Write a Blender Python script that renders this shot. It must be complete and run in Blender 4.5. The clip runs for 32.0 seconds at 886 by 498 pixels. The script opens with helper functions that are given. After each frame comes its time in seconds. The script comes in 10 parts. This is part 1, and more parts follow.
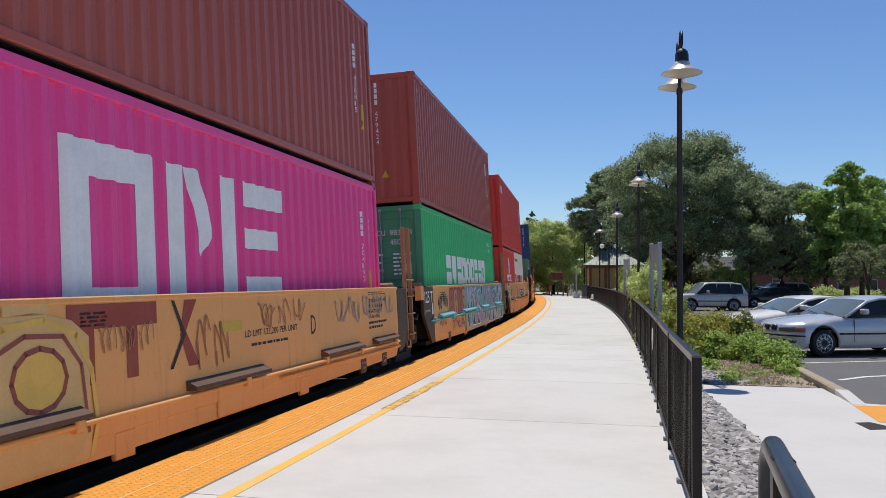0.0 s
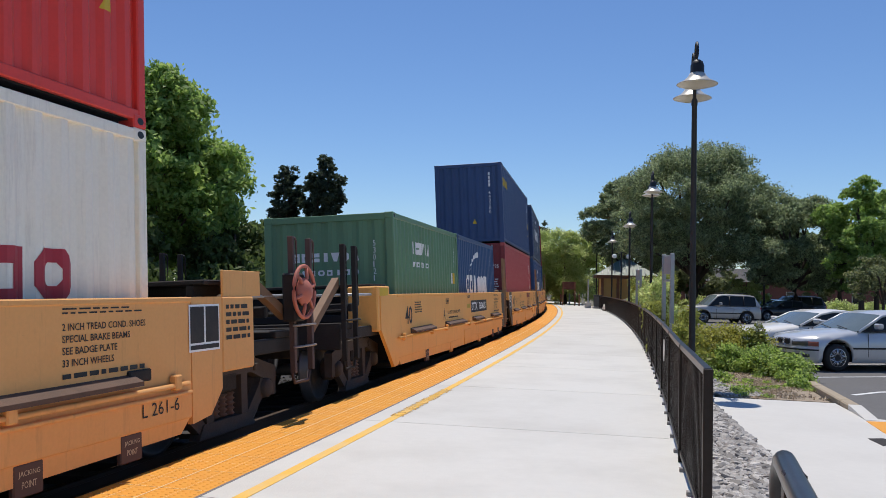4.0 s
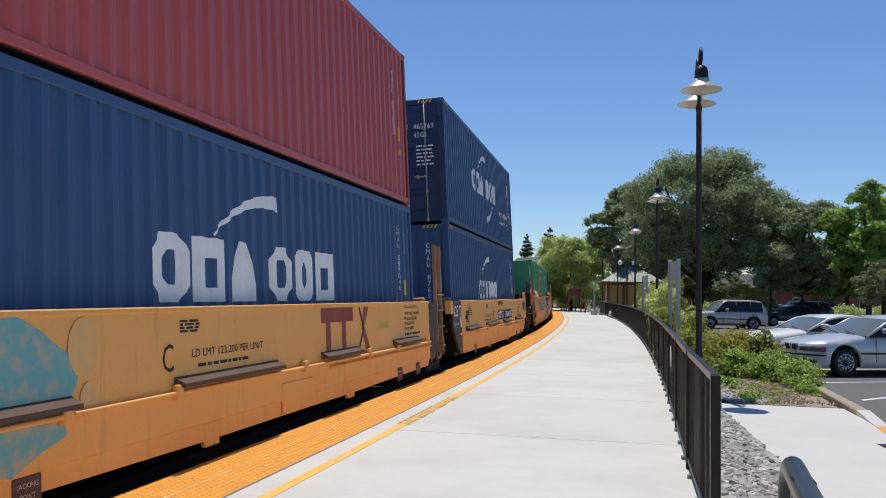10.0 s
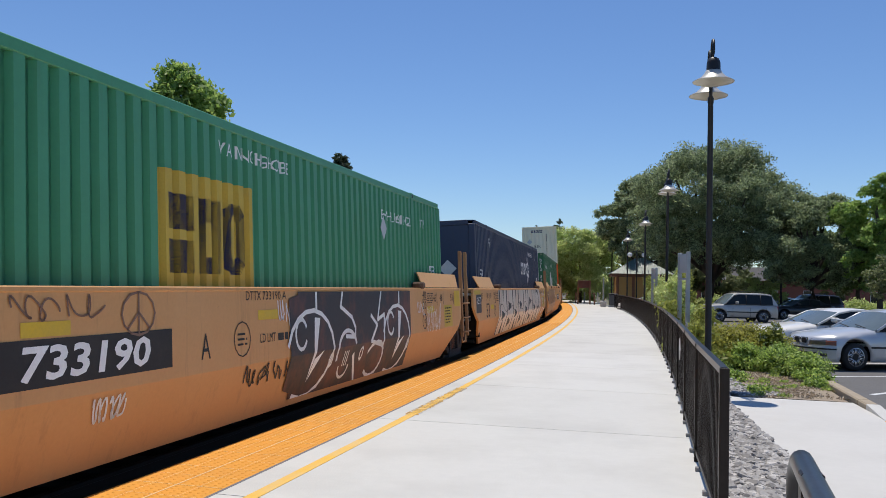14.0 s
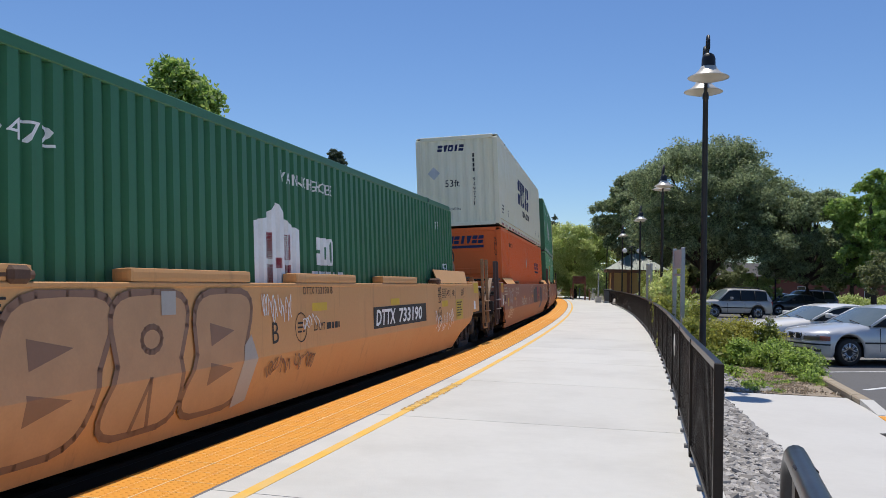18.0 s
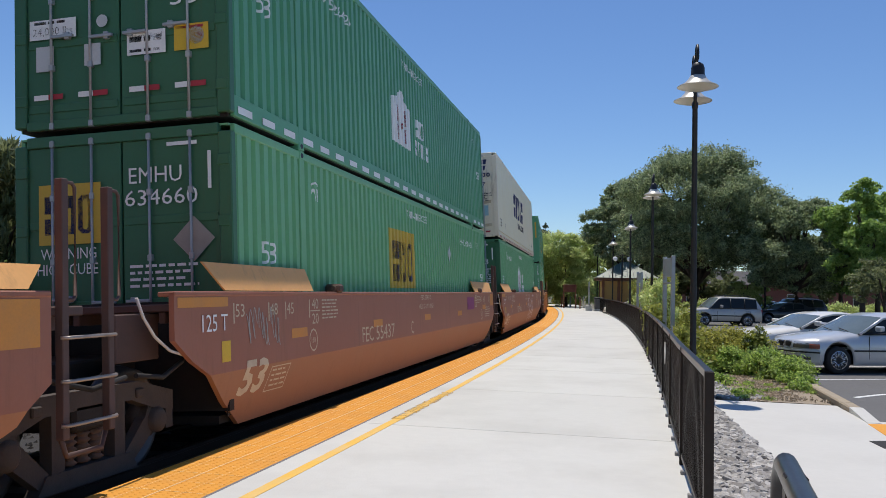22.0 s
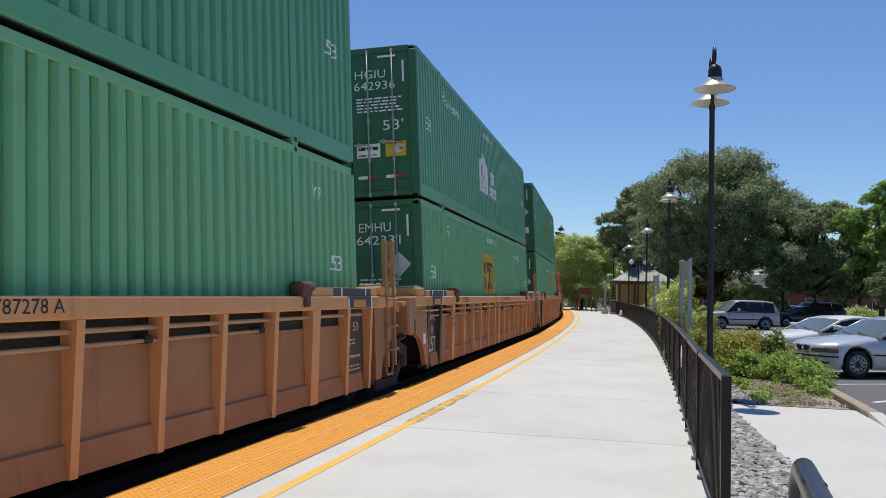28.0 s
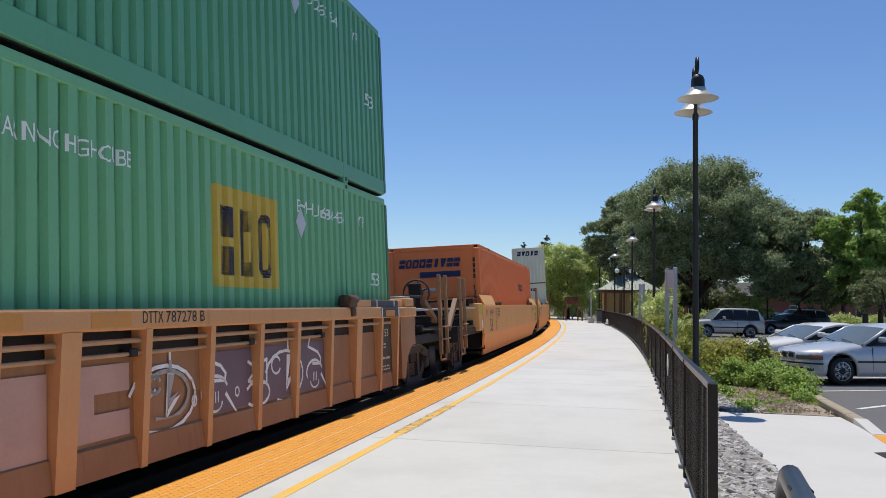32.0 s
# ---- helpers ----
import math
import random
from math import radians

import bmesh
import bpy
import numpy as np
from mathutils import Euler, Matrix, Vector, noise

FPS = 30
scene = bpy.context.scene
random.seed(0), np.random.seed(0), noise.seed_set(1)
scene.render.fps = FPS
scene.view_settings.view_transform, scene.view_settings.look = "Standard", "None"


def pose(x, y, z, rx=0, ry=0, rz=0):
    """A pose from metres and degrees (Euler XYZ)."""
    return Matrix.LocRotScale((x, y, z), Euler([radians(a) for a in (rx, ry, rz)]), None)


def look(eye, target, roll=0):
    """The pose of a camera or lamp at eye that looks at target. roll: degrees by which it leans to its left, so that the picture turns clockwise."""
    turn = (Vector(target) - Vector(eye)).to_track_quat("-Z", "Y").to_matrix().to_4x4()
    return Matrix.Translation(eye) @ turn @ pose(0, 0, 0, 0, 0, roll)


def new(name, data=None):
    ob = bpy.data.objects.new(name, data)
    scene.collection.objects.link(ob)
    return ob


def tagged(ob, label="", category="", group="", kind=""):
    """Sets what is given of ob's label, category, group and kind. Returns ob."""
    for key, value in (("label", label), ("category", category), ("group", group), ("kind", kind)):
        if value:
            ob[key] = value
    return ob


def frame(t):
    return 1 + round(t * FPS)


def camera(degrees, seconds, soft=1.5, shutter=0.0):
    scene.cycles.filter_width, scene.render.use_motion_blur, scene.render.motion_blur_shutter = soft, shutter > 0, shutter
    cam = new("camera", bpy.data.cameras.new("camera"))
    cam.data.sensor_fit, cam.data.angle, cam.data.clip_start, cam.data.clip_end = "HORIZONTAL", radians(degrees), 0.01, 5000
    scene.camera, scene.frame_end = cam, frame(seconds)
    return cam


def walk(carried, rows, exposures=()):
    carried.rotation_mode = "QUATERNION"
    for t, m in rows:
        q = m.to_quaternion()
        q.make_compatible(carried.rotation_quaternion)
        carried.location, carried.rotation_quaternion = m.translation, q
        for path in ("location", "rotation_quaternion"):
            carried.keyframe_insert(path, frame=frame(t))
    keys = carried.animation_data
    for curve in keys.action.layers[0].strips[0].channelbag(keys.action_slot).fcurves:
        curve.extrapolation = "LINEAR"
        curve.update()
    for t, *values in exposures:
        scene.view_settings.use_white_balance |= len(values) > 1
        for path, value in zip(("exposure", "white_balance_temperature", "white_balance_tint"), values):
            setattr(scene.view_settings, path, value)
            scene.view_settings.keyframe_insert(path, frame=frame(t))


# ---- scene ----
# A hand-held camera that stands on the platform and sways a little.
cam = camera(55.48, 32.0, soft=0.75)
EYE = (0.0, 0.0, 1.545)
SWAY = [  # seconds, turn about x, y and z in degrees
    (0, 92.012, -0.401, -2.150),
    (0.5, 92.206, -0.583, -2.033),
    (1, 92.340, -0.719, -1.833),
    (1.5, 92.415, -0.797, -1.587),
    (2, 92.439, -0.884, -1.383),
    (2.5, 92.455, -0.991, -1.272),
    (3, 92.492, -1.075, -1.259),
    (3.5, 92.493, -1.246, -1.311),
    (5.5, 92.618, -1.422, -1.413),
    (6, 92.636, -1.417, -1.432),
    (6.5, 92.644, -1.425, -1.455),
    (7, 92.661, -1.442, -1.453),
    (7.5, 92.693, -1.357, -1.413),
    (8, 92.700, -1.302, -1.332),
    (8.5, 92.724, -1.223, -1.261),
    (9, 92.786, -1.137, -1.209),
    (9.5, 92.900, -1.046, -1.123),
    (10, 93.019, -0.952, -0.983),
    (10.5, 93.092, -0.891, -0.781),
    (11, 93.073, -0.911, -0.541),
    (11.5, 92.954, -1.060, -0.324),
    (12, 92.783, -1.247, -0.160),
    (12.5, 92.617, -1.385, -0.079),
    (13, 92.493, -1.439, -0.082),
    (13.5, 92.412, -1.432, -0.180),
    (14, 92.387, -1.370, -0.366),
    (14.5, 92.371, -1.239, -0.590),
    (16.5, 92.044, -1.331, -0.722),
    (17, 92.042, -1.360, -0.685),
    (17.5, 92.061, -1.389, -0.663),
    (18, 92.109, -1.356, -0.691),
    (18.5, 92.196, -1.265, -0.774),
    (19, 92.298, -1.196, -0.901),
    (19.5, 92.405, -1.167, -1.049),
    (20, 92.491, -1.218, -1.205),
    (20.5, 92.573, -1.276, -1.330),
    (21, 92.665, -1.228, -1.387),
    (21.5, 92.717, -1.216, -1.366),
    (22, 92.695, -1.300, -1.315),
    (22.5, 92.622, -1.391, -1.255),
    (23, 92.526, -1.470, -1.194),
    (23.5, 92.466, -1.465, -1.107),
    (24, 92.453, -1.366, -0.972),
    (24.5, 92.441, -1.233, -0.799),
    (25, 92.432, -1.155, -0.625),
    (25.5, 92.440, -1.153, -0.470),
    (27.5, 92.781, -1.490, -0.255),
    (28, 92.849, -1.455, -0.268),
    (28.5, 92.926, -1.416, -0.338),
    (29, 93.033, -1.371, -0.424),
    (29.5, 93.168, -1.323, -0.507),
    (30, 93.312, -1.257, -0.575),
    (30.5, 93.466, -1.133, -0.654),
    (31, 93.586, -1.009, -0.790),
    (31.5, 93.614, -0.975, -0.972),
    (32, 93.574, -0.984, -1.186),
]
walk(cam, [(t, pose(*EYE, rx, ry, rz)) for t, rx, ry, rz in SWAY])

# ---- light: a high midday sun beyond the platform and a clear sky ----
SUN = Vector((-0.012, 0.318, 0.946)).normalized()
world = bpy.data.worlds.new("sky")
scene.world = world
world.use_nodes = True
wn, wl = world.node_tree.nodes, world.node_tree.links
sky = wn.new("ShaderNodeTexSky")
sky.sky_type = 'NISHITA'
sky.sun_disc = False
sky.sun_elevation = math.asin(SUN.z)
sky.sun_rotation = math.atan2(SUN.x, SUN.y)
sky.altitude = 50
sky.air_density = 1.0
sky.dust_density = 0.0
sky.ozone_density = 8.0
hue = wn.new("ShaderNodeHueSaturation")
hue.inputs["Hue"].default_value = 0.505
hue.inputs["Saturation"].default_value = 1.05
wl.new(sky.outputs[0], hue.inputs["Color"])
wl.new(hue.outputs[0], wn["Background"].inputs[0])
wn["Background"].inputs[1].default_value = 0.112
sun = new("sun", bpy.data.lights.new("sun", 'SUN'))
sun.data.energy = 3.85
sun.data.angle = radians(0.55)
sun.data.color = (1.0, 0.94, 0.85)
sun.matrix_world = look(SUN * 60, (0, 0, 0))
scene.view_settings.exposure = 0.0

# ---- plan of the curve: the platform edge is an arc that bends to the left ----
RAD, HEAD, EDGE_X = 545.5, radians(15.336), -4.024
MID = Vector((EDGE_X - RAD * math.cos(HEAD), RAD * math.sin(HEAD)))


def arc(s, off, z=0.0):
    """A point s metres along the platform edge and off metres to its right."""
    h = HEAD - s / RAD
    return Vector((MID.x + math.cos(h) * (RAD + off), MID.y - math.sin(h) * (RAD + off), z))


def heading(s):
    return HEAD - s / RAD


def arc_pose(s, off, z=0.0, turn=0.0):
    p = arc(s, off, z)
    return pose(p.x, p.y, p.z, 0, 0, -math.degrees(heading(s)) + turn)

# ---- materials ----
def node_mat(name):
    m = bpy.data.materials.new(name)
    m.use_nodes = True
    n, l = m.node_tree.nodes, m.node_tree.links
    return m, n, l, n["Principled BSDF"]


def mixer(n, l, fac, a, b, mode='MIX'):
    x = n.new("ShaderNodeMix")
    x.data_type = 'RGBA'
    x.blend_type = mode
    for sock, v in ((x.inputs[0], fac), (x.inputs[6], a), (x.inputs[7], b)):
        if isinstance(v, bpy.types.NodeSocket):
            l.new(v, sock)
        elif isinstance(v, (int, float)):
            sock.default_value = v
        else:
            sock.default_value = (*v, 1)
    return x.outputs[2]


def noise_at(n, l, scale, detail=4.0, rough=0.55, stretch=None, space="Object"):
    c = n.new("ShaderNodeTexCoord")
    v = c.outputs[space]
    if stretch:
        mp = n.new("ShaderNodeMapping")
        mp.inputs["Scale"].default_value = stretch
        l.new(v, mp.inputs["Vector"])
        v = mp.outputs[0]
    t = n.new("ShaderNodeTexNoise")
    t.inputs["Scale"].default_value = scale
    t.inputs["Detail"].default_value = detail
    t.inputs["Roughness"].default_value = rough
    l.new(v, t.inputs["Vector"])
    return t.outputs[0]


def ramp(n, l, fac, lo, hi):
    r = n.new("ShaderNodeMapRange")
    r.inputs[1].default_value, r.inputs[2].default_value = lo, hi
    l.new(fac, r.inputs[0])
    return r.outputs[0]


def paint_mat(name, color, rough=0.5, metal=0.0, wear=(0.25, 0.2, 0.15), wear_amount=0.25, grain=0.12,
              scale=2.0, bump=0.0, bump_scale=60.0, stretch=None, vary=0.0, spec=0.5, space="Object"):
    """A base colour with broad stains, fine grain, wear and relief."""
    m, n, l, b = node_mat(name)
    big = ramp(n, l, noise_at(n, l, scale, 5, 0.6, stretch, space), 0.45, 0.8)
    fine = noise_at(n, l, scale * 14, 3, 0.6, stretch, space)
    light = tuple(min(1, c * (1 + grain)) for c in color)
    dark = tuple(c * (1 - grain) for c in color)
    col = mixer(n, l, fine, dark, light)
    if vary:
        oi = n.new("ShaderNodeObjectInfo")
        v = ramp(n, l, oi.outputs["Random"], 0, 1)
        col = mixer(n, l, v, mixer(n, l, vary, col, (0, 0, 0)), col)
    f = n.new("ShaderNodeMath")
    f.operation = 'MULTIPLY'
    l.new(big, f.inputs[0])
    f.inputs[1].default_value = wear_amount
    col = mixer(n, l, f.outputs[0], col, wear)
    l.new(col, b.inputs["Base Color"])
    r = ramp(n, l, fine, 0, 1)
    rr = n.new("ShaderNodeMapRange")
    rr.inputs[3].default_value, rr.inputs[4].default_value = rough * 0.85, min(1, rough * 1.15)
    l.new(r, rr.inputs[0])
    l.new(rr.outputs[0], b.inputs["Roughness"])
    b.inputs["Metallic"].default_value = metal
    b.inputs["Specular IOR Level"].default_value = spec
    if bump:
        bp = n.new("ShaderNodeBump")
        bp.inputs["Strength"].default_value = bump
        bp.inputs["Distance"].default_value = 0.01
        l.new(noise_at(n, l, bump_scale, 4, 0.6, None, space), bp.inputs["Height"])
        l.new(bp.outputs[0], b.inputs["Normal"])
    return m


def streak_mat(name, color, rust=(0.12, 0.06, 0.035), amount=0.35, rough=0.5, fade=(0.5, 0.5, 0.5), fade_amount=0.12, spec=0.4, chalky=0.08):
    """Painted steel with runs of rust and chalky patches; the runs hang down."""
    m, n, l, b = node_mat(name)
    fine = noise_at(n, l, 30, 3)
    col = mixer(n, l, fine, tuple(c * 0.92 for c in color), tuple(min(1, c * 1.06) for c in color))
    chalk = ramp(n, l, noise_at(n, l, 0.8, 5, 0.65), 0.45, 0.75)
    f1 = n.new("ShaderNodeMath"); f1.operation = 'MULTIPLY'; f1.inputs[1].default_value = fade_amount
    l.new(chalk, f1.inputs[0])
    col = mixer(n, l, f1.outputs[0], col, fade)
    runs = ramp(n, l, noise_at(n, l, 1.0, 6, 0.7, (7, 7, 0.7)), 0.56, 0.78)
    f2 = n.new("ShaderNodeMath"); f2.operation = 'MULTIPLY'; f2.inputs[1].default_value = amount
    l.new(runs, f2.inputs[0])
    col = mixer(n, l, f2.outputs[0], col, rust)
    spots = ramp(n, l, noise_at(n, l, 9, 4, 0.7), 0.72, 0.78)
    f3 = n.new("ShaderNodeMath"); f3.operation = 'MULTIPLY'; f3.inputs[1].default_value = amount * 0.8
    l.new(spots, f3.inputs[0])
    col = mixer(n, l, f3.outputs[0], col, rust)
    l.new(col, b.inputs["Base Color"])
    b.inputs["Roughness"].default_value = rough
    b.inputs["Specular IOR Level"].default_value = spec
    b.inputs["Sheen Weight"].default_value = chalky
    b.inputs["Sheen Roughness"].default_value = 0.5
    b.inputs["Sheen Tint"].default_value = (1.0, 0.9, 0.76, 1.0)
    bp = n.new("ShaderNodeBump")
    bp.inputs["Strength"].default_value = 0.12
    bp.inputs["Distance"].default_value = 0.01
    l.new(noise_at(n, l, 2.5, 4), bp.inputs["Height"])
    l.new(bp.outputs[0], b.inputs["Normal"])
    return m


def leaf_mat(name, c1, c2, shine=0.35, glow=0.5):
    m, n, l, b = node_mat(name)
    g = n.new("ShaderNodeNewGeometry")
    col = mixer(n, l, g.outputs["Random Per Island"], c1, c2)
    l.new(mixer(n, l, ramp(n, l, noise_at(n, l, 0.7, 3), 0.3, 0.75), col, tuple((x + y) * 0.4 for x, y in zip(c1, c2))), b.inputs["Base Color"])
    b.inputs["Roughness"].default_value = 0.55
    b.inputs["Specular IOR Level"].default_value = shine
    tr = n.new("ShaderNodeBsdfTranslucent")
    l.new(col, tr.inputs[0])
    ms = n.new("ShaderNodeMixShader")
    ms.inputs[0].default_value = glow
    l.new(b.outputs[0], ms.inputs[1])
    l.new(tr.outputs[0], ms.inputs[2])
    l.new(ms.outputs[0], n["Material Output"].inputs[0])
    return m


CONCRETE = paint_mat("concrete", (0.62, 0.61, 0.575), 0.85, wear=(0.40, 0.385, 0.355), wear_amount=0.5, grain=0.06, scale=0.6, bump=0.25, bump_scale=45, vary=0.05, stretch=(1, 1, 1), space="Object")
CONCRETE2 = paint_mat("walk_concrete", (0.58, 0.565, 0.53), 0.85, wear=(0.4, 0.38, 0.35), wear_amount=0.3, grain=0.06, scale=0.7, bump=0.25, bump_scale=45)
KERB = paint_mat("kerb_concrete", (0.38, 0.31, 0.22), 0.9, wear=(0.22, 0.19, 0.15), wear_amount=0.5, grain=0.12, scale=2, bump=0.3)
YELLOW_LINE = paint_mat("line_paint", (0.80, 0.47, 0.07), 0.7, wear=(0.6, 0.55, 0.42), wear_amount=0.45, grain=0.08, scale=3)
ASPHALT = paint_mat("asphalt", (0.125, 0.121, 0.118), 0.9, wear=(0.15, 0.145, 0.14), wear_amount=0.6, grain=0.3, scale=0.6, bump=0.4, bump_scale=120)
WHITE_LINE = paint_mat("stall_paint", (0.7, 0.7, 0.68), 0.8, wear=(0.25, 0.25, 0.25), wear_amount=0.5, scale=4)
GRAVEL_M = paint_mat("grey_gravel", (0.14, 0.13, 0.12), 0.95, wear=(0.16, 0.15, 0.145), wear_amount=0.6, grain=0.4, scale=9, bump=0.8, bump_scale=40)
BALLAST_M = paint_mat("ballast", (0.034, 0.03, 0.027), 0.95, wear=(0.02, 0.017, 0.015), wear_amount=0.7, grain=0.4, scale=6, bump=1.0, bump_scale=22)
SOIL = paint_mat("soil", (0.33, 0.265, 0.19), 0.95, wear=(0.16, 0.12, 0.08), wear_amount=0.7, grain=0.3, scale=4, bump=0.8, bump_scale=25)
EARTH = paint_mat("earth", (0.16, 0.14, 0.09), 0.95, wear=(0.08, 0.09, 0.04), wear_amount=0.7, grain=0.3, scale=0.3, bump=0.6, bump_scale=8)
BLACK = paint_mat("black_paint", (0.012, 0.012, 0.013), 0.5, wear=(0.05, 0.045, 0.04), wear_amount=0.3, grain=0.2, scale=6)
# Random picket tones stand in for the sunlit and dark edges of the bars.
DARK_BROWN = paint_mat("fence_paint", (0.030, 0.020, 0.015), 0.42, wear=(0.07, 0.05, 0.038), wear_amount=0.3, grain=0.2, scale=6, vary=0.8, spec=0.25)
GALV = paint_mat("galvanised", (0.42, 0.43, 0.44), 0.45, 0.4, wear=(0.3, 0.31, 0.32), wear_amount=0.5, grain=0.08, scale=8)
RAIL_M = paint_mat("rail_steel", (0.09, 0.062, 0.045), 0.5, 0.6, wear=(0.09, 0.05, 0.03), wear_amount=0.6, scale=5)
TIE_M = paint_mat("oily_tie", (0.05, 0.043, 0.038), 0.9, wear=(0.025, 0.02, 0.018), wear_amount=0.6, scale=3)
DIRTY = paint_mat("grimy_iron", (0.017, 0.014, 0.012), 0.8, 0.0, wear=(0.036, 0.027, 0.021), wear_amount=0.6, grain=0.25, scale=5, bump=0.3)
RUST = paint_mat("rusty_iron", (0.13, 0.075, 0.05), 0.8, 0.1, wear=(0.06, 0.04, 0.03), wear_amount=0.6, grain=0.25, scale=5, bump=0.3)
RUBBER = paint_mat("rubber", (0.02, 0.02, 0.021), 0.8, wear=(0.05, 0.05, 0.05), wear_amount=0.4, scale=8)
CHROME = paint_mat("bright_metal", (0.6, 0.6, 0.61), 0.25, 0.9, wear_amount=0.1)

# ---- building helpers ----
def finish(name, bm, mat=None, parent=None, label="", smooth=False):
    me = bpy.data.meshes.new(name)
    bm.to_mesh(me)
    bm.free()
    if smooth:
        me.shade_smooth()
    if mat:
        me.materials.append(mat)
    ob = new(name, me)
    if parent:
        ob.parent = parent
    if label:
        ob["label"] = label
    return ob


def part(name, bm, mat, parent, label="", smooth=False):
    """One mesh object under a thing or under one of its parts."""
    return finish(name, bm, mat, parent, label, smooth)


def share(name, me, parent, m=None, label=""):
    """Another object on a mesh that is already made."""
    ob = new(name, me)
    ob.parent = parent
    if m is not None:
        ob.matrix_basis = m
    if label:
        ob["label"] = label
    return ob


def thing(name, label, category, group="", m=None, kind=""):
    ob = tagged(new(name), label, category, group, kind)
    if m is not None:
        ob.matrix_basis = m
    return ob


def box(bm, x0, x1, y0, y1, z0, z1, m=None, taper=0.0):
    """A block; taper narrows its top."""
    cx, cy = (x0 + x1) / 2, (y0 + y1) / 2
    k = 1 - taper
    vs = []
    for z, f in ((z0, 1.0), (z1, k)):
        for x, y in ((x0, y0), (x1, y0), (x1, y1), (x0, y1)):
            p = Vector((cx + (x - cx) * f, cy + (y - cy) * f, z))
            vs.append(bm.verts.new(m @ p if m else p))
    for q in ((3, 2, 1, 0), (4, 5, 6, 7), (0, 1, 5, 4), (1, 2, 6, 5), (2, 3, 7, 6), (3, 0, 4, 7)):
        bm.faces.new([vs[i] for i in q])
    return bm


def soft_box(bm, x0, x1, y0, y1, z0, z1, r=0.01, m=None, seg=1):
    """A block with bevelled edges."""
    b = bmesh.new()
    box(b, x0, x1, y0, y1, z0, z1)
    bmesh.ops.bevel(b, geom=b.edges[:], offset=r, segments=seg, profile=0.7, affect='EDGES')
    merge(bm, b, m)
    return bm


def merge(bm, other, m=None):
    at = {}
    for v in other.verts:
        at[v] = bm.verts.new(m @ v.co if m else v.co)
    for f in other.faces:
        try:
            nf = bm.faces.new([at[v] for v in f.verts])
            nf.smooth = f.smooth
        except ValueError:
            pass
    other.free()


def tube(bm, pts, r, n=8, closed=False, r_end=None):
    """A round bar along points."""
    pts = [Vector(p) for p in pts]
    rings = []
    up = Vector((0, 0, 1))
    for i, p in enumerate(pts):
        a, b = pts[max(i - 1, 0)], pts[min(i + 1, len(pts) - 1)]
        if closed:
            a, b = pts[i - 1], pts[(i + 1) % len(pts)]
        d = (b - a).normalized()
        u = d.cross(up)
        if u.length < 1e-3:
            u = Vector((1, 0, 0))
        u.normalize()
        w = u.cross(d)
        rr = r if r_end is None else r + (r_end - r) * i / (len(pts) - 1)
        rings.append([bm.verts.new(p + (u * math.cos(6.28319 * k / n) + w * math.sin(6.28319 * k / n)) * rr) for k in range(n)])
    m = len(rings)
    for i in range(m if closed else m - 1):
        a, b = rings[i], rings[(i + 1) % m]
        for k in range(n):
            f = bm.faces.new((a[k], a[(k + 1) % n], b[(k + 1) % n], b[k]))
            f.smooth = True
    if not closed:
        bm.faces.new(rings[0][::-1])
        bm.faces.new(rings[-1])
    return bm


def lathe(bm, prof, n=20, m=None):
    """A body turned about z from (radius, height) pairs."""
    rings = []
    for r, z in prof:
        row = []
        for k in range(n):
            p = Vector((r * math.cos(6.28319 * k / n), r * math.sin(6.28319 * k / n), z))
            row.append(bm.verts.new(m @ p if m else p))
        rings.append(row)
    for a, b in zip(rings, rings[1:]):
        for k in range(n):
            f = bm.faces.new((a[k], a[(k + 1) % n], b[(k + 1) % n], b[k]))
            f.smooth = True
    if prof[0][0] > 1e-4:
        bm.faces.new(rings[0][::-1])
    if prof[-1][0] > 1e-4:
        bm.faces.new(rings[-1])
    return bm


def prism(bm, poly, x0, x1, axis=0, m=None):
    """A flat outline in two axes, pushed from x0 to x1 along the third."""
    order = {0: lambda a, b, c: (c, a, b), 1: lambda a, b, c: (a, c, b), 2: lambda a, b, c: (a, b, c)}[axis]
    v0 = [bm.verts.new(m @ Vector(order(a, b, x0)) if m else order(a, b, x0)) for a, b in poly]
    v1 = [bm.verts.new(m @ Vector(order(a, b, x1)) if m else order(a, b, x1)) for a, b in poly]
    n = len(poly)
    bm.faces.new(v0[::-1])
    bm.faces.new(v1)
    for i in range(n):
        bm.faces.new((v0[i], v0[(i + 1) % n], v1[(i + 1) % n], v1[i]))
    bmesh.ops.recalc_face_normals(bm, faces=bm.faces[:])
    return bm


def ring_strip(name, s0, s1, o0, o1, z0, z1, mat, parent=None, step=1.0, label="", bend=None):
    """A curved slab along the platform edge, from o0 to o1 beside it."""
    n = max(1, round((s1 - s0) / step))
    bm = bmesh.new()
    rows = []
    for i in range(n + 1):
        s = s0 + (s1 - s0) * i / n
        k = bend(s, (o0 + o1) / 2) - (o0 + o1) / 2 if bend else 0.0
        rows.append([bm.verts.new(arc(s, o + k, z)) for o, z in ((o0, z0), (o0, z1), (o1, z1), (o1, z0))])
    for a, b in zip(rows, rows[1:]):
        for k in range(4):
            bm.faces.new((a[k], a[(k + 1) % 4], b[(k + 1) % 4], b[k]))
    bm.faces.new(rows[0][::-1])
    bm.faces.new(rows[-1])
    bmesh.ops.recalc_face_normals(bm, faces=bm.faces[:])
    return finish(name, bm, mat, parent, label)


# ---- painted marks: flat polygons laid on a surface, plain or corrugated ----
FONT_CACHE = {}


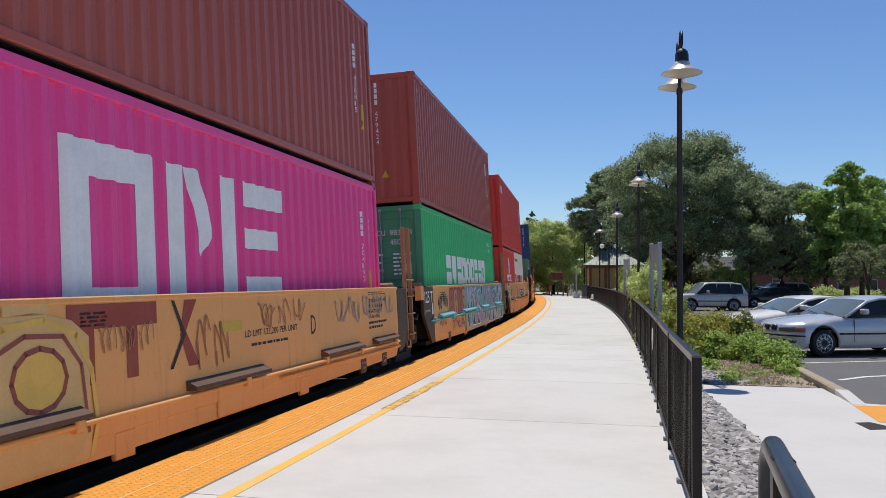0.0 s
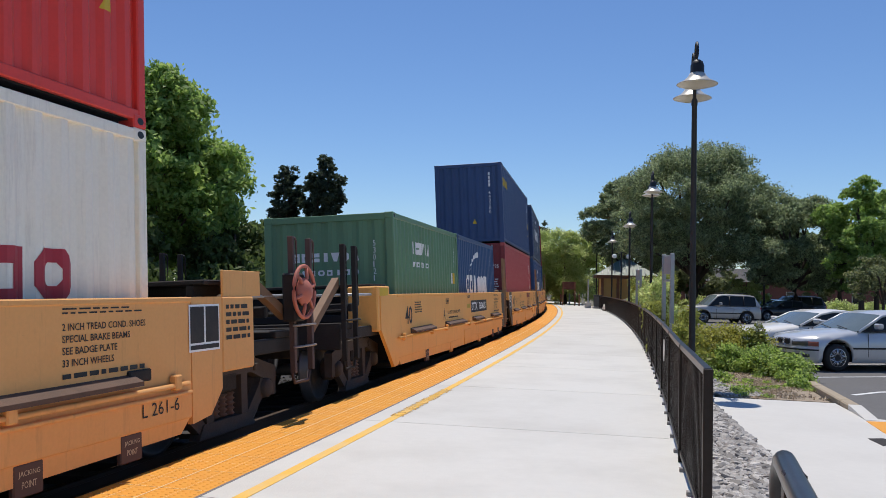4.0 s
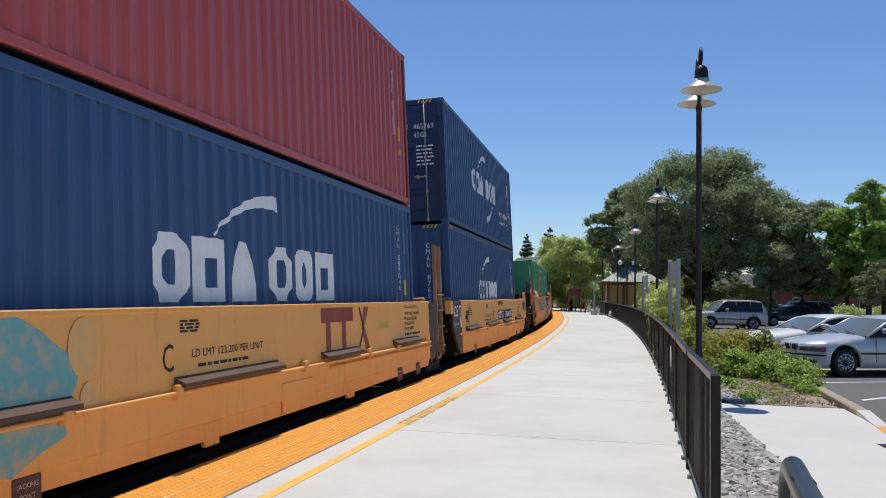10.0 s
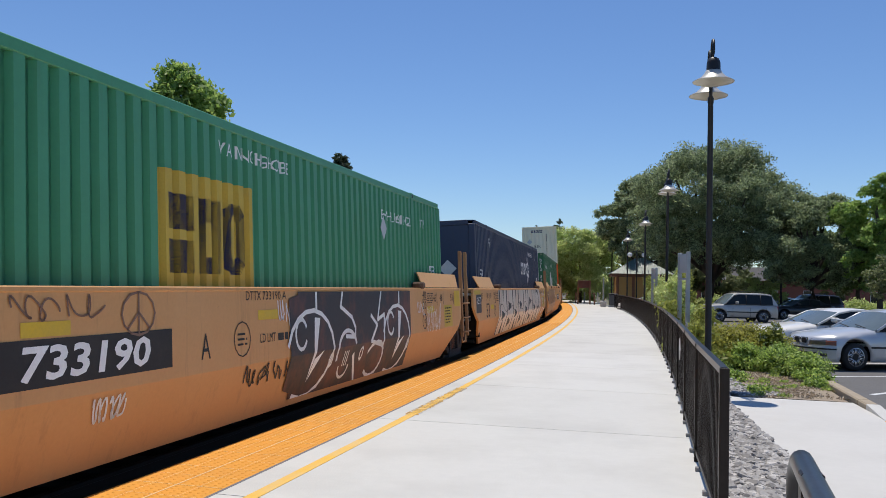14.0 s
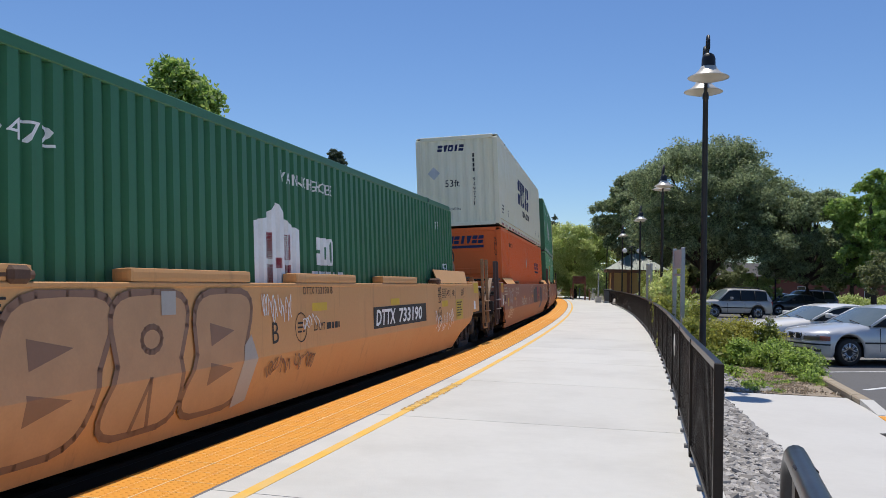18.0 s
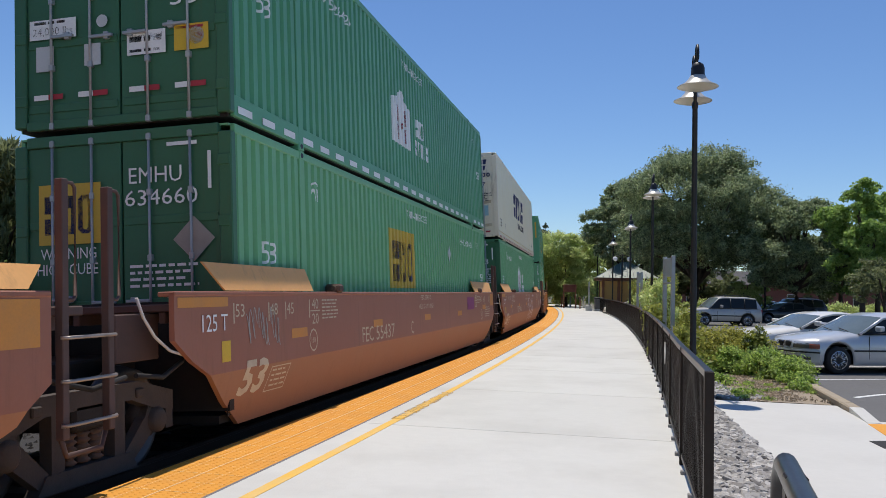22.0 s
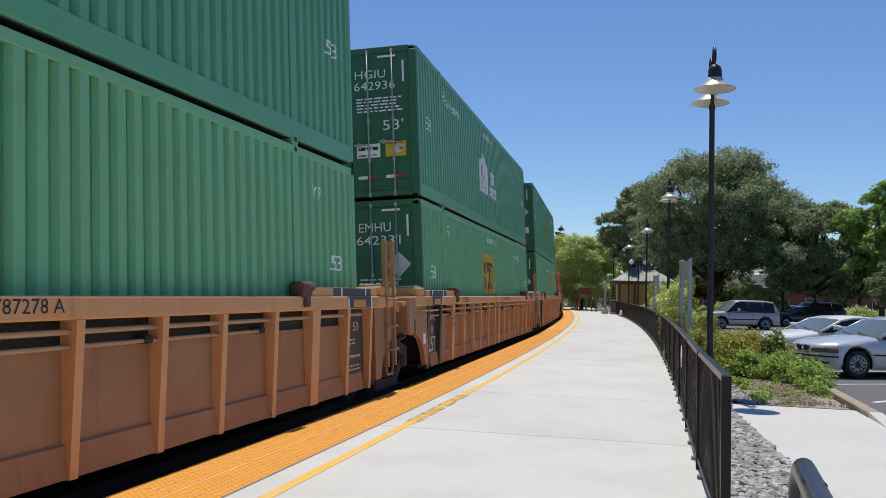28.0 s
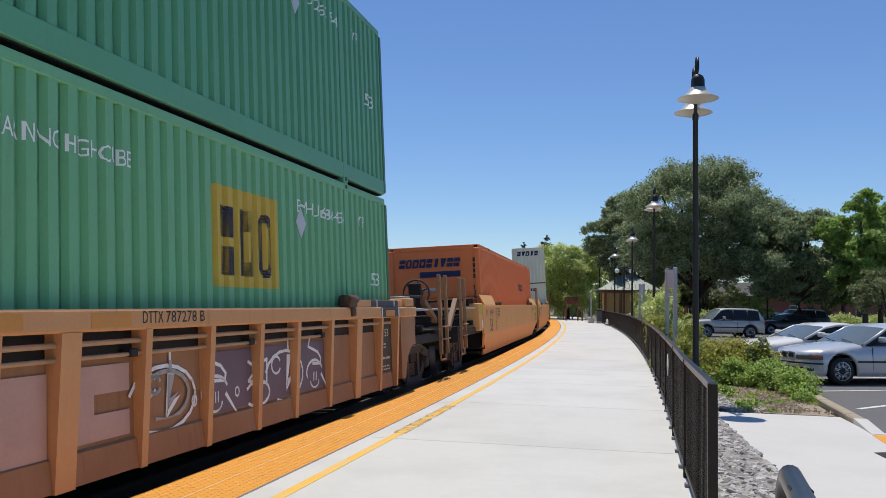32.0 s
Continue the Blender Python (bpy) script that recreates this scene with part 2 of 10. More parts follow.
def words(text, height, width=None, bold=0.0):
    """Triangles of a text with the built-in font, from (0, 0) to its width and height."""
    if (text, bold) not in FONT_CACHE:
        cu = bpy.data.curves.new("text", 'FONT')
        cu.body = text
        cu.resolution_u = 2
        cu.offset = bold
        ob = bpy.data.objects.new("text", cu)
        me = bpy.data.meshes.new_from_object(ob)
        co = [(v.co.x, v.co.y) for v in me.vertices]
        FONT_CACHE[text, bold] = [[co[i] for i in p.vertices] for p in me.polygons]
        bpy.data.objects.remove(ob)
        bpy.data.curves.remove(cu)
        bpy.data.meshes.remove(me)
    polys = FONT_CACHE[text, bold]
    xs = [x for p in polys for x, y in p]
    ys = [y for p in polys for x, y in p]
    x0, y0 = min(xs), min(ys)
    k = height / (max(ys) - y0)
    kx = k if width is None else width / (max(xs) - x0)
    return [[((x - x0) * kx, (y - y0) * k) for x, y in p] for p in polys]


def shift(polys, u, v):
    return [[(x + u, y + v) for x, y in p] for p in polys]


def rect(u0, v0, u1, v1):
    return [(u0, v0), (u1, v0), (u1, v1), (u0, v1)]


def column(text, height, u, v, gap=1.25):
    """Characters one below the other."""
    out = []
    for i, c in enumerate(text):
        if c != ' ':
            out += shift(words(c, height, height * (0.25 if c in '1I' else 0.62)), u - height * 0.3, v - i * height * gap)
    return out


def bars(u, v, w, rows, h=0.035, gap=0.06, seed=1):
    """Lines of small writing that cannot be read."""
    rnd = random.Random(seed)
    out = []
    for i in range(rows):
        x = 0.0
        while x < w * rnd.uniform(0.75, 1.0):
            k = rnd.uniform(0.05, 0.16)
            out.append(rect(u + x, v - i * gap, u + min(w, x + k), v - i * gap + h))
            x += k + 0.03
    return out


SHAPE_ROWS = {(3, 0): "ona", (3, 1): "eno", (3, 3): "oon", (9, 1): "evenoneen", (5, 0): "evnie", (9, 2): "eonneivee", (4, 0): "nnav", (8, 0): "vanonino"}


def plain_shape(kind, x0, x1, v, h):
    """One plain shape of a painted emblem: ring, frame, wedge, bars."""
    w = x1 - x0
    t = min(w * 0.32, h * 0.34)
    if kind == "o":
        c = t * 0.8
        out = [(x0 + c, v), (x1 - c, v), (x1, v + c), (x1, v + h - c), (x1 - c, v + h), (x0 + c, v + h), (x0, v + h - c), (x0, v + c)]
        cx, cy = (x0 + x1) / 2, v + h / 2
        kx, ky = (w - 2 * t) / w, (h - 2 * t * 0.8) / h
        inn = [(cx + (x - cx) * kx, cy + (y - cy) * ky) for x, y in out]
        return [[out[i], out[(i + 1) % 8], inn[(i + 1) % 8], inn[i]] for i in range(8)]
    if kind == "n":
        return [rect(x0, v, x0 + t, v + h), rect(x1 - t, v, x1, v + h), rect(x0 + t, v + h * 0.68, x1 - t, v + h), rect(x0 + t, v, x1 - t, v + h * 0.22)]
    if kind == "a":
        return [[(x0, v), (x1, v), (x0 + w * 0.68, v + h), (x0 + w * 0.32, v + h)]]
    if kind == "v":
        return [[(x0 + w * 0.32, v), (x0 + w * 0.68, v), (x1, v + h), (x0, v + h)]]
    if kind == "e":
        return [rect(x0, v, x1, v + h * 0.42), rect(x0, v + h * 0.55, x1, v + h)]
    return [rect(x0 + w * 0.25, v, x1 - w * 0.2, v + h)]


def blocks(n, w, h, u=0.0, v=0.0, gap=0.2, seed=0):
    """A name drawn as a row of plain shapes: rings, frames, wedges and bars."""
    row = SHAPE_ROWS.get((n, seed)) or "".join("onevani"[(i * 4 + seed) % 7] for i in range(n))
    step = w / n
    return [p for i, kind in enumerate(row) for p in plain_shape(kind, u + i * step, u + (i + 1 - gap) * step, v, h)]


OWNER = {"224130": "SNLU", "268725": "UMXU", "983971": "EMCU", "937963": "CMAU", "559046": "CMAU", "876875": "CMAU", "274971": "CMAU", "693892": "TXGU", "686456": "EMHU", "634660": "EMHU", "641025": "EMHU", "263941": "EMHU",
         "642331": "EMHU", "641363": "HGIU", "530472": "HGIU", "528420": "HGIU", "642936": "HGIU", "647992": "HGIU", "269131": "EMHU"}


def owner_row(digits, h, u, v, w):
    """The four letters before a box's number, or bars where they cannot be read."""
    if digits in OWNER:
        return shift(words(OWNER[digits], h, w), u, v)
    return [rect(u + i * w / 4, v, u + (i + 0.6) * w / 4, v + h) for i in range(4)]


def slant(polys, k, v0=0.0):
    return [[(x + (y - v0) * k, y) for x, y in p] for p in polys]


def clip_u(poly, lo, hi):
    for edge, sgn in ((lo, 1), (hi, -1)):
        out = []
        for i, (x, y) in enumerate(poly):
            px, py = poly[i - 1]
            a, b = (px - edge) * sgn, (x - edge) * sgn
            if (a < 0) != (b < 0):
                t = a / (a - b)
                out.append((edge, py + (y - py) * t))
            if b >= 0:
                out.append((x, y))
        poly = out
        if len(poly) < 3:
            return []
    return poly


def lay(polys, place, cuts=None, rise=0.003):
    """A mesh of polygons laid on a surface: place(u, v, rise) gives the point; cuts are the folds of the surface."""
    verts, faces = [], []
    for p in polys:
        if cuts is None:
            pieces = [p]
        else:
            us = [x for x, y in p]
            lo, hi = min(us), max(us)
            inner = [c for c in cuts if lo < c < hi]
            edges = [lo - 1e-6, *inner, hi + 1e-6]
            pieces = [clip_u(p, a, b) for a, b in zip(edges, edges[1:])]
        for q in pieces:
            if len(q) >= 3:
                i = len(verts)
                verts += [place(x, y, rise) for x, y in q]
                faces.append(range(i, i + len(q)))
    me = bpy.data.meshes.new("mark")
    me.from_pydata(verts, [], [list(f) for f in faces])
    return me


def ribbon(pts, w):
    """A painted stroke of a given width along points."""
    out = []
    for (ax, ay), (bx, by) in zip(pts, pts[1:]):
        d = math.hypot(bx - ax, by - ay) or 1e-6
        nx, ny = -(by - ay) / d * w / 2, (bx - ax) / d * w / 2
        ex, ey = (bx - ax) / d * w * 0.3, (by - ay) / d * w * 0.3
        out.append([(ax - nx - ex, ay - ny - ey), (bx - nx + ex, by - ny + ey), (bx + nx + ex, by + ny + ey), (ax + nx - ex, ay + ny - ey)])
    return out


def curl(rnd, u, v, w, h, turns=9):
    """A wandering loop of spray paint inside a box."""
    pts = []
    a, b, c = rnd.uniform(0, 6), rnd.uniform(1.3, 2.6), rnd.uniform(2.2, 4.2)
    k = turns * 5
    for i in range(k + 1):
        t = i / k
        x = u + w * (0.1 + 0.8 * t) + 0.12 * w * math.sin(a + b * t * turns)
        y = v + h * (0.5 + 0.42 * math.sin(c + a + t * turns * 1.7) * (0.7 + 0.3 * math.sin(b * t * 9)))
        pts.append((x, y))
    return pts

# ---- ground, track and platform ----
def tactile_mat():
    m, n, l, b = node_mat("tactile_tile")
    col = mixer(n, l, noise_at(n, l, 25, 3), (0.66, 0.26, 0.018), (0.80, 0.36, 0.035))
    f = ramp(n, l, noise_at(n, l, 1.3, 4, 0.6), 0.5, 0.8)
    g = n.new("ShaderNodeMath"); g.operation = 'MULTIPLY'; g.inputs[1].default_value = 0.3
    l.new(f, g.inputs[0])
    l.new(mixer(n, l, g.outputs[0], col, (0.5, 0.22, 0.06)), b.inputs["Base Color"])
    b.inputs["Roughness"].default_value = 0.75
    return m


TACTILE = tactile_mat()
RIGHT_Z = -0.17

bm = bmesh.new()
for q in (((-900, -300), (900, -300), (900, 1500), (-900, 1500)),):
    bm.faces.new([bm.verts.new((x, y, -0.62)) for x, y in q])
tagged(finish("ground", bm, EARTH), "dry earth and grass beyond the station", "ground", kind="structure")

ballast = tagged(ring_strip("ballast_bed", -30, 190, -5.5, -0.12, -0.9, -0.46, BALLAST_M, step=2), "crushed dark stone ballast under the track", "ballast", kind="structure")


def stones(name, s0, s1, o0, o1, z, count, size, mat, seed, parent):
    """Loose broken stones scattered over a strip."""
    rnd = random.Random(seed)
    verts, faces = [], []
    for _ in range(count):
        p = arc(rnd.uniform(s0, s1), rnd.uniform(o0, o1), z)
        r = size * rnd.uniform(0.5, 1.3)
        i = len(verts)
        a = rnd.uniform(0, 6.28)
        for k in range(4):
            t = a + k * 1.571 + rnd.uniform(-0.4, 0.4)
            verts.append((p.x + math.cos(t) * r * rnd.uniform(0.7, 1.2), p.y + math.sin(t) * r * rnd.uniform(0.6, 1.1), p.z - r * 0.3))
        verts.append((p.x + rnd.uniform(-0.4, 0.4) * r, p.y + rnd.uniform(-0.4, 0.4) * r, p.z + r * rnd.uniform(0.4, 0.8)))
        for k in range(4):
            faces.append((i + k, i + (k + 1) % 4, i + 4))
    me = bpy.data.meshes.new(name)
    me.from_pydata(verts, [], faces)
    me.materials.append(mat)
    ob = new(name, me)
    ob.parent = parent
    return tagged(ob, kind="stuff")


TRACK_OFF, RAIL_Z, CANT = -1.47, -0.19, 3.472


def track_pose(s, sag=0.0):
    """The pose of a frame on the rails: y along them, x towards the platform, banked into the curve."""
    p = arc(s, TRACK_OFF - sag, RAIL_Z)
    return pose(p.x, p.y, p.z, 0, -CANT, -math.degrees(heading(s)))


def rail(name, x):
    prof = ((-0.07, -0.17), (0.07, -0.17), (0.07, -0.15), (0.012, -0.12), (0.012, -0.045), (0.036, -0.035), (0.036, -0.004), (0.026, 0.0),
            (-0.026, 0.0), (-0.036, -0.004), (-0.036, -0.035), (-0.012, -0.045), (-0.012, -0.12), (-0.07, -0.15))
    bm = bmesh.new()
    rows = []
    for i in range(111):
        m = track_pose(-30 + i * 2)
        rows.append([bm.verts.new(m @ Vector((x + a, 0, b))) for a, b in prof])
    n = len(prof)
    for a, b in zip(rows, rows[1:]):
        for k in range(n):
            bm.faces.new((a[k], b[k], b[(k + 1) % n], a[(k + 1) % n]))
    ob = finish(name, bm, RAIL_M)
    return tagged(ob, "brown steel running rail with a worn bright head", "rail", group="rails", kind="structure")


rail("track_rail", -0.755)
rail("track_rail", 0.755)
bm = bmesh.new()
box(bm, -1.3, 1.3, -0.12, 0.12, -0.4, -0.172)
tie_me = bpy.data.meshes.new("railway_tie")
bm.to_mesh(tie_me)
bm.free()
tie_me.materials.append(TIE_M)
ties = tagged(new("track_ties"), "weathered ties half buried in ballast", "railway ties", kind="structure")
for i in range(150):
    share("tie", tie_me, ties, track_pose(-10 + i * 0.61))
stones("ballast_stones", -4, 60, -4.5, -0.16, -0.45, 15000, 0.045, BALLAST_M, 3, ballast)

# platform: concrete panels, a tactile strip on its edge and a yellow line
platform = tagged(ring_strip("platform", -25, 150, 0.02, 4.42, -0.75, -0.06, CONCRETE, step=2), "pale concrete railway platform beside a curved track", "platform", kind="structure")
PANEL = 3.66
k0 = 2.9
for i in range(-7, 41):
    s = k0 + i * PANEL
    ring_strip("concrete_panel", s + 0.006, s + PANEL - 0.006, 0.80, 4.36, -0.06, 0.0, CONCRETE, platform, step=1.22)
ring_strip("edge_band", -25, 150, 0.775, 0.80, -0.06, 0.002, paint_mat("grey_sealant", (0.17, 0.165, 0.17), 0.9, scale=4), platform, step=2, label="dark grey joint beside the tactile strip")
strip = platform
TILE = 0.61
dome = []
for r in range(2):
    o0 = 0.004 + r * 0.386
    for i in range(-8, 142):
        s = i * TILE
        if not 0 <= i < 110:
            continue
        bm = bmesh.new()
        a = [arc(s + 0.003, o0, 0), arc(s + TILE - 0.003, o0, 0), arc(s + TILE - 0.003, o0 + 0.382, 0), arc(s + 0.003, o0 + 0.382, 0)]
        lo = [bm.verts.new((p.x, p.y, -0.06)) for p in a]
        hi = [bm.verts.new((p.x, p.y, 0.0)) for p in a]
        bm.faces.new(hi[::-1])
        for k in range(4):
            bm.faces.new((lo[k], lo[(k + 1) % 4], hi[(k + 1) % 4], hi[k]))
        bmesh.ops.recalc_face_normals(bm, faces=bm.faces[:])
        part("tactile_tile", bm, TACTILE, strip)
ring_strip("tactile_strip", 110 * TILE, 150, 0.004, 0.772, -0.06, 0.0, TACTILE, platform, step=2, label="orange tactile paving")
ring_strip("tactile_bed", -25, 0, 0.004, 0.772, -0.06, 0.0, TACTILE, platform, step=2, label="orange tactile paving")
ring_strip("seam_line", -5, 110 * TILE, 0.383, 0.393, -0.05, 0.003, paint_mat("long_seam", (0.86, 0.62, 0.32), 0.8), platform, step=2)


def dome_field():
    """The small raised domes of the tactile paving."""
    verts, faces = [], []
    for i in range(int(34 / 0.0606)):
        s = 3.2 + i * 0.0606
        h = heading(s)
        ca, sa = math.cos(h), math.sin(h)
        for j in range(12):
            p = arc(s, 0.035 + j * 0.0637)
            k = len(verts)
            for r, z in ((0.014, 0.0), (0.008, 0.004)):
                for dx, dy in ((1, 0), (0, 1), (-1, 0), (0, -1)):
                    verts.append((p.x + (dx * ca + dy * sa) * r, p.y + (dy * ca - dx * sa) * r, z))
            for q in range(4):
                faces.append((k + q, k + (q + 1) % 4, k + 4 + (q + 1) % 4, k + 4 + q))
            faces.append((k + 4, k + 5, k + 6, k + 7))
    me = bpy.data.meshes.new("tactile_domes")
    me.from_pydata(verts, [], faces)
    me.materials.append(TACTILE)
    ob = new("tactile_domes", me)
    ob.parent = platform
    return tagged(ob, kind="stuff")


dome_field()


def tile_joints():
    """Pale joints across and along the tactile tiles."""
    verts, faces = [], []
    for i in range(0, 200):
        s = i * TILE / 2
        k = len(verts)
        w = 0.005 if i % 2 == 0 else 0.003
        for ds, o in ((-w, 0.006), (w, 0.006), (w, 0.77), (-w, 0.77)):
            p = arc(s + ds, o, 0.0022)
            verts.append(tuple(p))
        faces.append((k, k + 3, k + 2, k + 1))
    for o in (0.195, 0.58):
        for i in range(60):
            k = len(verts)
            for ss, oo in ((i, o - 0.002), (i + 1, o - 0.002), (i + 1, o + 0.002), (i, o + 0.002)):
                verts.append(tuple(arc(ss, oo, 0.0026)))
            faces.append((k, k + 3, k + 2, k + 1))
    me = bpy.data.meshes.new("tile_joints")
    me.from_pydata(verts, [], faces)
    me.materials.append(SEAM_M)
    ob = new("tile_joints", me)
    ob.parent = platform
    return tagged(ob, kind="stuff")


SEAM_M = paint_mat("seam", (0.86, 0.60, 0.28), 0.8)
tile_joints()
line = tagged(ring_strip("yellow_line", -20, 150, 1.03, 1.13, -0.01, 0.004, YELLOW_LINE, step=1.2), "worn yellow safety line painted on the platform", "line marking", kind="structure")


def platform_words(s, off, text, size, width):
    polys = words(text, size, width)
    h = heading(s)
    o = arc(s, off)
    def at(u, v, r):
        return (o.x + math.sin(h) * u - math.cos(h) * v, o.y + math.cos(h) * u + math.sin(h) * v, r)
    return lay(polys, at, None, 0.005)


me = platform_words(10.6, 1.165, "STAY BEHIND YELLOW LINE", 0.17, 2.75)
me.materials.append(paint_mat("stencil", (0.50, 0.27, 0.03), 0.7, wear=(0.6, 0.55, 0.42), wear_amount=0.5, scale=5))
writing = new("stencilled_words", me)
writing.parent = line
writing["label"] = "brown stencilled warning words along the yellow line"

# ---- the train ----
SPEED, SLOWING = 9.7595, 0.00747


def run(t):
    """How far the train has come at t seconds."""
    return SPEED * t - SLOWING * t * t


MOVERS = []  # things that ride on the train: (thing, place in the train, bow of the unit, offset on the unit)
SPINNERS = []  # wheelsets: (wheelset, its own pose)


def ride(ob, place, sag, offset=None):
    MOVERS.append((ob, place, sag, offset or Matrix()))
    return ob


# paints
def warm(c):
    return (min(0.94, c[0] * 1.18), c[1], c[2] * 0.82)


def shade(c, k):
    return tuple(min(1, x * k) for x in c)


COLOURS = {
    "maroon": (0.39, 0.103, 0.085), "red": (0.66, 0.062, 0.055), "wine": (0.45, 0.10, 0.11), "pink": (0.97, 0.075, 0.38), "green": (0.05, 0.56, 0.23),
    "capital": (0.12, 0.27, 0.18), "navy": (0.042, 0.088, 0.24), "blue": (0.036, 0.095, 0.255), "slate": (0.095, 0.14, 0.23), "umax": (0.036, 0.056, 0.125),
    "white": (0.86, 0.86, 0.86), "grey_white": (0.95, 0.89, 0.80), "domestic": (0.15, 0.45, 0.265), "emerald": (0.10, 0.37, 0.235), "forest": (0.06, 0.30, 0.18), "yellowed": (0.74, 0.78, 0.74), "bottle": (0.034, 0.165, 0.09), "shaded_green": (0.04, 0.155, 0.095), "shaded_blue": (0.026, 0.055, 0.15), "shaded_wine": (0.21, 0.04, 0.05), "orange": (0.97, 0.17, 0.04), "faded_orange": (0.80, 0.24, 0.09)}
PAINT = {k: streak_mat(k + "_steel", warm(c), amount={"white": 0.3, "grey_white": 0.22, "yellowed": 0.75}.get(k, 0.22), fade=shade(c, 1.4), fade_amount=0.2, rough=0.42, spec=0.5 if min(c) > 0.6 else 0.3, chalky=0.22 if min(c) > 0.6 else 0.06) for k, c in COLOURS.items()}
END_PAINT = {"maroon": "shaded_wine", "green": "forest", "domestic": "shaded_green", "emerald": "shaded_green", "blue": "shaded_blue", "slate": "shaded_blue", "wine": "shaded_wine", "grey_white": "yellowed"}  # darker doors put the ends' shade into the paint; yellowed doors are stained
WHITE_INK = paint_mat("white_marking", (0.93, 0.92, 0.88), 0.6, wear=(0.6, 0.6, 0.6), wear_amount=0.35, scale=3)
YELLOW_INK = paint_mat("yellow_marking", (0.72, 0.47, 0.03), 0.6, wear=(0.4, 0.28, 0.1), wear_amount=0.35, scale=3)
GOLD_INK = paint_mat("gold_panel", (0.62, 0.42, 0.05), 0.6, wear=(0.35, 0.26, 0.08), wear_amount=0.3, scale=3)
NAVY_INK = paint_mat("navy_marking", (0.012, 0.018, 0.09), 0.6, wear=(0.05, 0.06, 0.12), wear_amount=0.3, scale=3)
BLACK_INK = paint_mat("black_marking", (0.022, 0.02, 0.02), 0.7, wear=(0.1, 0.08, 0.06), wear_amount=0.3, scale=3)
COAL_INK = paint_mat("charcoal_marking", (0.06, 0.06, 0.065), 0.65, wear=(0.12, 0.09, 0.07), wear_amount=0.3, scale=3)
RED_INK = paint_mat("red_marking", (0.42, 0.028, 0.045), 0.6, wear=(0.3, 0.1, 0.08), wear_amount=0.35, scale=3)
LOGO_RED = paint_mat("faded_red_marking", (0.30, 0.055, 0.035), 0.7, wear=(0.35, 0.16, 0.08), wear_amount=0.4, scale=3)
SKY_INK = paint_mat("pale_placard", (0.60, 0.62, 0.62), 0.5, wear=(0.4, 0.4, 0.4), wear_amount=0.4, scale=5)
DULL_INK = paint_mat("dull_placard", (0.36, 0.31, 0.27), 0.6, wear=(0.2, 0.17, 0.14), wear_amount=0.4, scale=5)
CREAM_INK = paint_mat("cream_marking", (0.62, 0.52, 0.36), 0.65, wear=(0.3, 0.2, 0.13), wear_amount=0.4, scale=4)
ORANGE_INK = paint_mat("orange_marking", (0.62, 0.26, 0.05), 0.6, wear_amount=0.2, scale=4)
INKS = {"white": WHITE_INK, "yellow": YELLOW_INK, "gold": GOLD_INK, "navy": NAVY_INK, "black": BLACK_INK, "red": RED_INK, "logo": LOGO_RED, "pale": SKY_INK, "cream": CREAM_INK, "orange": ORANGE_INK}


def fold(pitch, depth, f=(0.27, 0.5, 0.77, 1.0)):
    """The trapezoid folds of a corrugated wall: its depth at u, and the places of its folds."""
    def at(u):
        k = (u / pitch) % 1.0
        if k < f[0]:
            return 0.0
        if k < f[1]:
            return -depth * (k - f[0]) / (f[1] - f[0])
        if k < f[2]:
            return -depth
        return -depth * (1 - (k - f[2]) / (f[3] - f[2]))

    def cuts(lo, hi):
        out = []
        i = math.floor(lo / pitch)
        while i * pitch < hi:
            out += [(i + q) * pitch for q in (0.0, *f[:3]) if lo < (i + q) * pitch < hi]
            i += 1
        return out
    return at, cuts


def corrugated(bm, u0, u1, v0, v1, place, at, cuts, back=0.05):
    """A folded sheet from u0 to u1 and v0 to v1, closed behind."""
    us = [u0, *cuts(u0, u1), u1]
    row = [(bm.verts.new(place(u, v0, at(u))), bm.verts.new(place(u, v1, at(u)))) for u in us]
    for a, b in zip(row, row[1:]):
        bm.faces.new((a[0], b[0], b[1], a[1]))
    q = [bm.verts.new(place(u, v, -back)) for u, v in ((u0, v0), (u1, v0), (u1, v1), (u0, v1))]
    bm.faces.new(q[::-1])


def joined(polys):
    """Polygons that touch one another, gathered into shapes."""
    boxes = [(min(x for x, y in p), max(x for x, y in p), min(y for x, y in p), max(y for x, y in p)) for p in polys]
    left = list(range(len(polys)))
    while left:
        group = [left.pop(0)]
        for i in group:
            a = boxes[i]
            near = [j for j in left if boxes[j][0] < a[1] + 1e-3 and a[0] < boxes[j][1] + 1e-3 and boxes[j][2] < a[3] + 1e-3 and a[2] < boxes[j][3] + 1e-3]
            group += near
            left = [j for j in left if j not in near]
        yield [polys[i] for i in group]


def mark(name, polys, ink, parent, place, at=None, cuts=None, rise=0.003, label=""):
    """Paint on a wall; on a folded wall it follows the folds. Blocks of a name are parts of their own."""
    single = {"name_blocks": "name_block", "small_blocks": "name_block", "red_dashes": "reflector_dash", "reflector_dashes": "reflector_dash"}.get(name)
    if single:
        for shape in joined(polys):
            mark(single, shape, ink, parent, place, at, cuts, rise, label)
        return None
    if at:
        us = [x for p in polys for x, y in p]
        me = lay(polys, lambda u, v, r: place(u, v, at(u) + r), cuts(min(us), max(us)), rise)
    else:
        me = lay(polys, place, None, rise)
    me.name = name
    me.materials.append(INKS[ink] if isinstance(ink, str) else ink)
    ob = new(name, me)
    ob.parent = parent
    if label:
        ob["label"] = label
    return ob




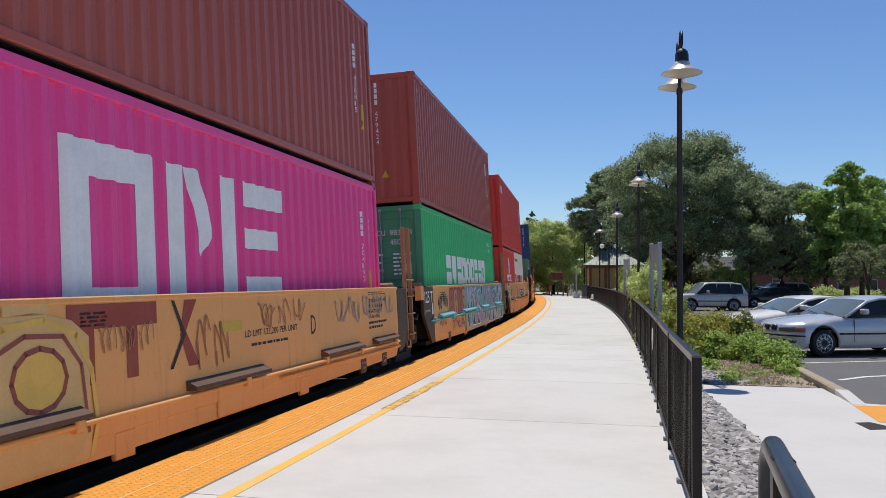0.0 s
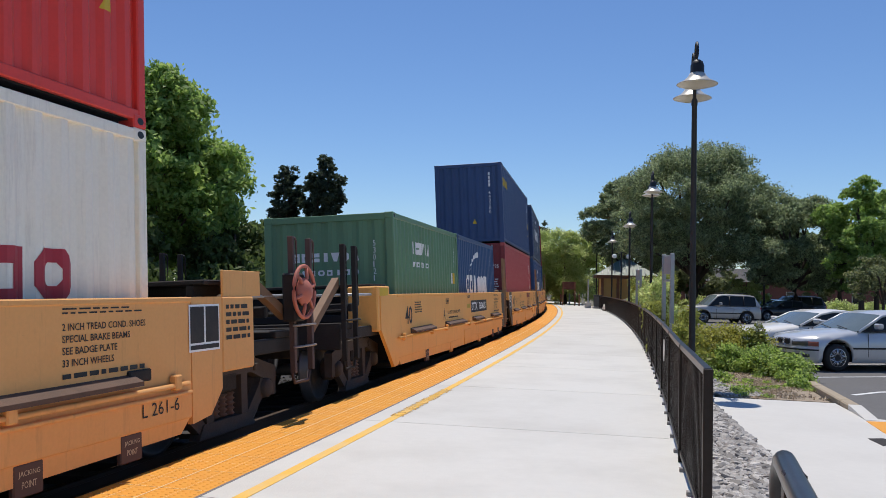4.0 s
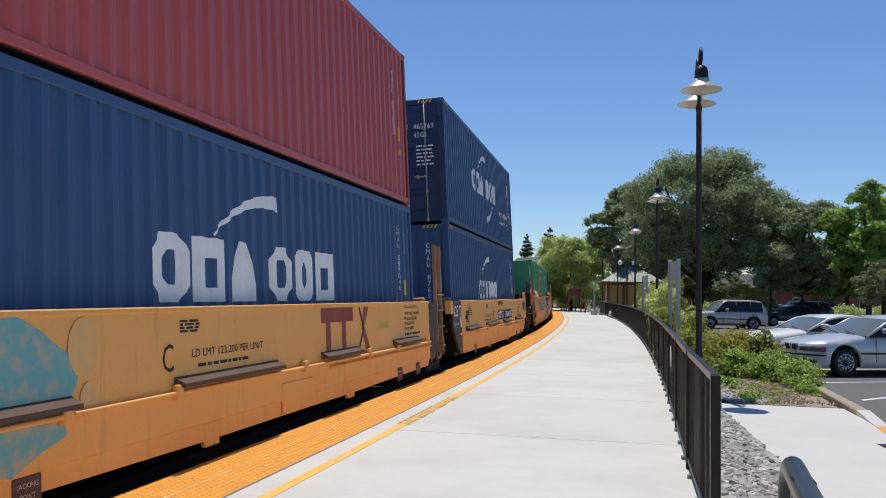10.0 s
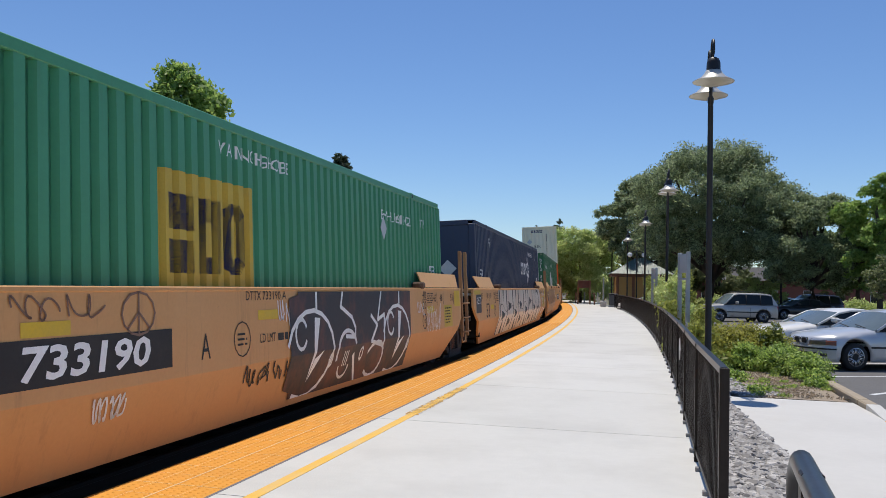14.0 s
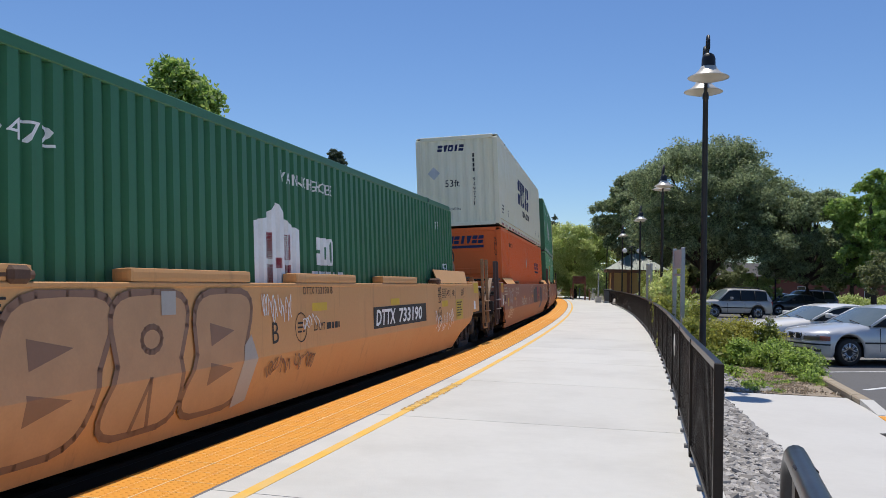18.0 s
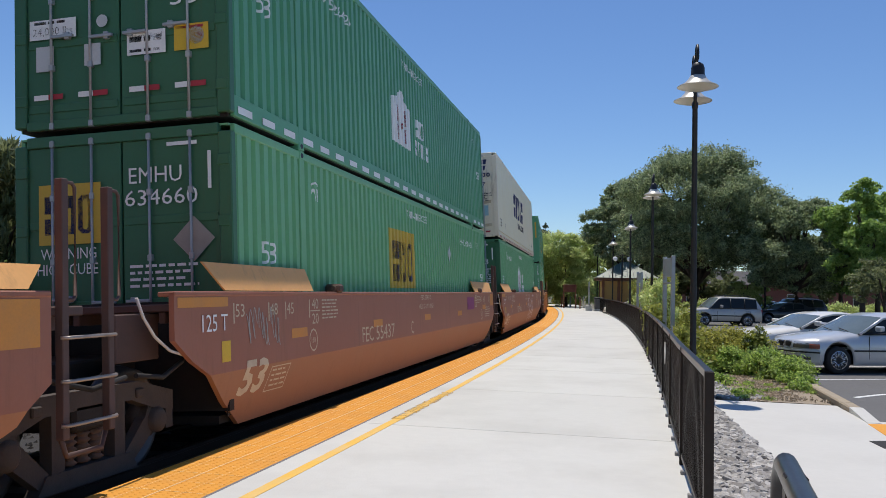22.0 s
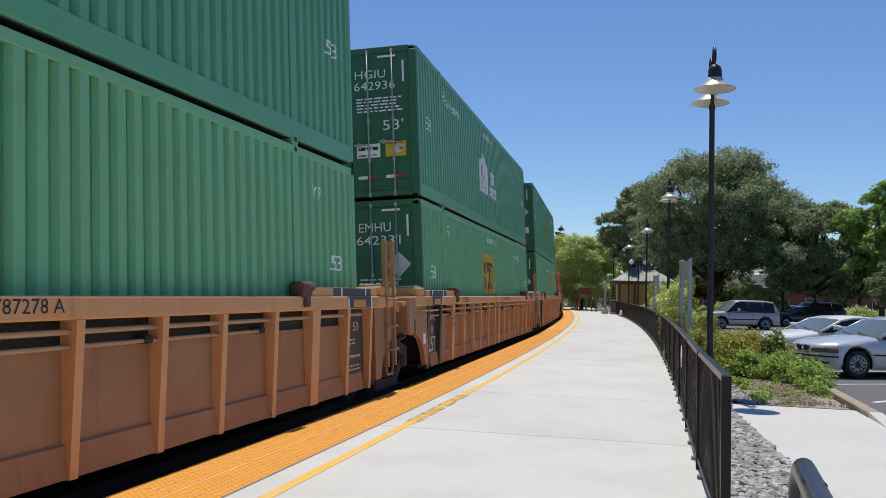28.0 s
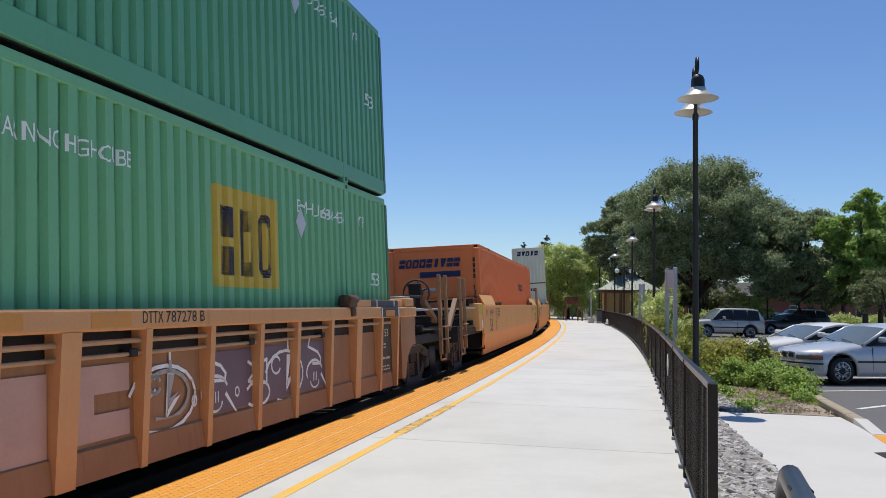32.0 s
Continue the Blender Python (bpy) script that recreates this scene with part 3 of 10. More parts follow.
def container(colour, label, length=12.192, width=2.438, height=2.896, front="wall", side_marks=(), front_marks=(), dirt=None, group="containers on the train", end_colour=None):
    """A steel shipping container: rails, posts, castings, folded walls, roof, floor, doors with locking bars, painted marks."""
    L, W, H = length / 2, width / 2, height
    big = length > 14
    root = thing("shipping_container", label, "container", group)
    mat = PAINT[colour]
    # Doors' end parts take END_PAINT, most of it darkened for shade.
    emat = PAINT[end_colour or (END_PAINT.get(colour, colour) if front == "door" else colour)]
    post = 6.10 if big else L
    at, cuts = fold(0.226, 0.05, (0.48, 0.62, 0.86, 1.0)) if big else fold(0.2771, 0.036)

    def right(u, v, r):
        return (W - 0.012 + r, u, v)

    def left(u, v, r):
        return (-W + 0.012 - r, -u, v)

    def near(u, v, r):
        return (u, -L + 0.02 - r, v)

    sill = 0.30 if big else 0.16
    top = 0.11
    for name, place in (("side_wall", right), ("side_wall", left)):
        bm = bmesh.new()
        spans = ((-L + 0.09, L - 0.09),) if not big else ((-L + 0.09, -post - 0.08), (-post + 0.08, post - 0.08), (post + 0.08, L - 0.09))
        for a, b in spans:
            corrugated(bm, a, b, sill, H - top, place, at, cuts)
        part(name, bm, mat, root)
    # roof and floor
    bm = bmesh.new()
    box(bm, -W + 0.05, W - 0.05, -L + 0.05, L - 0.05, H - 0.035, H - 0.012)
    for i in range(int(length / 0.6)):
        y = -L + 0.35 + i * 0.6
        box(bm, -W + 0.2, W - 0.2, y, y + 0.25, H - 0.012, H + 0.004)
    part("roof", bm, mat, root)
    bm = bmesh.new()
    box(bm, -W + 0.06, W - 0.06, -L + 0.06, L - 0.06, 0.06, 0.16)
    part("floor", bm, DIRTY, root)
    # rails
    for sgn in (1, -1):
        bm = bmesh.new()
        x0, x1 = sorted((sgn * (W - 0.06), sgn * (W - 0.004)))
        soft_box(bm, x0, x1, -L + 0.1, L - 0.1, 0.07, sill, 0.008)
        part("bottom_rail", bm, mat, root)
        bm = bmesh.new()
        soft_box(bm, x0, x1, -L + 0.1, L - 0.1, H - top, H - 0.01, 0.008)
        part("top_rail", bm, mat, root)
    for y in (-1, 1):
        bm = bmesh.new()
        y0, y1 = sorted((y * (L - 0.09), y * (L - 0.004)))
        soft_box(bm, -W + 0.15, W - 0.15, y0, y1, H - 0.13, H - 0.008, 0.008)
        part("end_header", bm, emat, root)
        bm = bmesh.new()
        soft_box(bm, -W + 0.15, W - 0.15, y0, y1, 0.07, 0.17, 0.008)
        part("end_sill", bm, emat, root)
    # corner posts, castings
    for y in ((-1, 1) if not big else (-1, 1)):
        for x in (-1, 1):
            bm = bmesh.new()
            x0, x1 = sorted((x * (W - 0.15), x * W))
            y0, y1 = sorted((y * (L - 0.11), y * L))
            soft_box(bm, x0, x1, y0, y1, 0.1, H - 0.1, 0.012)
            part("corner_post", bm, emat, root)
    cy = post - (0.09 if not big else 0.0)
    for y in (-1, 1):
        for x in (-1, 1):
            for z in (0.0, H - 0.118):
                bm = bmesh.new()
                x0, x1 = sorted((x * (W - 0.162), x * (W + 0.003)))
                yc = y * cy
                soft_box(bm, x0, x1, yc - 0.092, yc + 0.092, z, z + 0.12, 0.014)
                part("corner_casting", bm, RUST if (x + y + int(z)) % 2 else mat, root)
                bm = bmesh.new()
                prism(bm, [(yc + 0.045 * math.cos(a * 0.5236), z + 0.06 + 0.032 * math.sin(a * 0.5236)) for a in range(12)], x * (W + 0.002), x * (W + 0.0045))
                part("casting_hole", bm, BLACK, root)
    if big:
        for y in (-post, post):
            for x in (-1, 1):
                bm = bmesh.new()
                x0, x1 = sorted((x * (W - 0.1), x * (W - 0.002)))
                soft_box(bm, x0, x1, y - 0.08, y + 0.08, 0.1, H - 0.1, 0.008)
                part("stacking_post", bm, mat, root)
    # ends
    eat, ecuts = fold(0.29, 0.04)
    if front == "wall":
        bm = bmesh.new()
        corrugated(bm, -W + 0.15, W - 0.15, 0.15, H - 0.12, near, lambda u: eat(u), ecuts, 0.07)
        part("end_wall", bm, emat, root)
    elif front == "plain":
        bm = bmesh.new()
        soft_box(bm, -W + 0.15, W - 0.15, -L + 0.03, -L + 0.08, 0.17, H - 0.13, 0.006)
        wall = part("end_wall", bm, emat, root)
        for k in range(5):
            z = 0.24 + k * 0.3
            bm = bmesh.new()
            soft_box(bm, -W + 0.17, W - 0.17, -L + 0.002, -L + 0.04, z, z + 0.2, 0.02)
            part("pressed_rib", bm, emat, wall)
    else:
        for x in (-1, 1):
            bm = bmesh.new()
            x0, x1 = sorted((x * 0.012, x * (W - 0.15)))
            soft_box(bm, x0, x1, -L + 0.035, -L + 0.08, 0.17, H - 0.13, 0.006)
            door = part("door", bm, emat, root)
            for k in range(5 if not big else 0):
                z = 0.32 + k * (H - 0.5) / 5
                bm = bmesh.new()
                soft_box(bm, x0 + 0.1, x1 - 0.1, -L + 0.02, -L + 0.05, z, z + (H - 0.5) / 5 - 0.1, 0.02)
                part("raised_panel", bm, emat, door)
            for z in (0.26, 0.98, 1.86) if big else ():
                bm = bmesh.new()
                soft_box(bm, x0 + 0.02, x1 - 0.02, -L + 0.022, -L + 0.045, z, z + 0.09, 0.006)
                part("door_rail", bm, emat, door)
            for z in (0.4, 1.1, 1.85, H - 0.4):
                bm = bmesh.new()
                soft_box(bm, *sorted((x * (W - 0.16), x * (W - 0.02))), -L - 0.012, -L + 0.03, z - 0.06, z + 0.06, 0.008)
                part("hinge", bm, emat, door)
            for f in (0.3, 0.72):
                u = x * (W - 0.15) * f
                bm = bmesh.new()
                tube(bm, ((u, -L + 0.0, 0.06), (u, -L + 0.0, H - 0.06)), 0.015, 8)
                for z in (0.1, 0.75, 1.5, 2.2, H - 0.1):
                    soft_box(bm, u - 0.026, u + 0.026, -L - 0.018, -L + 0.04, z - 0.035, z + 0.035, 0.006)
                part("locking_bar", bm, GALV, door, "galvanised locking bar")
                bm = bmesh.new()
                soft_box(bm, min(u, u - x * 0.28), max(u, u - x * 0.28), -L - 0.03, -L + 0.01, 1.0 + 0.1 * f, 1.035 + 0.1 * f, 0.006)
                soft_box(bm, u - x * 0.2 - 0.03, u - x * 0.2 + 0.03, -L - 0.02, -L + 0.04, 0.98 + 0.1 * f, 1.06 + 0.1 * f, 0.006)
                part("door_handle", bm, GALV, door, "galvanised door handle")
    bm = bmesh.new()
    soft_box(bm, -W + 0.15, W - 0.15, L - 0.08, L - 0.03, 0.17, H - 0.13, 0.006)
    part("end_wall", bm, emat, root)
    if not big and colour in ("blue", "slate") and H > 2.7:
        hatch = lambda a, b: [[(a + i * 0.09, H - 0.1), (a + i * 0.09 + 0.045, H - 0.1), (a + i * 0.09 + 0.085, H - 0.02), (a + i * 0.09 + 0.04, H - 0.02)] for i in range(int((b - a) / 0.09))]
        mark("hazard_stripe", hatch(-L + 0.2, -L + 0.65), "yellow", root, lambda u, v, r: (W - 0.004 + r, u, v))
        mark("hazard_stripe", hatch(-W + 0.2, -W + 0.6) + hatch(W - 0.6, W - 0.2), "yellow", root, lambda u, v, r: (u, -L + 0.004 - r, v))
    # paint
    for name, ink, polys, lab in side_marks:
        if all(v <= sill + 0.01 or abs(u) > L - 0.12 for p in polys for u, v in p):
            mark(name, polys, ink, root, lambda u, v, r: (W + r, u, v), None, None, 0.004 if name != "yellow_edge" else 0.006, lab)
        elif name == "placard":
            mark(name, polys, ink, root, lambda u, v, r: (W - 0.01 + r, u, v), None, None, 0.004, lab)
        else:
            mark(name, polys, ink, root, right, at, cuts, 0.004, lab)
    nearmark = near if front == "wall" else (lambda u, v, r: (u, -L + 0.014 - r, v))
    for name, ink, polys, lab in front_marks:
        if front == "wall":
            mark(name, polys, ink, root, near, eat, ecuts, 0.004, lab)
        else:
            mark(name, polys, ink, root, lambda u, v, r: (u, -L + (0.002 if front == "plain" else 0.012) - r, v), None, None, 0.004, lab)
    return root

# ---- well cars ----
CAR_COLOURS = {"yellow": (0.76, 0.43, 0.13), "tan": (0.68, 0.39, 0.15), "brown_tan": (0.55, 0.335, 0.155), "oxide": (0.28, 0.128, 0.095), "rust_brown": (0.54, 0.31, 0.15), "charcoal": (0.040, 0.034, 0.030)}
# Turned-in plates paler: dust, plus the platform's bounced light put into the colour.
BOUNCE_DUST_C = {"tan": (0.62, 0.37, 0.18), "brown_tan": (0.53, 0.315, 0.14), "oxide": (0.31, 0.168, 0.105)}
BOUNCE_DUST = {k: streak_mat("bounce_dust_" + k, warm(c), rust=(0.2, 0.11, 0.06), amount=0.35, fade=shade(c, 1.2), fade_amount=0.35, rough=0.75) for k, c in BOUNCE_DUST_C.items()}
CAR_PAINT = {k: streak_mat("car_" + k, warm(c), rust=(0.14, 0.075, 0.04), amount={"charcoal": 0.15, "rust_brown": 0.4, "oxide": 0.45}.get(k, 0.36), fade=shade(c, 1.35), fade_amount=0.3, rough=0.6, chalky=0.05) for k, c in CAR_COLOURS.items()}


def mesh_of(bm, mat, name):
    me = bpy.data.meshes.new(name)
    bm.to_mesh(me)
    bm.free()
    me.materials.append(mat)
    return me


WHEEL_R = 0.457
TRUCK_M = paint_mat("bounce_dust_cast_steel", (0.075, 0.056, 0.045), 0.85, 0.0, wear=(0.03, 0.024, 0.02), wear_amount=0.6, grain=0.25, scale=4, bump=0.4)
WHEEL_M = paint_mat("wheel_steel", (0.12, 0.11, 0.105), 0.45, 0.5, wear=(0.05, 0.04, 0.035), wear_amount=0.6, scale=4)
turn_x = Matrix.Rotation(radians(90), 4, 'Y')


def make_truck_meshes():
    out = {}
    bm = bmesh.new()
    for x in (-0.755, 0.755):
        k = 1 if x > 0 else -1
        prof = [(0.12, -0.09), (0.39, -0.06), (0.41, -0.075), (WHEEL_R + 0.025, -0.075), (WHEEL_R + 0.02, -0.045), (WHEEL_R, -0.04), (WHEEL_R - 0.006, 0.06), (0.41, 0.062), (0.39, 0.03), (0.15, 0.02), (0.11, 0.08)]
        lathe(bm, [(r, k * z) for r, z in prof], 28, Matrix.Translation((x, 0, 0)) @ turn_x)
    tube(bm, ((-1.05, 0, 0), (1.05, 0, 0)), 0.085, 12)
    out["wheelset"] = mesh_of(bm, WHEEL_M, "wheelset")
    bm = bmesh.new()
    for outline in ([(-1.14, 0.52), (-1.14, 0.69), (-0.62, 0.82), (0.62, 0.82), (1.14, 0.69), (1.14, 0.52), (0.86, 0.56), (0.52, 0.67), (-0.52, 0.67), (-0.86, 0.56)],
                    [(-0.6, 0.1), (-0.5, 0.24), (0.5, 0.24), (0.6, 0.1)]):
        prism(bm, outline, 0.98, 1.1)
    for k in (-1, 1):
        prism(bm, [(k * 0.30, 0.23), (k * 0.30, 0.69), (k * 0.44, 0.69), (k * 0.44, 0.23)], 0.985, 1.09)
        prism(bm, [(k * 0.50, 0.11), (k * 0.46, 0.25), (k * 0.74, 0.50), (k * 0.80, 0.60), (k * 0.98, 0.58), (k * 0.92, 0.42)], 0.99, 1.08)
        prism(bm, [(k * 1.03, 0.36), (k * 1.03, 0.60), (k * 1.14, 0.56), (k * 1.14, 0.36)], 0.985, 1.095)
        soft_box(bm, 1.07, 1.125, k * 0.62 - 0.05, k * 0.62 + 0.05, 0.68, 0.76, 0.01)
    out["side_frame"] = mesh_of(bm, TRUCK_M, "side_frame")
    bm = bmesh.new()
    rings = []
    for k in range(5):
        rings += [(0.05, k * 0.052), (0.075, 0.02 + k * 0.052), (0.05, 0.04 + k * 0.052)]
    lathe(bm, rings, 10)
    out["spring"] = mesh_of(bm, RUST, "spring")
    bm = bmesh.new()
    soft_box(bm, -1.1, 1.1, -0.2, 0.2, 0.5, 0.72, 0.03)
    out["bolster"] = mesh_of(bm, DIRTY, "bolster")
    bm = bmesh.new()
    lathe(bm, [(0.0, 0.15), (0.07, 0.15), (0.11, 0.12), (0.12, 0.03), (0.16, 0.0), (0.16, -0.12)], 14, turn_x)
    out["bearing"] = mesh_of(bm, TRUCK_M, "bearing_cap")
    return out


TRUCK = make_truck_meshes()


def truck(root, y):
    t = new("truck")
    t.parent = root
    t.matrix_basis = Matrix.Translation((0, y, 0))
    t["label"] = "grimy two-axle cast-steel truck"
    half_turn = Matrix.Rotation(math.pi, 4, 'Z')
    for m in (Matrix(), half_turn):
        share("side_frame", TRUCK["side_frame"], t, m)
        for dy in (-0.16, 0.0, 0.16):
            share("spring", TRUCK["spring"], t, m @ Matrix.Translation((1.0, dy, 0.25)))
        for dy in (-0.89, 0.89):
            share("bearing_cap", TRUCK["bearing"], t, m @ Matrix.Translation((1.0, dy, WHEEL_R)))
    share("bolster", TRUCK["bolster"], t)
    for dy in (-0.89, 0.89):
        w = share("wheelset", TRUCK["wheelset"], t, Matrix.Translation((0, dy, WHEEL_R)), "worn steel wheelset")
        SPINNERS.append((w, dy))
    return t


def ladder(root, x, y0, y1, z0, z1, mat, rungs, loop=0.3):
    """Two flat uprights with round rungs and grab loops."""
    for y in (y0, y1):
        bm = bmesh.new()
        soft_box(bm, x - 0.012, x + 0.055, y - 0.033, y + 0.033, z0, z1, 0.006)
        part("ladder_post", bm, mat, root)
        bm = bmesh.new()
        g = y + 0.13
        tube(bm, ((x + 0.03, y, z1 - 0.02), (x + 0.03, g - 0.03, z1 - 0.02), (x + 0.03, g, z1 - 0.05), (x + 0.03, g, z1 - 0.82), (x + 0.03, g - 0.03, z1 - 0.85), (x + 0.03, y, z1 - 0.85)), 0.014, 7)
        part("grab_iron", bm, mat, root)
    for z in rungs:
        bm = bmesh.new()
        tube(bm, ((x + 0.05, y0 - 0.05, z), (x + 0.09, y0, z), (x + 0.09, y1, z), (x + 0.05, y1 + 0.05, z)), 0.014, 7)
        part("rung", bm, RUNG_M if mat is OXIDE_POST else mat, root)
    bm = bmesh.new()
    tube(bm, ((x, y0, z0 + 0.02), (x, y0 + 0.06, z0 - 0.12), (x, y1 - 0.06, z0 - 0.12), (x, y1, z0 + 0.02)), 0.02, 7)
    part("stirrup", bm, mat, root)


def brake_wheel(root, x, y, z, mat, facing=-1, r=0.29, side=False):
    """A spoked hand brake wheel with a domed hub before its gear box; it faces along the train or, with side, out of its flank."""
    d = 1 if facing < 0 else -1
    put = Matrix.Translation((x, y, z)) @ (Matrix.Rotation(radians(90), 4, 'Z') if side else Matrix())
    at = lambda a, k, v=0.0: tuple(put @ Vector((k * math.cos(a), v, k * math.sin(a))))
    bm = bmesh.new()
    tube(bm, [at(a * 0.2618, r) for a in range(24)], 0.024, 7, True)
    rim = part("hand_brake_wheel", bm, mat, root, "faded red hand brake wheel" if mat is not RUST else "rusty hand brake wheel")
    for a in range(6):
        bm = bmesh.new()
        tube(bm, (at(a * 1.0472 + 0.3, 0.06, -0.01), at(a * 1.0472 + 0.3, r * 0.6, -0.02), at(a * 1.0472 + 0.3, r)), 0.022, 6)
        part("spoke", bm, mat, rim)
    bm = bmesh.new()
    lathe(bm, [(0.0, 0.09), (0.06, 0.085), (0.09, 0.07), (0.14, 0.03), (0.165, 0.0), (0.165, -0.03), (0.0, -0.04)], 18, put @ Matrix.Rotation(radians(90), 4, 'X'))
    part("hub", bm, mat, rim)
    bm = bmesh.new()
    if side:
        soft_box(bm, x - 0.22, x - 0.05, y - 0.14, y + 0.14, z - 0.34, z + 0.22, 0.02)
    else:
        soft_box(bm, x - 0.14, x + 0.14, *sorted((y + d * 0.05, y + d * 0.2)), z - 0.34, z + 0.22, 0.02)
    part("brake_gear_box", bm, DIRTY, root)


# Tan with grime and the shade at the car ends put into the colour.
LADDER_M = paint_mat("grimy_shaded_tan", (0.36, 0.20, 0.095), 0.7, wear=(0.16, 0.09, 0.05), wear_amount=0.6, scale=4)
OXIDE_POST = paint_mat("dark_oxide_paint", (0.10, 0.055, 0.045), 0.7, wear=(0.05, 0.04, 0.035), wear_amount=0.5, scale=5)
RED_FADED = paint_mat("faded_red_paint", (0.50, 0.15, 0.10), 0.7, wear=(0.3, 0.13, 0.09), wear_amount=0.5, scale=6)


HOSE_M = paint_mat("pale_hose", (0.60, 0.55, 0.52), 0.4, wear=(0.25, 0.2, 0.18), wear_amount=0.4, scale=9)
RUNG_M = paint_mat("worn_rung", (0.34, 0.29, 0.26), 0.35, 0.5, wear=(0.12, 0.08, 0.06), wear_amount=0.5, scale=9)


def joint_end(root, y, sgn, paint, half, style):
    """The end of a unit that rests on a shared truck: end sill, top deck, hoses."""
    a = lambda v: y + sgn * v
    bm = bmesh.new()
    y0, y1 = sorted((a(0.0), a(1.0)))
    soft_box(bm, -0.55, 0.55, y0, y1, 0.62, 1.0, 0.02)
    part("end_sill", bm, DIRTY, root)
    bm = bmesh.new()
    y0, y1 = sorted((a(0.0), a(0.75)))
    soft_box(bm, -half + 0.05, half - 0.05, y0, y1, 1.40, 1.47, 0.01)
    grate = CAR_PAINT[paint] if style == "ribbed" else OXIDE_POST if paint == "oxide" else GALV
    walkway = part("end_walkway", bm, grate, root, "galvanised grating walkway" if grate is GALV else "grimy grating walkway")
    for k in range(7):
        x = -half + 0.2 + k * (2 * half - 0.4) / 6
        bm = bmesh.new()
        soft_box(bm, x - 0.03, x + 0.03, y0 + 0.02, y1 - 0.02, 1.3, 1.4, 0.006)
        part("walkway_bar", bm, grate, walkway)
    bm = bmesh.new()
    tube(bm, [(half - 0.25, a(0.2), 1.15), (half - 0.15, a(0.5), 0.95), (half - 0.1, a(0.9), 0.85), (half - 0.1, a(1.3), 0.9)], 0.022, 7)
    part("air_hose", bm, DIRTY, root)
    if paint == "oxide" and sgn < 0:
        bm = bmesh.new()
        soft_box(bm, half - 0.34, half - 0.31, y - 1.25, y - 0.6, 0.99, 1.395, 0.01)
        part("end_bulkhead", bm, OXIDE_POST, root)
        bm = bmesh.new()
        tube(bm, [(half - 0.06, y - 1.34, 1.52), (half - 0.05, y - 1.26, 1.36), (half - 0.05, y - 1.1, 1.2), (half - 0.06, y - 0.85, 1.07), (half - 0.07, y - 0.55, 1.0), (half - 0.08, y - 0.3, 0.965), (half - 0.2, y - 0.1, 0.95)], 0.013, 8)
        part("brake_hose", bm, HOSE_M, root, "pale curved brake hose")
    for x in (-1, 1):
        bm = bmesh.new()
        x0, x1 = sorted((x * (half - 0.35), x * (half - 0.12)))
        y0, y1 = sorted((a(0.05), a(0.28)))
        soft_box(bm, x0, x1, y0, y1, 1.47, 1.58, 0.03)
        part("corner_bracket", bm, LADDER_M, root)


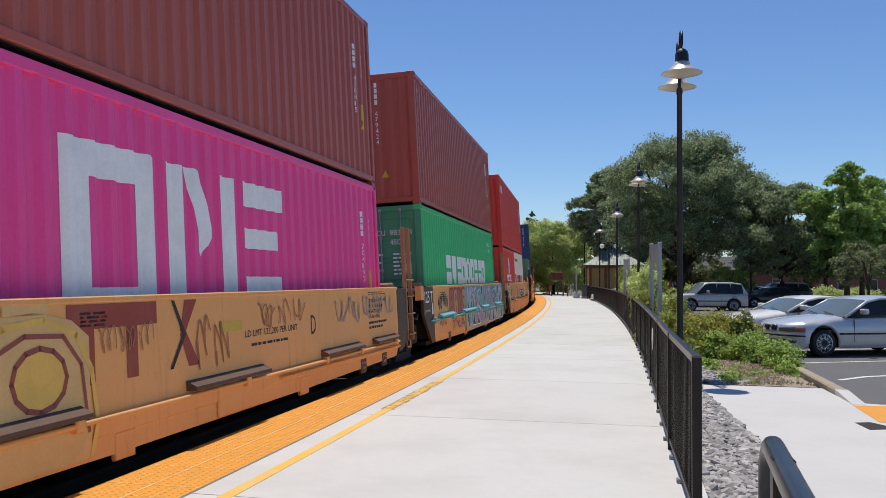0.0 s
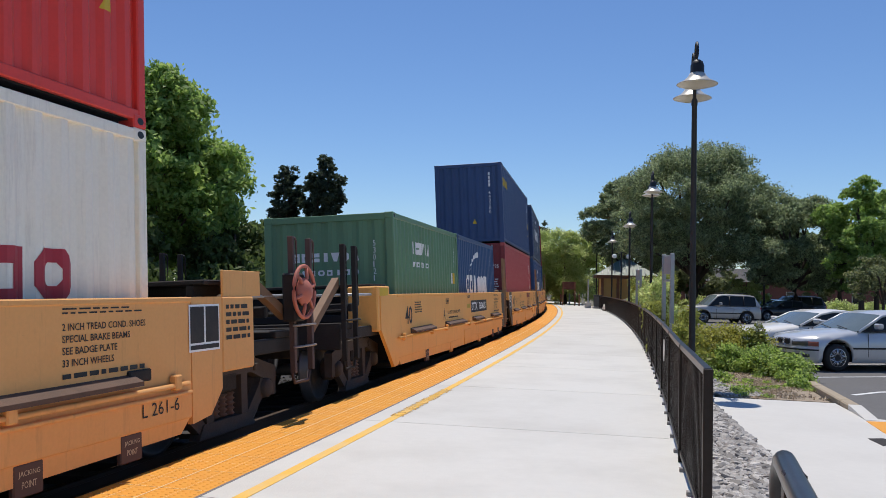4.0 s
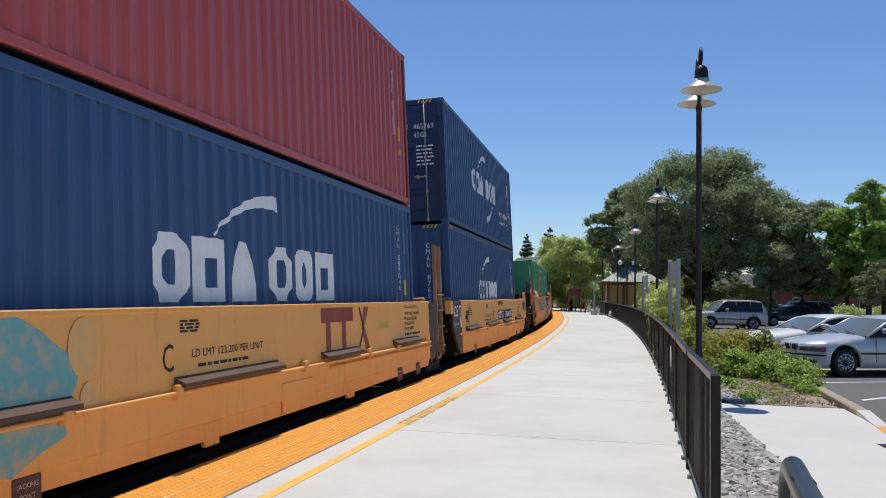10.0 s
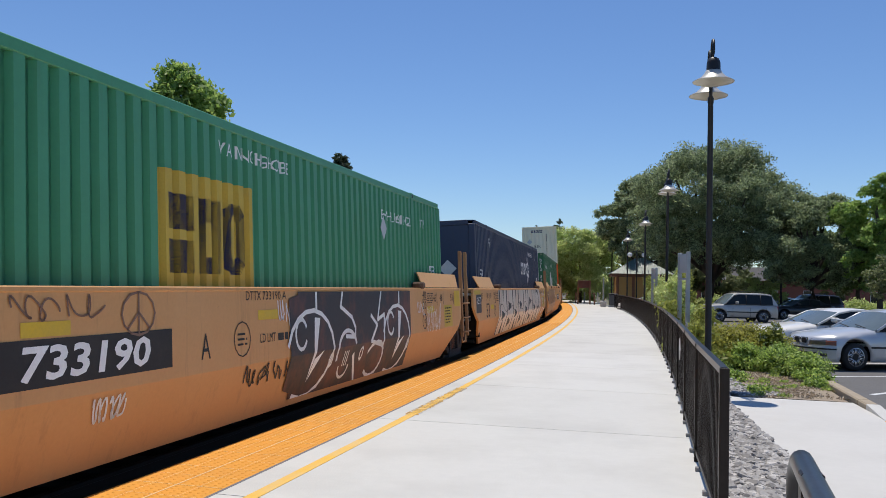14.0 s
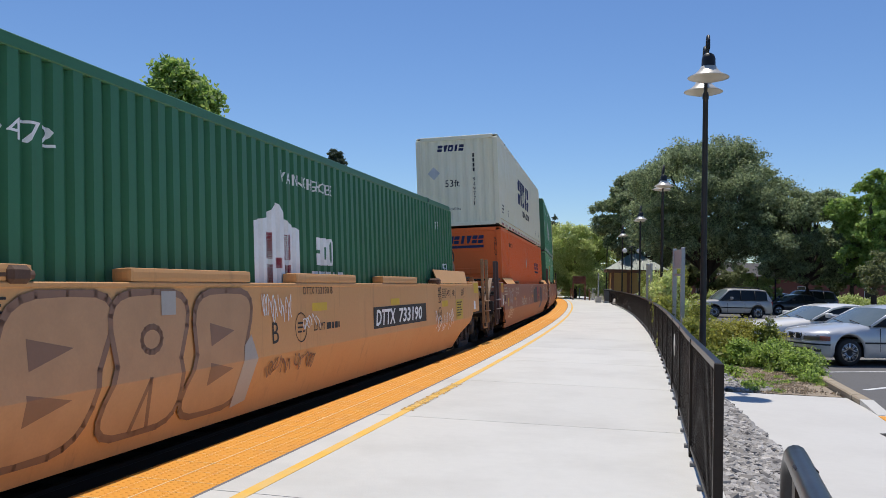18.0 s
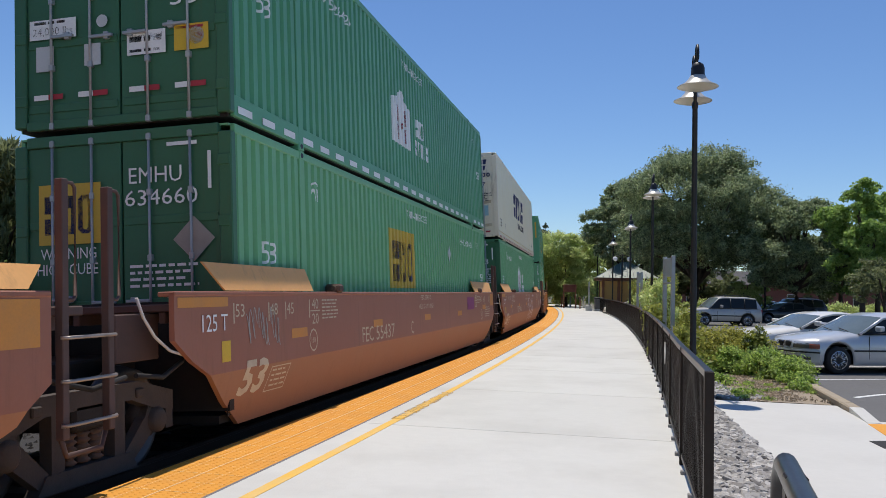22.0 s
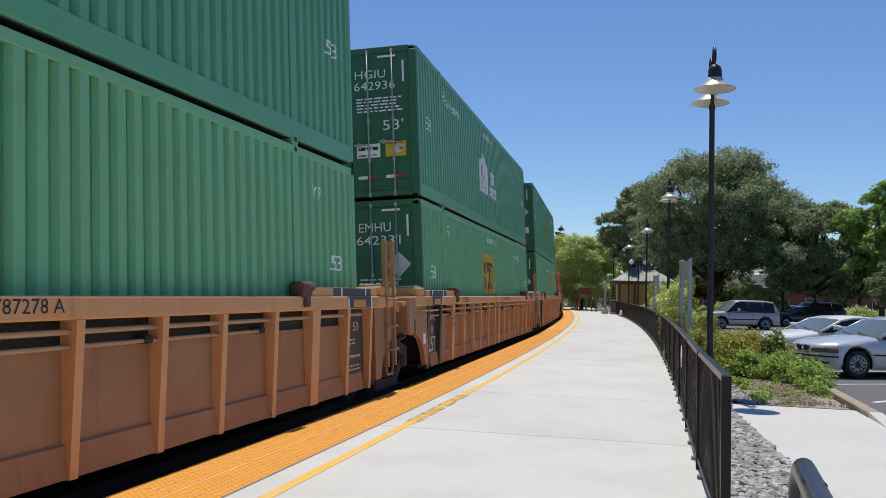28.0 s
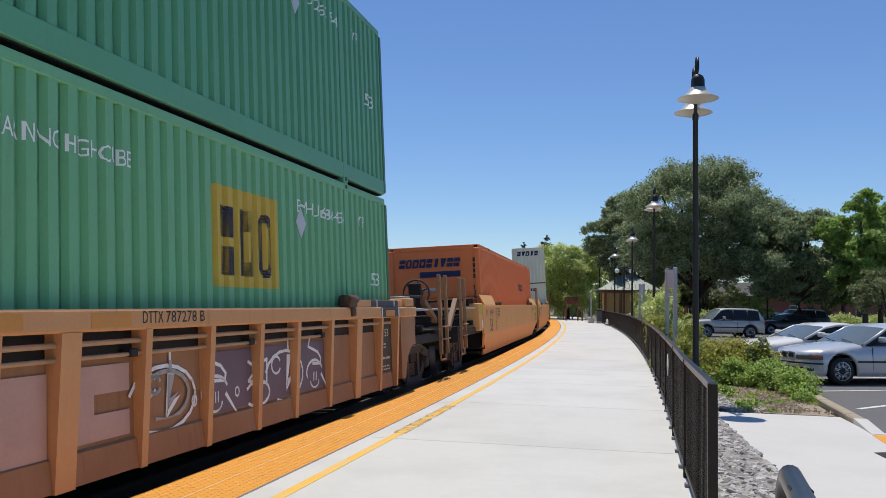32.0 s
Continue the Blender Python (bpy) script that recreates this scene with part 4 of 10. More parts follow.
def coupled_end(root, y, sgn, paint, half, couple, posts, wheel=None, tank=False, side_box=True, post_mat=None, high=1.5):
    """The outer end of a car: deck, beams, side ladder, brake wheel, own truck and a coupler. Places are distances from the unit's middle."""
    a = lambda v: sgn * v
    span = lambda u, v: tuple(sorted((a(u), a(v))))
    mat = CAR_PAINT[paint]
    pm = post_mat or LADDER_M
    soft = lambda name, x0, x1, u0, u1, z0, z1, m, r=0.012, label="": part(name, soft_box(bmesh.new(), x0, x1, *span(u0, u1), z0, z1, r), m, root, label)
    soft("draft_sill", -0.35, 0.35, y - 0.3, couple - 0.55, 0.55, 0.95, DIRTY, 0.03)
    soft("end_deck", -half + 0.1, half - 0.1, couple - 1.35, couple - 0.8, 1.02, 1.10, DIRTY)
    soft("end_beam", -half + 0.1, half - 0.1, couple - 0.8, couple - 0.72, 0.75, 1.12, DIRTY)
    soft("top_deck", -half + 0.12, half - 0.14, y + 0.05, y + 0.95, high + 0.12, high + 0.17, DIRTY, 0.01)
    for k in range(5):
        x = -half + 0.3 + k * (2 * half - 0.6) / 4
        soft("deck_rib", x - 0.04, x + 0.04, y + 0.06, y + 0.93, high - 0.02, high + 0.118, DIRTY, 0.008)
    for u, zz, w in ((y + 0.35, 1.35, 0.12), (y + 0.9, 1.2, 0.1), (couple - 1.5, 1.38, 0.07)):
        soft("cross_beam", -half + 0.15, half - 0.15, u, u + w, zz - 0.12, zz, DIRTY)
    for sx in (-1, 1):
        soft("side_sill", *sorted((sx * (half - 0.24), sx * (half - 0.12))), y - 0.2, couple - 0.75, 0.86, 1.02, DIRTY)
    for zz in (1.28, 1.5):
        bm = bmesh.new()
        tube(bm, ((-half + 0.1, a(couple - 0.95), zz), (half - 0.1, a(couple - 0.95), zz)), 0.02, 7)
        part("end_rail", bm, GALV if zz > 1.4 else DIRTY, root)
    bm = bmesh.new()
    tube(bm, ((half - 0.12, a(y + 0.3), 1.5), (half - 0.12, a(couple - 1.0), 1.5)), 0.022, 7)
    part("side_hand_rail", bm, GALV, root)
    bm = bmesh.new()
    prism(bm, [(a(posts[1] + 1.0), 1.04), (a(posts[1] + 1.0), 1.16), (a(posts[1]), 1.74), (a(posts[1]), 1.61)] if sgn < 0 else [(a(posts[0] - 0.9), 1.62), (a(posts[0] - 0.9), 1.74), (a(posts[0]), 1.34), (a(posts[0]), 1.22)], half - 0.2, half - 0.1)
    part("brace", bm, BRACE_M, root)
    ys = sorted((a(posts[0]), a(posts[1])))
    ladder(root, half - 0.06, ys[0], ys[1], 0.6, 2.2, pm, (0.9, 1.15))
    ladder(root, -half + 0.02, ys[0], ys[1], 0.6, 2.2, pm, (0.9,))
    soft("coupler", -0.16, 0.16, couple - 0.55, couple + 0.02, 0.62, 0.9, RUST, 0.05)
    bm = bmesh.new()
    tube(bm, ((0.4, a(couple - 0.7), 0.85), (0.45, a(couple - 0.5), 0.55), (0.4, a(couple - 0.2), 0.42), (0.25, a(couple), 0.5)), 0.025, 7)
    part("air_hose", bm, RUBBER, root)
    bm = bmesh.new()
    tube(bm, ((half - 0.3, a(y + 0.1), 1.2), (half - 0.25, a(y + 0.6), 1.0), (half - 0.2, a(y + 1.1), 0.95), (half - 0.3, a(couple - 0.9), 1.05)), 0.018, 7)
    part("brake_pipe", bm, RUST, root)
    truck(root, a(couple - 2.1))
    if wheel:
        wm, wx, wy, wz = wheel
        brake_wheel(root, wx, a(wy), wz, wm, 1, 0.30, wm is RED_FADED)
    if tank:
        bm = bmesh.new()
        lathe(bm, [(0.0, -0.78), (0.14, -0.77), (0.21, -0.7), (0.23, -0.6), (0.23, 0.6), (0.21, 0.7), (0.14, 0.77), (0.0, 0.78)], 20, Matrix.Translation((0.6, a(y + 0.9), 2.06)) @ Matrix.Rotation(radians(90), 4, 'X'))
        part("air_reservoir", bm, TANK_M, root, "dusty brown air reservoir", True)
        for u in (y + 0.4, y + 1.35):
            soft("tank_bracket", 0.4, 0.8, u, u + 0.1, 1.62, 1.9, TANK_M)
        soft("tank_post", 0.7, 0.78, y + 1.7, y + 1.8, 1.3, 2.1, TANK_M)
    if side_box:
        box_mat = mat
        soft("end_box", half - 0.5, half - 0.01, side_box, side_box + 0.72, 0.92, 1.63, box_mat, 0.02)
        mark("yellow_panel", [rect(min(a(side_box + 0.1), a(side_box + 0.6)), 1.36, max(a(side_box + 0.1), a(side_box + 0.6)), 1.6)], "yellow", root, lambda u, v, r: (half - 0.01 + r, u, v))
        mark("card", [rect(min(a(side_box + 0.06), a(side_box + 0.26)), 0.98, max(a(side_box + 0.06), a(side_box + 0.26)), 1.18)], "white", root, lambda u, v, r: (half - 0.01 + r, u, v))


BRACE_M = paint_mat("grimy_brace", (0.22, 0.12, 0.06), 0.7, wear=(0.12, 0.07, 0.04), wear_amount=0.6, scale=4)
UMBER_PLATE = paint_mat("brown_plate", (0.30, 0.17, 0.10), 0.7)
TANK_M = paint_mat("bounce_dust_tank", (0.30, 0.2, 0.13), 0.7, wear=(0.14, 0.09, 0.06), wear_amount=0.6, grain=0.15, scale=3)


def writing_on(root, polys, ink, half, name="marking", label="", rise=0.004):
    return mark(name, polys, ink, root, lambda u, v, r: (half + r, u, v), None, None, rise, label)


def car_base(root, half, yl, mat):
    wide = half - (0.26 if half > 1.45 else 0.15)
    bm = bmesh.new()
    box(bm, -wide, wide, -yl, yl, 0.26, 0.34)
    part("well_floor", bm, DIRTY, root)
    if half > 1.45:
        # Added dark sheets stand in for the darkness inside the well.
        for sgn in (-1, 1):
            bm = bmesh.new()
            box(bm, *sorted((sgn * 1.300, sgn * 1.306)), -yl, yl, 0.34, 0.95)
            part("well_lining", bm, DIRTY, root)
    bm = bmesh.new()
    box(bm, -half + 0.1, half - 0.1, -yl - 0.08, -yl + 0.02, 0.4, 1.5)
    part("end_bulkhead", bm, DIRTY, root)
    bm = bmesh.new()
    box(bm, -half + 0.1, half - 0.1, yl - 0.02, yl + 0.08, 0.4, 1.5)
    part("end_bulkhead", bm, DIRTY, root)


def well_car_40(paint, label, letter="", logo=True, front=None, rear=None, number="", stock="125 T", graffiti=(), gaps=(10.27, 9.8), trim=None, emblem=0.94, ledges=((-5.6, -3.86), (-2.5, -0.4), (0.91, 2.29), (4.03, 5.57)), low=0.0, dip=False, panel_u=0.75):
    """A forty-foot well unit: side plates, charcoal ends, pipe, step ledges, jacking pads, ladder at its rear."""
    H = 1.40
    root = thing("well_car", label, "railcar", "well cars of the train")
    mat = CAR_PAINT[paint]
    f = 0.37 if not front else 0.0
    car_base(root, H, 6.35, mat)
    for x in (1, -1):
        bm = bmesh.new()
        x0, x1 = sorted((x * (H - 0.06), x * H))
        soft_box(bm, x0, x1, -6.47 + f, 6.47, 0.42, 1.49, 0.012)
        part("side_plate", bm, mat, root)
        bm = bmesh.new()
        x0, x1 = sorted((x * (H - 0.16), x * (H + 0.012)))
        soft_box(bm, x0, x1, -6.47 + f, 6.47, 1.45, 1.50, 0.01)
        part("top_chord", bm, mat, root)
        bm = bmesh.new()
        prism(bm, [(-6.47 + f, 0.44), (-6.3 + f, 0.30), (-2, 0.26), (2, 0.26), (6.3, 0.30), (6.47, 0.44)], *sorted((x * (H - 0.10), x * (H - 0.015))))
        part("lower_sill", bm, mat, root)
        bm = bmesh.new()
        prism(bm, [(-7.5 + f, 0.93), (-7.5 + f, 1.47), (-6.47 + f, 1.49), (-6.47 + f, 0.33), (-6.78 + f, 0.30)], *sorted((x * (H - 0.05), x * (H + 0.004))))
        part("end_plate", bm, CAR_PAINT["charcoal"] if not front else mat, root, "charcoal end plate" if not front else "")
        bm = bmesh.new()
        prism(bm, [(6.47, 0.36), (6.47, 1.49), (7.05, 1.45), (7.08, 0.8), (6.85, 0.42)] if not rear else [(6.47, 0.36), (6.47, 1.5), (7.02, 1.5), (7.02, 0.62), (6.8, 0.4)], *sorted((x * (H - 0.05), x * (H + 0.004))))
        part("end_plate", bm, CAR_PAINT["charcoal"] if not rear else mat, root, "charcoal end plate" if not rear else "")
    # pipe, ledges, pads
    bm = bmesh.new()
    tube(bm, ((H + 0.04, -6.55, 0.76 - low), *(((H + 0.04, 3.1, 0.76), (H + 0.04, 3.4, 0.55), (H + 0.04, 3.75, 0.55), (H + 0.04, 4.05, 0.78)) if dip else ()), (H + 0.04, 6.35, 0.74 - low)), 0.022, 7)
    part("side_pipe", bm, trim or mat, root)
    bm = bmesh.new()
    tube(bm, ((H + 0.03, 1.2, 0.68 - low), (H + 0.03, 6.4, 0.66 - low)), 0.018, 7)
    part("side_pipe", bm, trim or mat, root)
    for y0, y1 in ledges:
        bm = bmesh.new()
        prism(bm, [(H, 0.80 - low), (H, 0.89 - low), (H + 0.11, 0.835 - low), (H + 0.11, 0.80 - low)], y0, y1, 1)
        part("step_ledge", bm, trim or RUST, root, "brown non-slip step ledge" if not trim else "")
    for y in (-6.2, -3.95, -2.5, 0.3, 2.7, 4.2, 6.15):
        bm = bmesh.new()
        soft_box(bm, H, H + 0.07, y - 0.05, y + 0.05, 0.7 - low, 0.83 - low, 0.012)
        part("pipe_clamp", bm, trim or mat, root)
    bm = bmesh.new()
    soft_box(bm, H - 0.02, H + 0.012, -0.3, 0.62, 0.27, 0.62, 0.012)
    part("hatch_plate", bm, trim or mat, root)
    for y in (-4.28, -1.85, 2.0, 4.43, 5.57):
        bm = bmesh.new()
        soft_box(bm, H - 0.055, H - 0.008, y - 0.14, y + 0.14, 0.2, 0.42, 0.01)
        part("jacking_pad", bm, OXIDE_POST if y in (-4.28, 4.43, 5.57) else mat, root)
    # ends
    if front:
        coupled_end(root, 6.6, -1, paint, H, gaps[0], (gaps[0] - 0.75, gaps[0] - 1.26)[::-1], None, False, 6.9, DIRTY)
    else:
        joint_end(root, -6.47, -1, paint, H, "plain")
        bm = bmesh.new()
        prism(bm, [(-7.78 + f, 1.22), (-7.78 + f, 1.5), (-7.5 + f, 1.5), (-7.5 + f, 1.22)], H - 0.1, H + 0.02)
        part("end_bracket", bm, mat, root)
    if rear:
        coupled_end(root, 6.9, 1, paint, H, gaps[1], (gaps[1] - 1.02, gaps[1] - 0.50), (RED_FADED, H + 0.13, gaps[1] - 1.05, 1.54), False, False, OXIDE_POST)
        for x in (H - 0.03,):
            bm = bmesh.new()
            soft_box(bm, x - 0.015, x + 0.015, 7.1, 7.9, 1.5, 1.76, 0.005)
            part("upright_plate", bm, mat, root)
        bm = bmesh.new()
        soft_box(bm, H - 0.4, H + 0.006, 7.04, 7.7, 0.77, 1.5, 0.015)
        part("brake_box", bm, mat, root)
        writing_on(root, bars(7.1, 1.38, 0.5, 5, 0.04, 0.075, 4), "black", H + 0.006, "small_writing")
        writing_on(root, [rect(6.42, 1.0, 6.97, 1.43)], "white", H + 0.004, "stencil_border")
        mark("stencil_panel", [rect(6.44, 1.08, 6.68, 1.41), rect(6.71, 1.08, 6.95, 1.41), rect(6.44, 1.02, 6.95, 1.06)], "black", root, lambda a, b, r: (H + 0.008 + r, a, b))
        writing_on(root, shift(words("L 261-6", 0.11, 0.55), 5.7, 0.52), "black", H, "small_number")
        bm = bmesh.new()
        soft_box(bm, H - 0.01, H + 0.03, 5.5, 5.8, 0.82, 0.92, 0.01)
        part("door_latch", bm, DIRTY, root)
    else:
        joint_end(root, 6.47, 1, paint, H, "plain")
        ladder(root, H - 0.04, 7.12, 7.5, 0.50, 2.60, LADDER_M, (0.62, 1.0, 1.32, 1.62))
        truck(root, 7.82)
    # paint marks
    W = lambda polys, ink, name="marking", label="": writing_on(root, polys, ink, H, name, label)
    P = lambda polys, ink, name="marking", label="": writing_on(root, polys, ink, H + 0.006, name, label)
    if not front:
        P(shift(words(stock, 0.24, 0.82, 0.015), -7.38 + f, 1.15), "white", "load_class")
        P(shift(words("JACK HERE", 0.06, 0.42), -7.3 + f, 0.95) + [rect(-7.4 + f, 0.93, -7.385 + f, 1.07)], "white", "small_marking")
        P([rect(-6.68 + f, 0.9, -6.55 + f, 1.14)], "white", "card")
    W(shift(words("40", 0.32, 0.50, 0.012), -5.96 + f * 0.9, 0.96), "black", "size_number")
    W(bars(-5.25, 1.33, 0.62, 5, 0.02, 0.045, 3), "black", "small_writing")
    if letter:
        right = emblem < 0
        near = -2.68 if panel_u > 0 else -1.1
        W(shift(words(letter, 0.24, 0.17), 2.27 if right else near, 0.93 if right else 0.94), "black", "unit_letter")
        W(shift(words("LD LMT 123,200 PER UNIT", 0.085, 1.45), 0.36 if right else near + 0.48 - 2.2 * (near > -2), 1.0 if right else 1.03) + bars(0.5 if right else near + 0.58 - 2.2 * (near > -2), 0.91 if right else 0.95, 1.2, 1, 0.03), "black", "load_limit")
    if logo:
        v0, h = 0.83, 0.61
        u = emblem
        t = [rect(u, v0 + 0.42, u + 1.2, v0 + h), rect(u + 0.16, v0, u + 0.32, v0 + 0.42), rect(u + 0.74, v0, u + 0.9, v0 + 0.42)]
        x = u + 1.28
        t += [[(x + 0.62, v0 + h), (x + 0.40, v0 + h), (x + 0.30, v0 + 0.34), (x + 0.36, v0 + 0.27)], [(x + 0.64, v0), (x + 0.44, v0), (x + 0.30, v0 + 0.3), (x + 0.38, v0 + 0.36)]]
        W(t, "logo", "emblem", "faded red painted emblem")
        mark("emblem_edge", [[(x + 0.16, v0 + h), (x + 0.21, v0 + h), (x + 0.40, v0 + 0.3), (x + 0.16, v0), (x + 0.11, v0), (x + 0.34, v0 + 0.3)]], "black", root, lambda a, b, r: (H + r, a, b), None, None, 0.007)
        W([rect(emblem + 2.34, 1.1, emblem + 2.84, 1.2)], "gold", "patch")
    for i, line_ in enumerate(("2 INCH TREAD COND. SHOES", "SPECIAL BRAKE BEAMS", "SEE BADGE PLATE", "33 INCH WHEELS")):
        W(shift(words(line_, 0.052, 0.042 * len(line_), 0.01), 4.75, 1.27 - i * 0.085), "black", "stencil_line")
    W(bars(4.75, 1.42, 1.0, 2, 0.012, 0.03, 8) + bars(4.75, 0.93, 1.0, 2, 0.035, 0.075, 9), "black", "small_writing")
    for y in (-4.28, 4.43, 5.57):
        mark("pad_words", shift(words("JACKING", 0.045, 0.2), y - 0.1, 0.33) + shift(words("POINT", 0.045, 0.14), y - 0.07, 0.26), "cream", root, lambda a, b, r: (H - 0.008 + r, a, b))
    W(bars(-2.4, 1.36, 0.34, 4, 0.02, 0.03, 5), "black", "small_writing")
    if number:
        p, k = panel_u, (3.2 - panel_u) / 2.45
        W([rect(p, 0.9 + 0.1 * (p > 0), p + 2.55 * k if p > 0 else 3.15, 1.18 + 0.12 * (p > 0))], BLACK_INK, "number_panel")
        v = 0.94 + 0.11 * (p > 0)
        mark("car_number", slant(shift(words(number, 0.20, 1.12 * k, 0.025), p + 1.2 * k, v) + shift(words("DTTX", 0.2, 0.86 * k, 0.025), p + 0.08, v), 0.2, v), "white", root, lambda a, b, r: (H + r, a, b), None, None, 0.008)
        W(shift(words(number, 0.075, 0.42), 0.2, 1.36), "black", "small_number")
        W([rect(0.2, 1.12, 0.62, 1.22)], "gold", "patch")
    for i, (polys, ink, name) in enumerate(graffiti):
        writing_on(root, polys, ink, H, name, "spray-painted graffiti", 0.006 + 0.0012 * i)
    return root


def sloped(H):
    """The folded side of a fifty-three-foot well: upright above, turned in below."""
    def at(u, v, r):
        if v >= 0.80:
            return (H + r, u, v)
        k = (0.80 - v) / 0.58
        return (H - 0.2 * k + r, u, v)
    return at


def halves(polys, h):
    """Polygons cut along a level line, so that paint follows the crease."""
    out = []
    for p in polys:
        vs = [y for x, y in p]
        if min(vs) >= h - 1e-6 or max(vs) <= h + 1e-6:
            out.append(p)
            continue
        for sign in (1, -1):
            q = []
            for (x0, y0), (x1, y1) in zip(p, list(p[1:]) + [p[0]]):
                if sign * (y0 - h) >= 0:
                    q.append((x0, y0))
                if (y0 - h) * (y1 - h) < 0:
                    t = (h - y0) / (y1 - y0)
                    q.append((x0 + (x1 - x0) * t, h))
            if len(q) > 2:
                out.append(q)
    return out


def well_car_53(paint, label, letter="", front=None, rear=None, prefix="", number="", panel=True, graffiti=(), gaps=(11.9, 11.9), ink="black", wheel=None, tank=False, back=8.95, panel_u=-5.1, pads=(), mid=0.0):
    """A fifty-three-foot well unit: tall plates turned in at the foot, tapered ends, hinged flaps."""
    H = 1.47
    root = thing("well_car", label, "railcar", "well cars of the train")
    mat = CAR_PAINT[paint]
    car_base(root, H, 8.3, mat)
    at = sloped(H)
    f, e = (-9.05 if front else -9.57), (9.33 if rear else back)
    end_shift = back - 8.95
    lead = 0.4 if front and paint == "oxide" else 0.0
    if lead:
        f = -9.24
    upper = ((1.56, f, e), (1.15, f, e), (0.95, f + 0.3 if not front else f, e), (0.80, -8.95 if not (front and paint == "oxide") else f, e - 0.22))
    lower = ((0.80, -8.95 if not lead else f, e - 0.22), (0.70, -8.8, e - 0.28), (0.50, -8.5, 8.3 + end_shift * 0.6), (0.22, -8.0, 7.8 + end_shift * 0.6))
    for x, side_rows, name, paint_it in ((1, upper, "side_plate", mat), (1, lower, "turned_in_plate", BOUNCE_DUST[paint]), (-1, upper, "side_plate", mat), (-1, lower, "turned_in_plate", BOUNCE_DUST[paint])):
        bm = bmesh.new()
        rows = []
        for z, y0, y1 in side_rows:
            p = at(0, z, 0)
            rows.append([bm.verts.new((x * p[0], y0, z)), bm.verts.new((x * p[0], y1, z)), bm.verts.new((x * (p[0] - 0.05), y1, z)), bm.verts.new((x * (p[0] - 0.05), y0, z))])
        for a, b in zip(rows, rows[1:]):
            for k in range(4):
                bm.faces.new((a[k], a[(k + 1) % 4], b[(k + 1) % 4], b[k]))
        bm.faces.new(rows[0])
        bm.faces.new(rows[-1][::-1])
        bmesh.ops.recalc_face_normals(bm, faces=bm.faces[:])
        part(name, bm, paint_it, root)
    for x in (1, -1):
        bm = bmesh.new()
        soft_box(bm, *sorted((x * (H - 0.16), x * (H + 0.01))), f, e, 1.53, 1.575, 0.01)
        part("top_chord", bm, mat, root)
        for y0, y1 in ((-8.85 + lead * 0.65, -6.25 + lead * 0.85), (6.05 + end_shift, 9.0 + end_shift)):
            bm = bmesh.new()
            lo0, lo1 = (y0 + 0.0, y1 - 0.25) if y0 > 0 else (y0 + 0.25, y1)
            q = [(x * (H - 0.01), lo0, 1.585), (x * (H - 0.01), lo1, 1.585), (x * (H - 0.12), y1, 1.86 if not lead else 1.76), (x * (H - 0.12), y0, 1.86 if not lead else 1.76)]
            outer = [bm.verts.new(p) for p in q]
            inner = [bm.verts.new((p[0] - x * 0.02, p[1], p[2])) for p in q]
            bm.faces.new(outer)
            bm.faces.new(inner[::-1])
            for k in range(4):
                bm.faces.new((outer[k], inner[k], inner[(k + 1) % 4], outer[(k + 1) % 4]))
            bmesh.ops.recalc_face_normals(bm, faces=bm.faces[:])
            part("hinged_flap", bm, mat if paint != "oxide" else CAR_PAINT["tan"], root, "tan hinged flap" if paint == "oxide" else "")
    for y in (-5.35, 5.9):
        bm = bmesh.new()
        soft_box(bm, H - 0.16, H + 0.05, y - 0.1, y + 0.1, 1.56, 1.68, 0.03)
        tube(bm, ((H - 0.02, y - 0.16, 1.62), (H - 0.02, y + 0.16, 1.62)), 0.035, 8)
        part("container_guide", bm, RUST, root)
    if front:
        coupled_end(root, 8.9, -1, paint, H, gaps[0], (gaps[0] - 1.42, gaps[0] - 0.85), wheel, tank, 8.96 if paint != "oxide" else 9.245, None if paint != "oxide" else OXIDE_POST, 1.58)
    else:
        joint_end(root, -8.7, -1, paint, H, "plain")
    if rear:
        coupled_end(root, 8.75, 1, paint, H, gaps[1], (gaps[1] - 1.13, gaps[1] - 0.57), wheel, tank, 9.36, None if paint != "oxide" else OXIDE_POST, 1.58)
    else:
        joint_end(root, 8.6 + end_shift, 1, paint, H, "plain")
        ladder(root, H - 0.04, 9.08 + end_shift, 9.58 + end_shift, 0.55, 2.36, LADDER_M if paint != "oxide" else OXIDE_POST, (0.65, 0.95, 1.25))
        truck(root, 9.85 + end_shift)
    for y0, y1 in pads:
        bm = bmesh.new()
        soft_box(bm, H - 0.17, H + 0.01, y0, y1, 1.576, 1.69, 0.035, None, 2)
        part("guard_pad", bm, mat, root)
    M = lambda polys, k, name="marking", label="", rise=0.004: mark(name, halves(polys, 0.80), k, root, at, None, None, rise, label)
    pale = ink
    for u, s in ((-8.47, "53"), (-7.64, "48"), (-7.18, "45")):
        M(shift(words(s, 0.13, 0.2), u + lead + 0.05, 1.32) + [rect(u + lead, 1.26, u + lead + 0.025, 1.46)], pale, "length_mark")
    M([[(x + lead, y) for x, y in p] for p in shift(words("40", 0.13, 0.22), -6.35, 1.36) + shift(words("20", 0.13, 0.22), -6.35, 1.18) + [rect(-6.4, 1.335, -6.08, 1.348), rect(-6.45, 1.26, -6.42, 1.48)]], pale, "length_mark")
    M(bars(-6.0 + lead, 1.46, 0.6, 6, 0.018, 0.045, 4), pale, "small_writing")
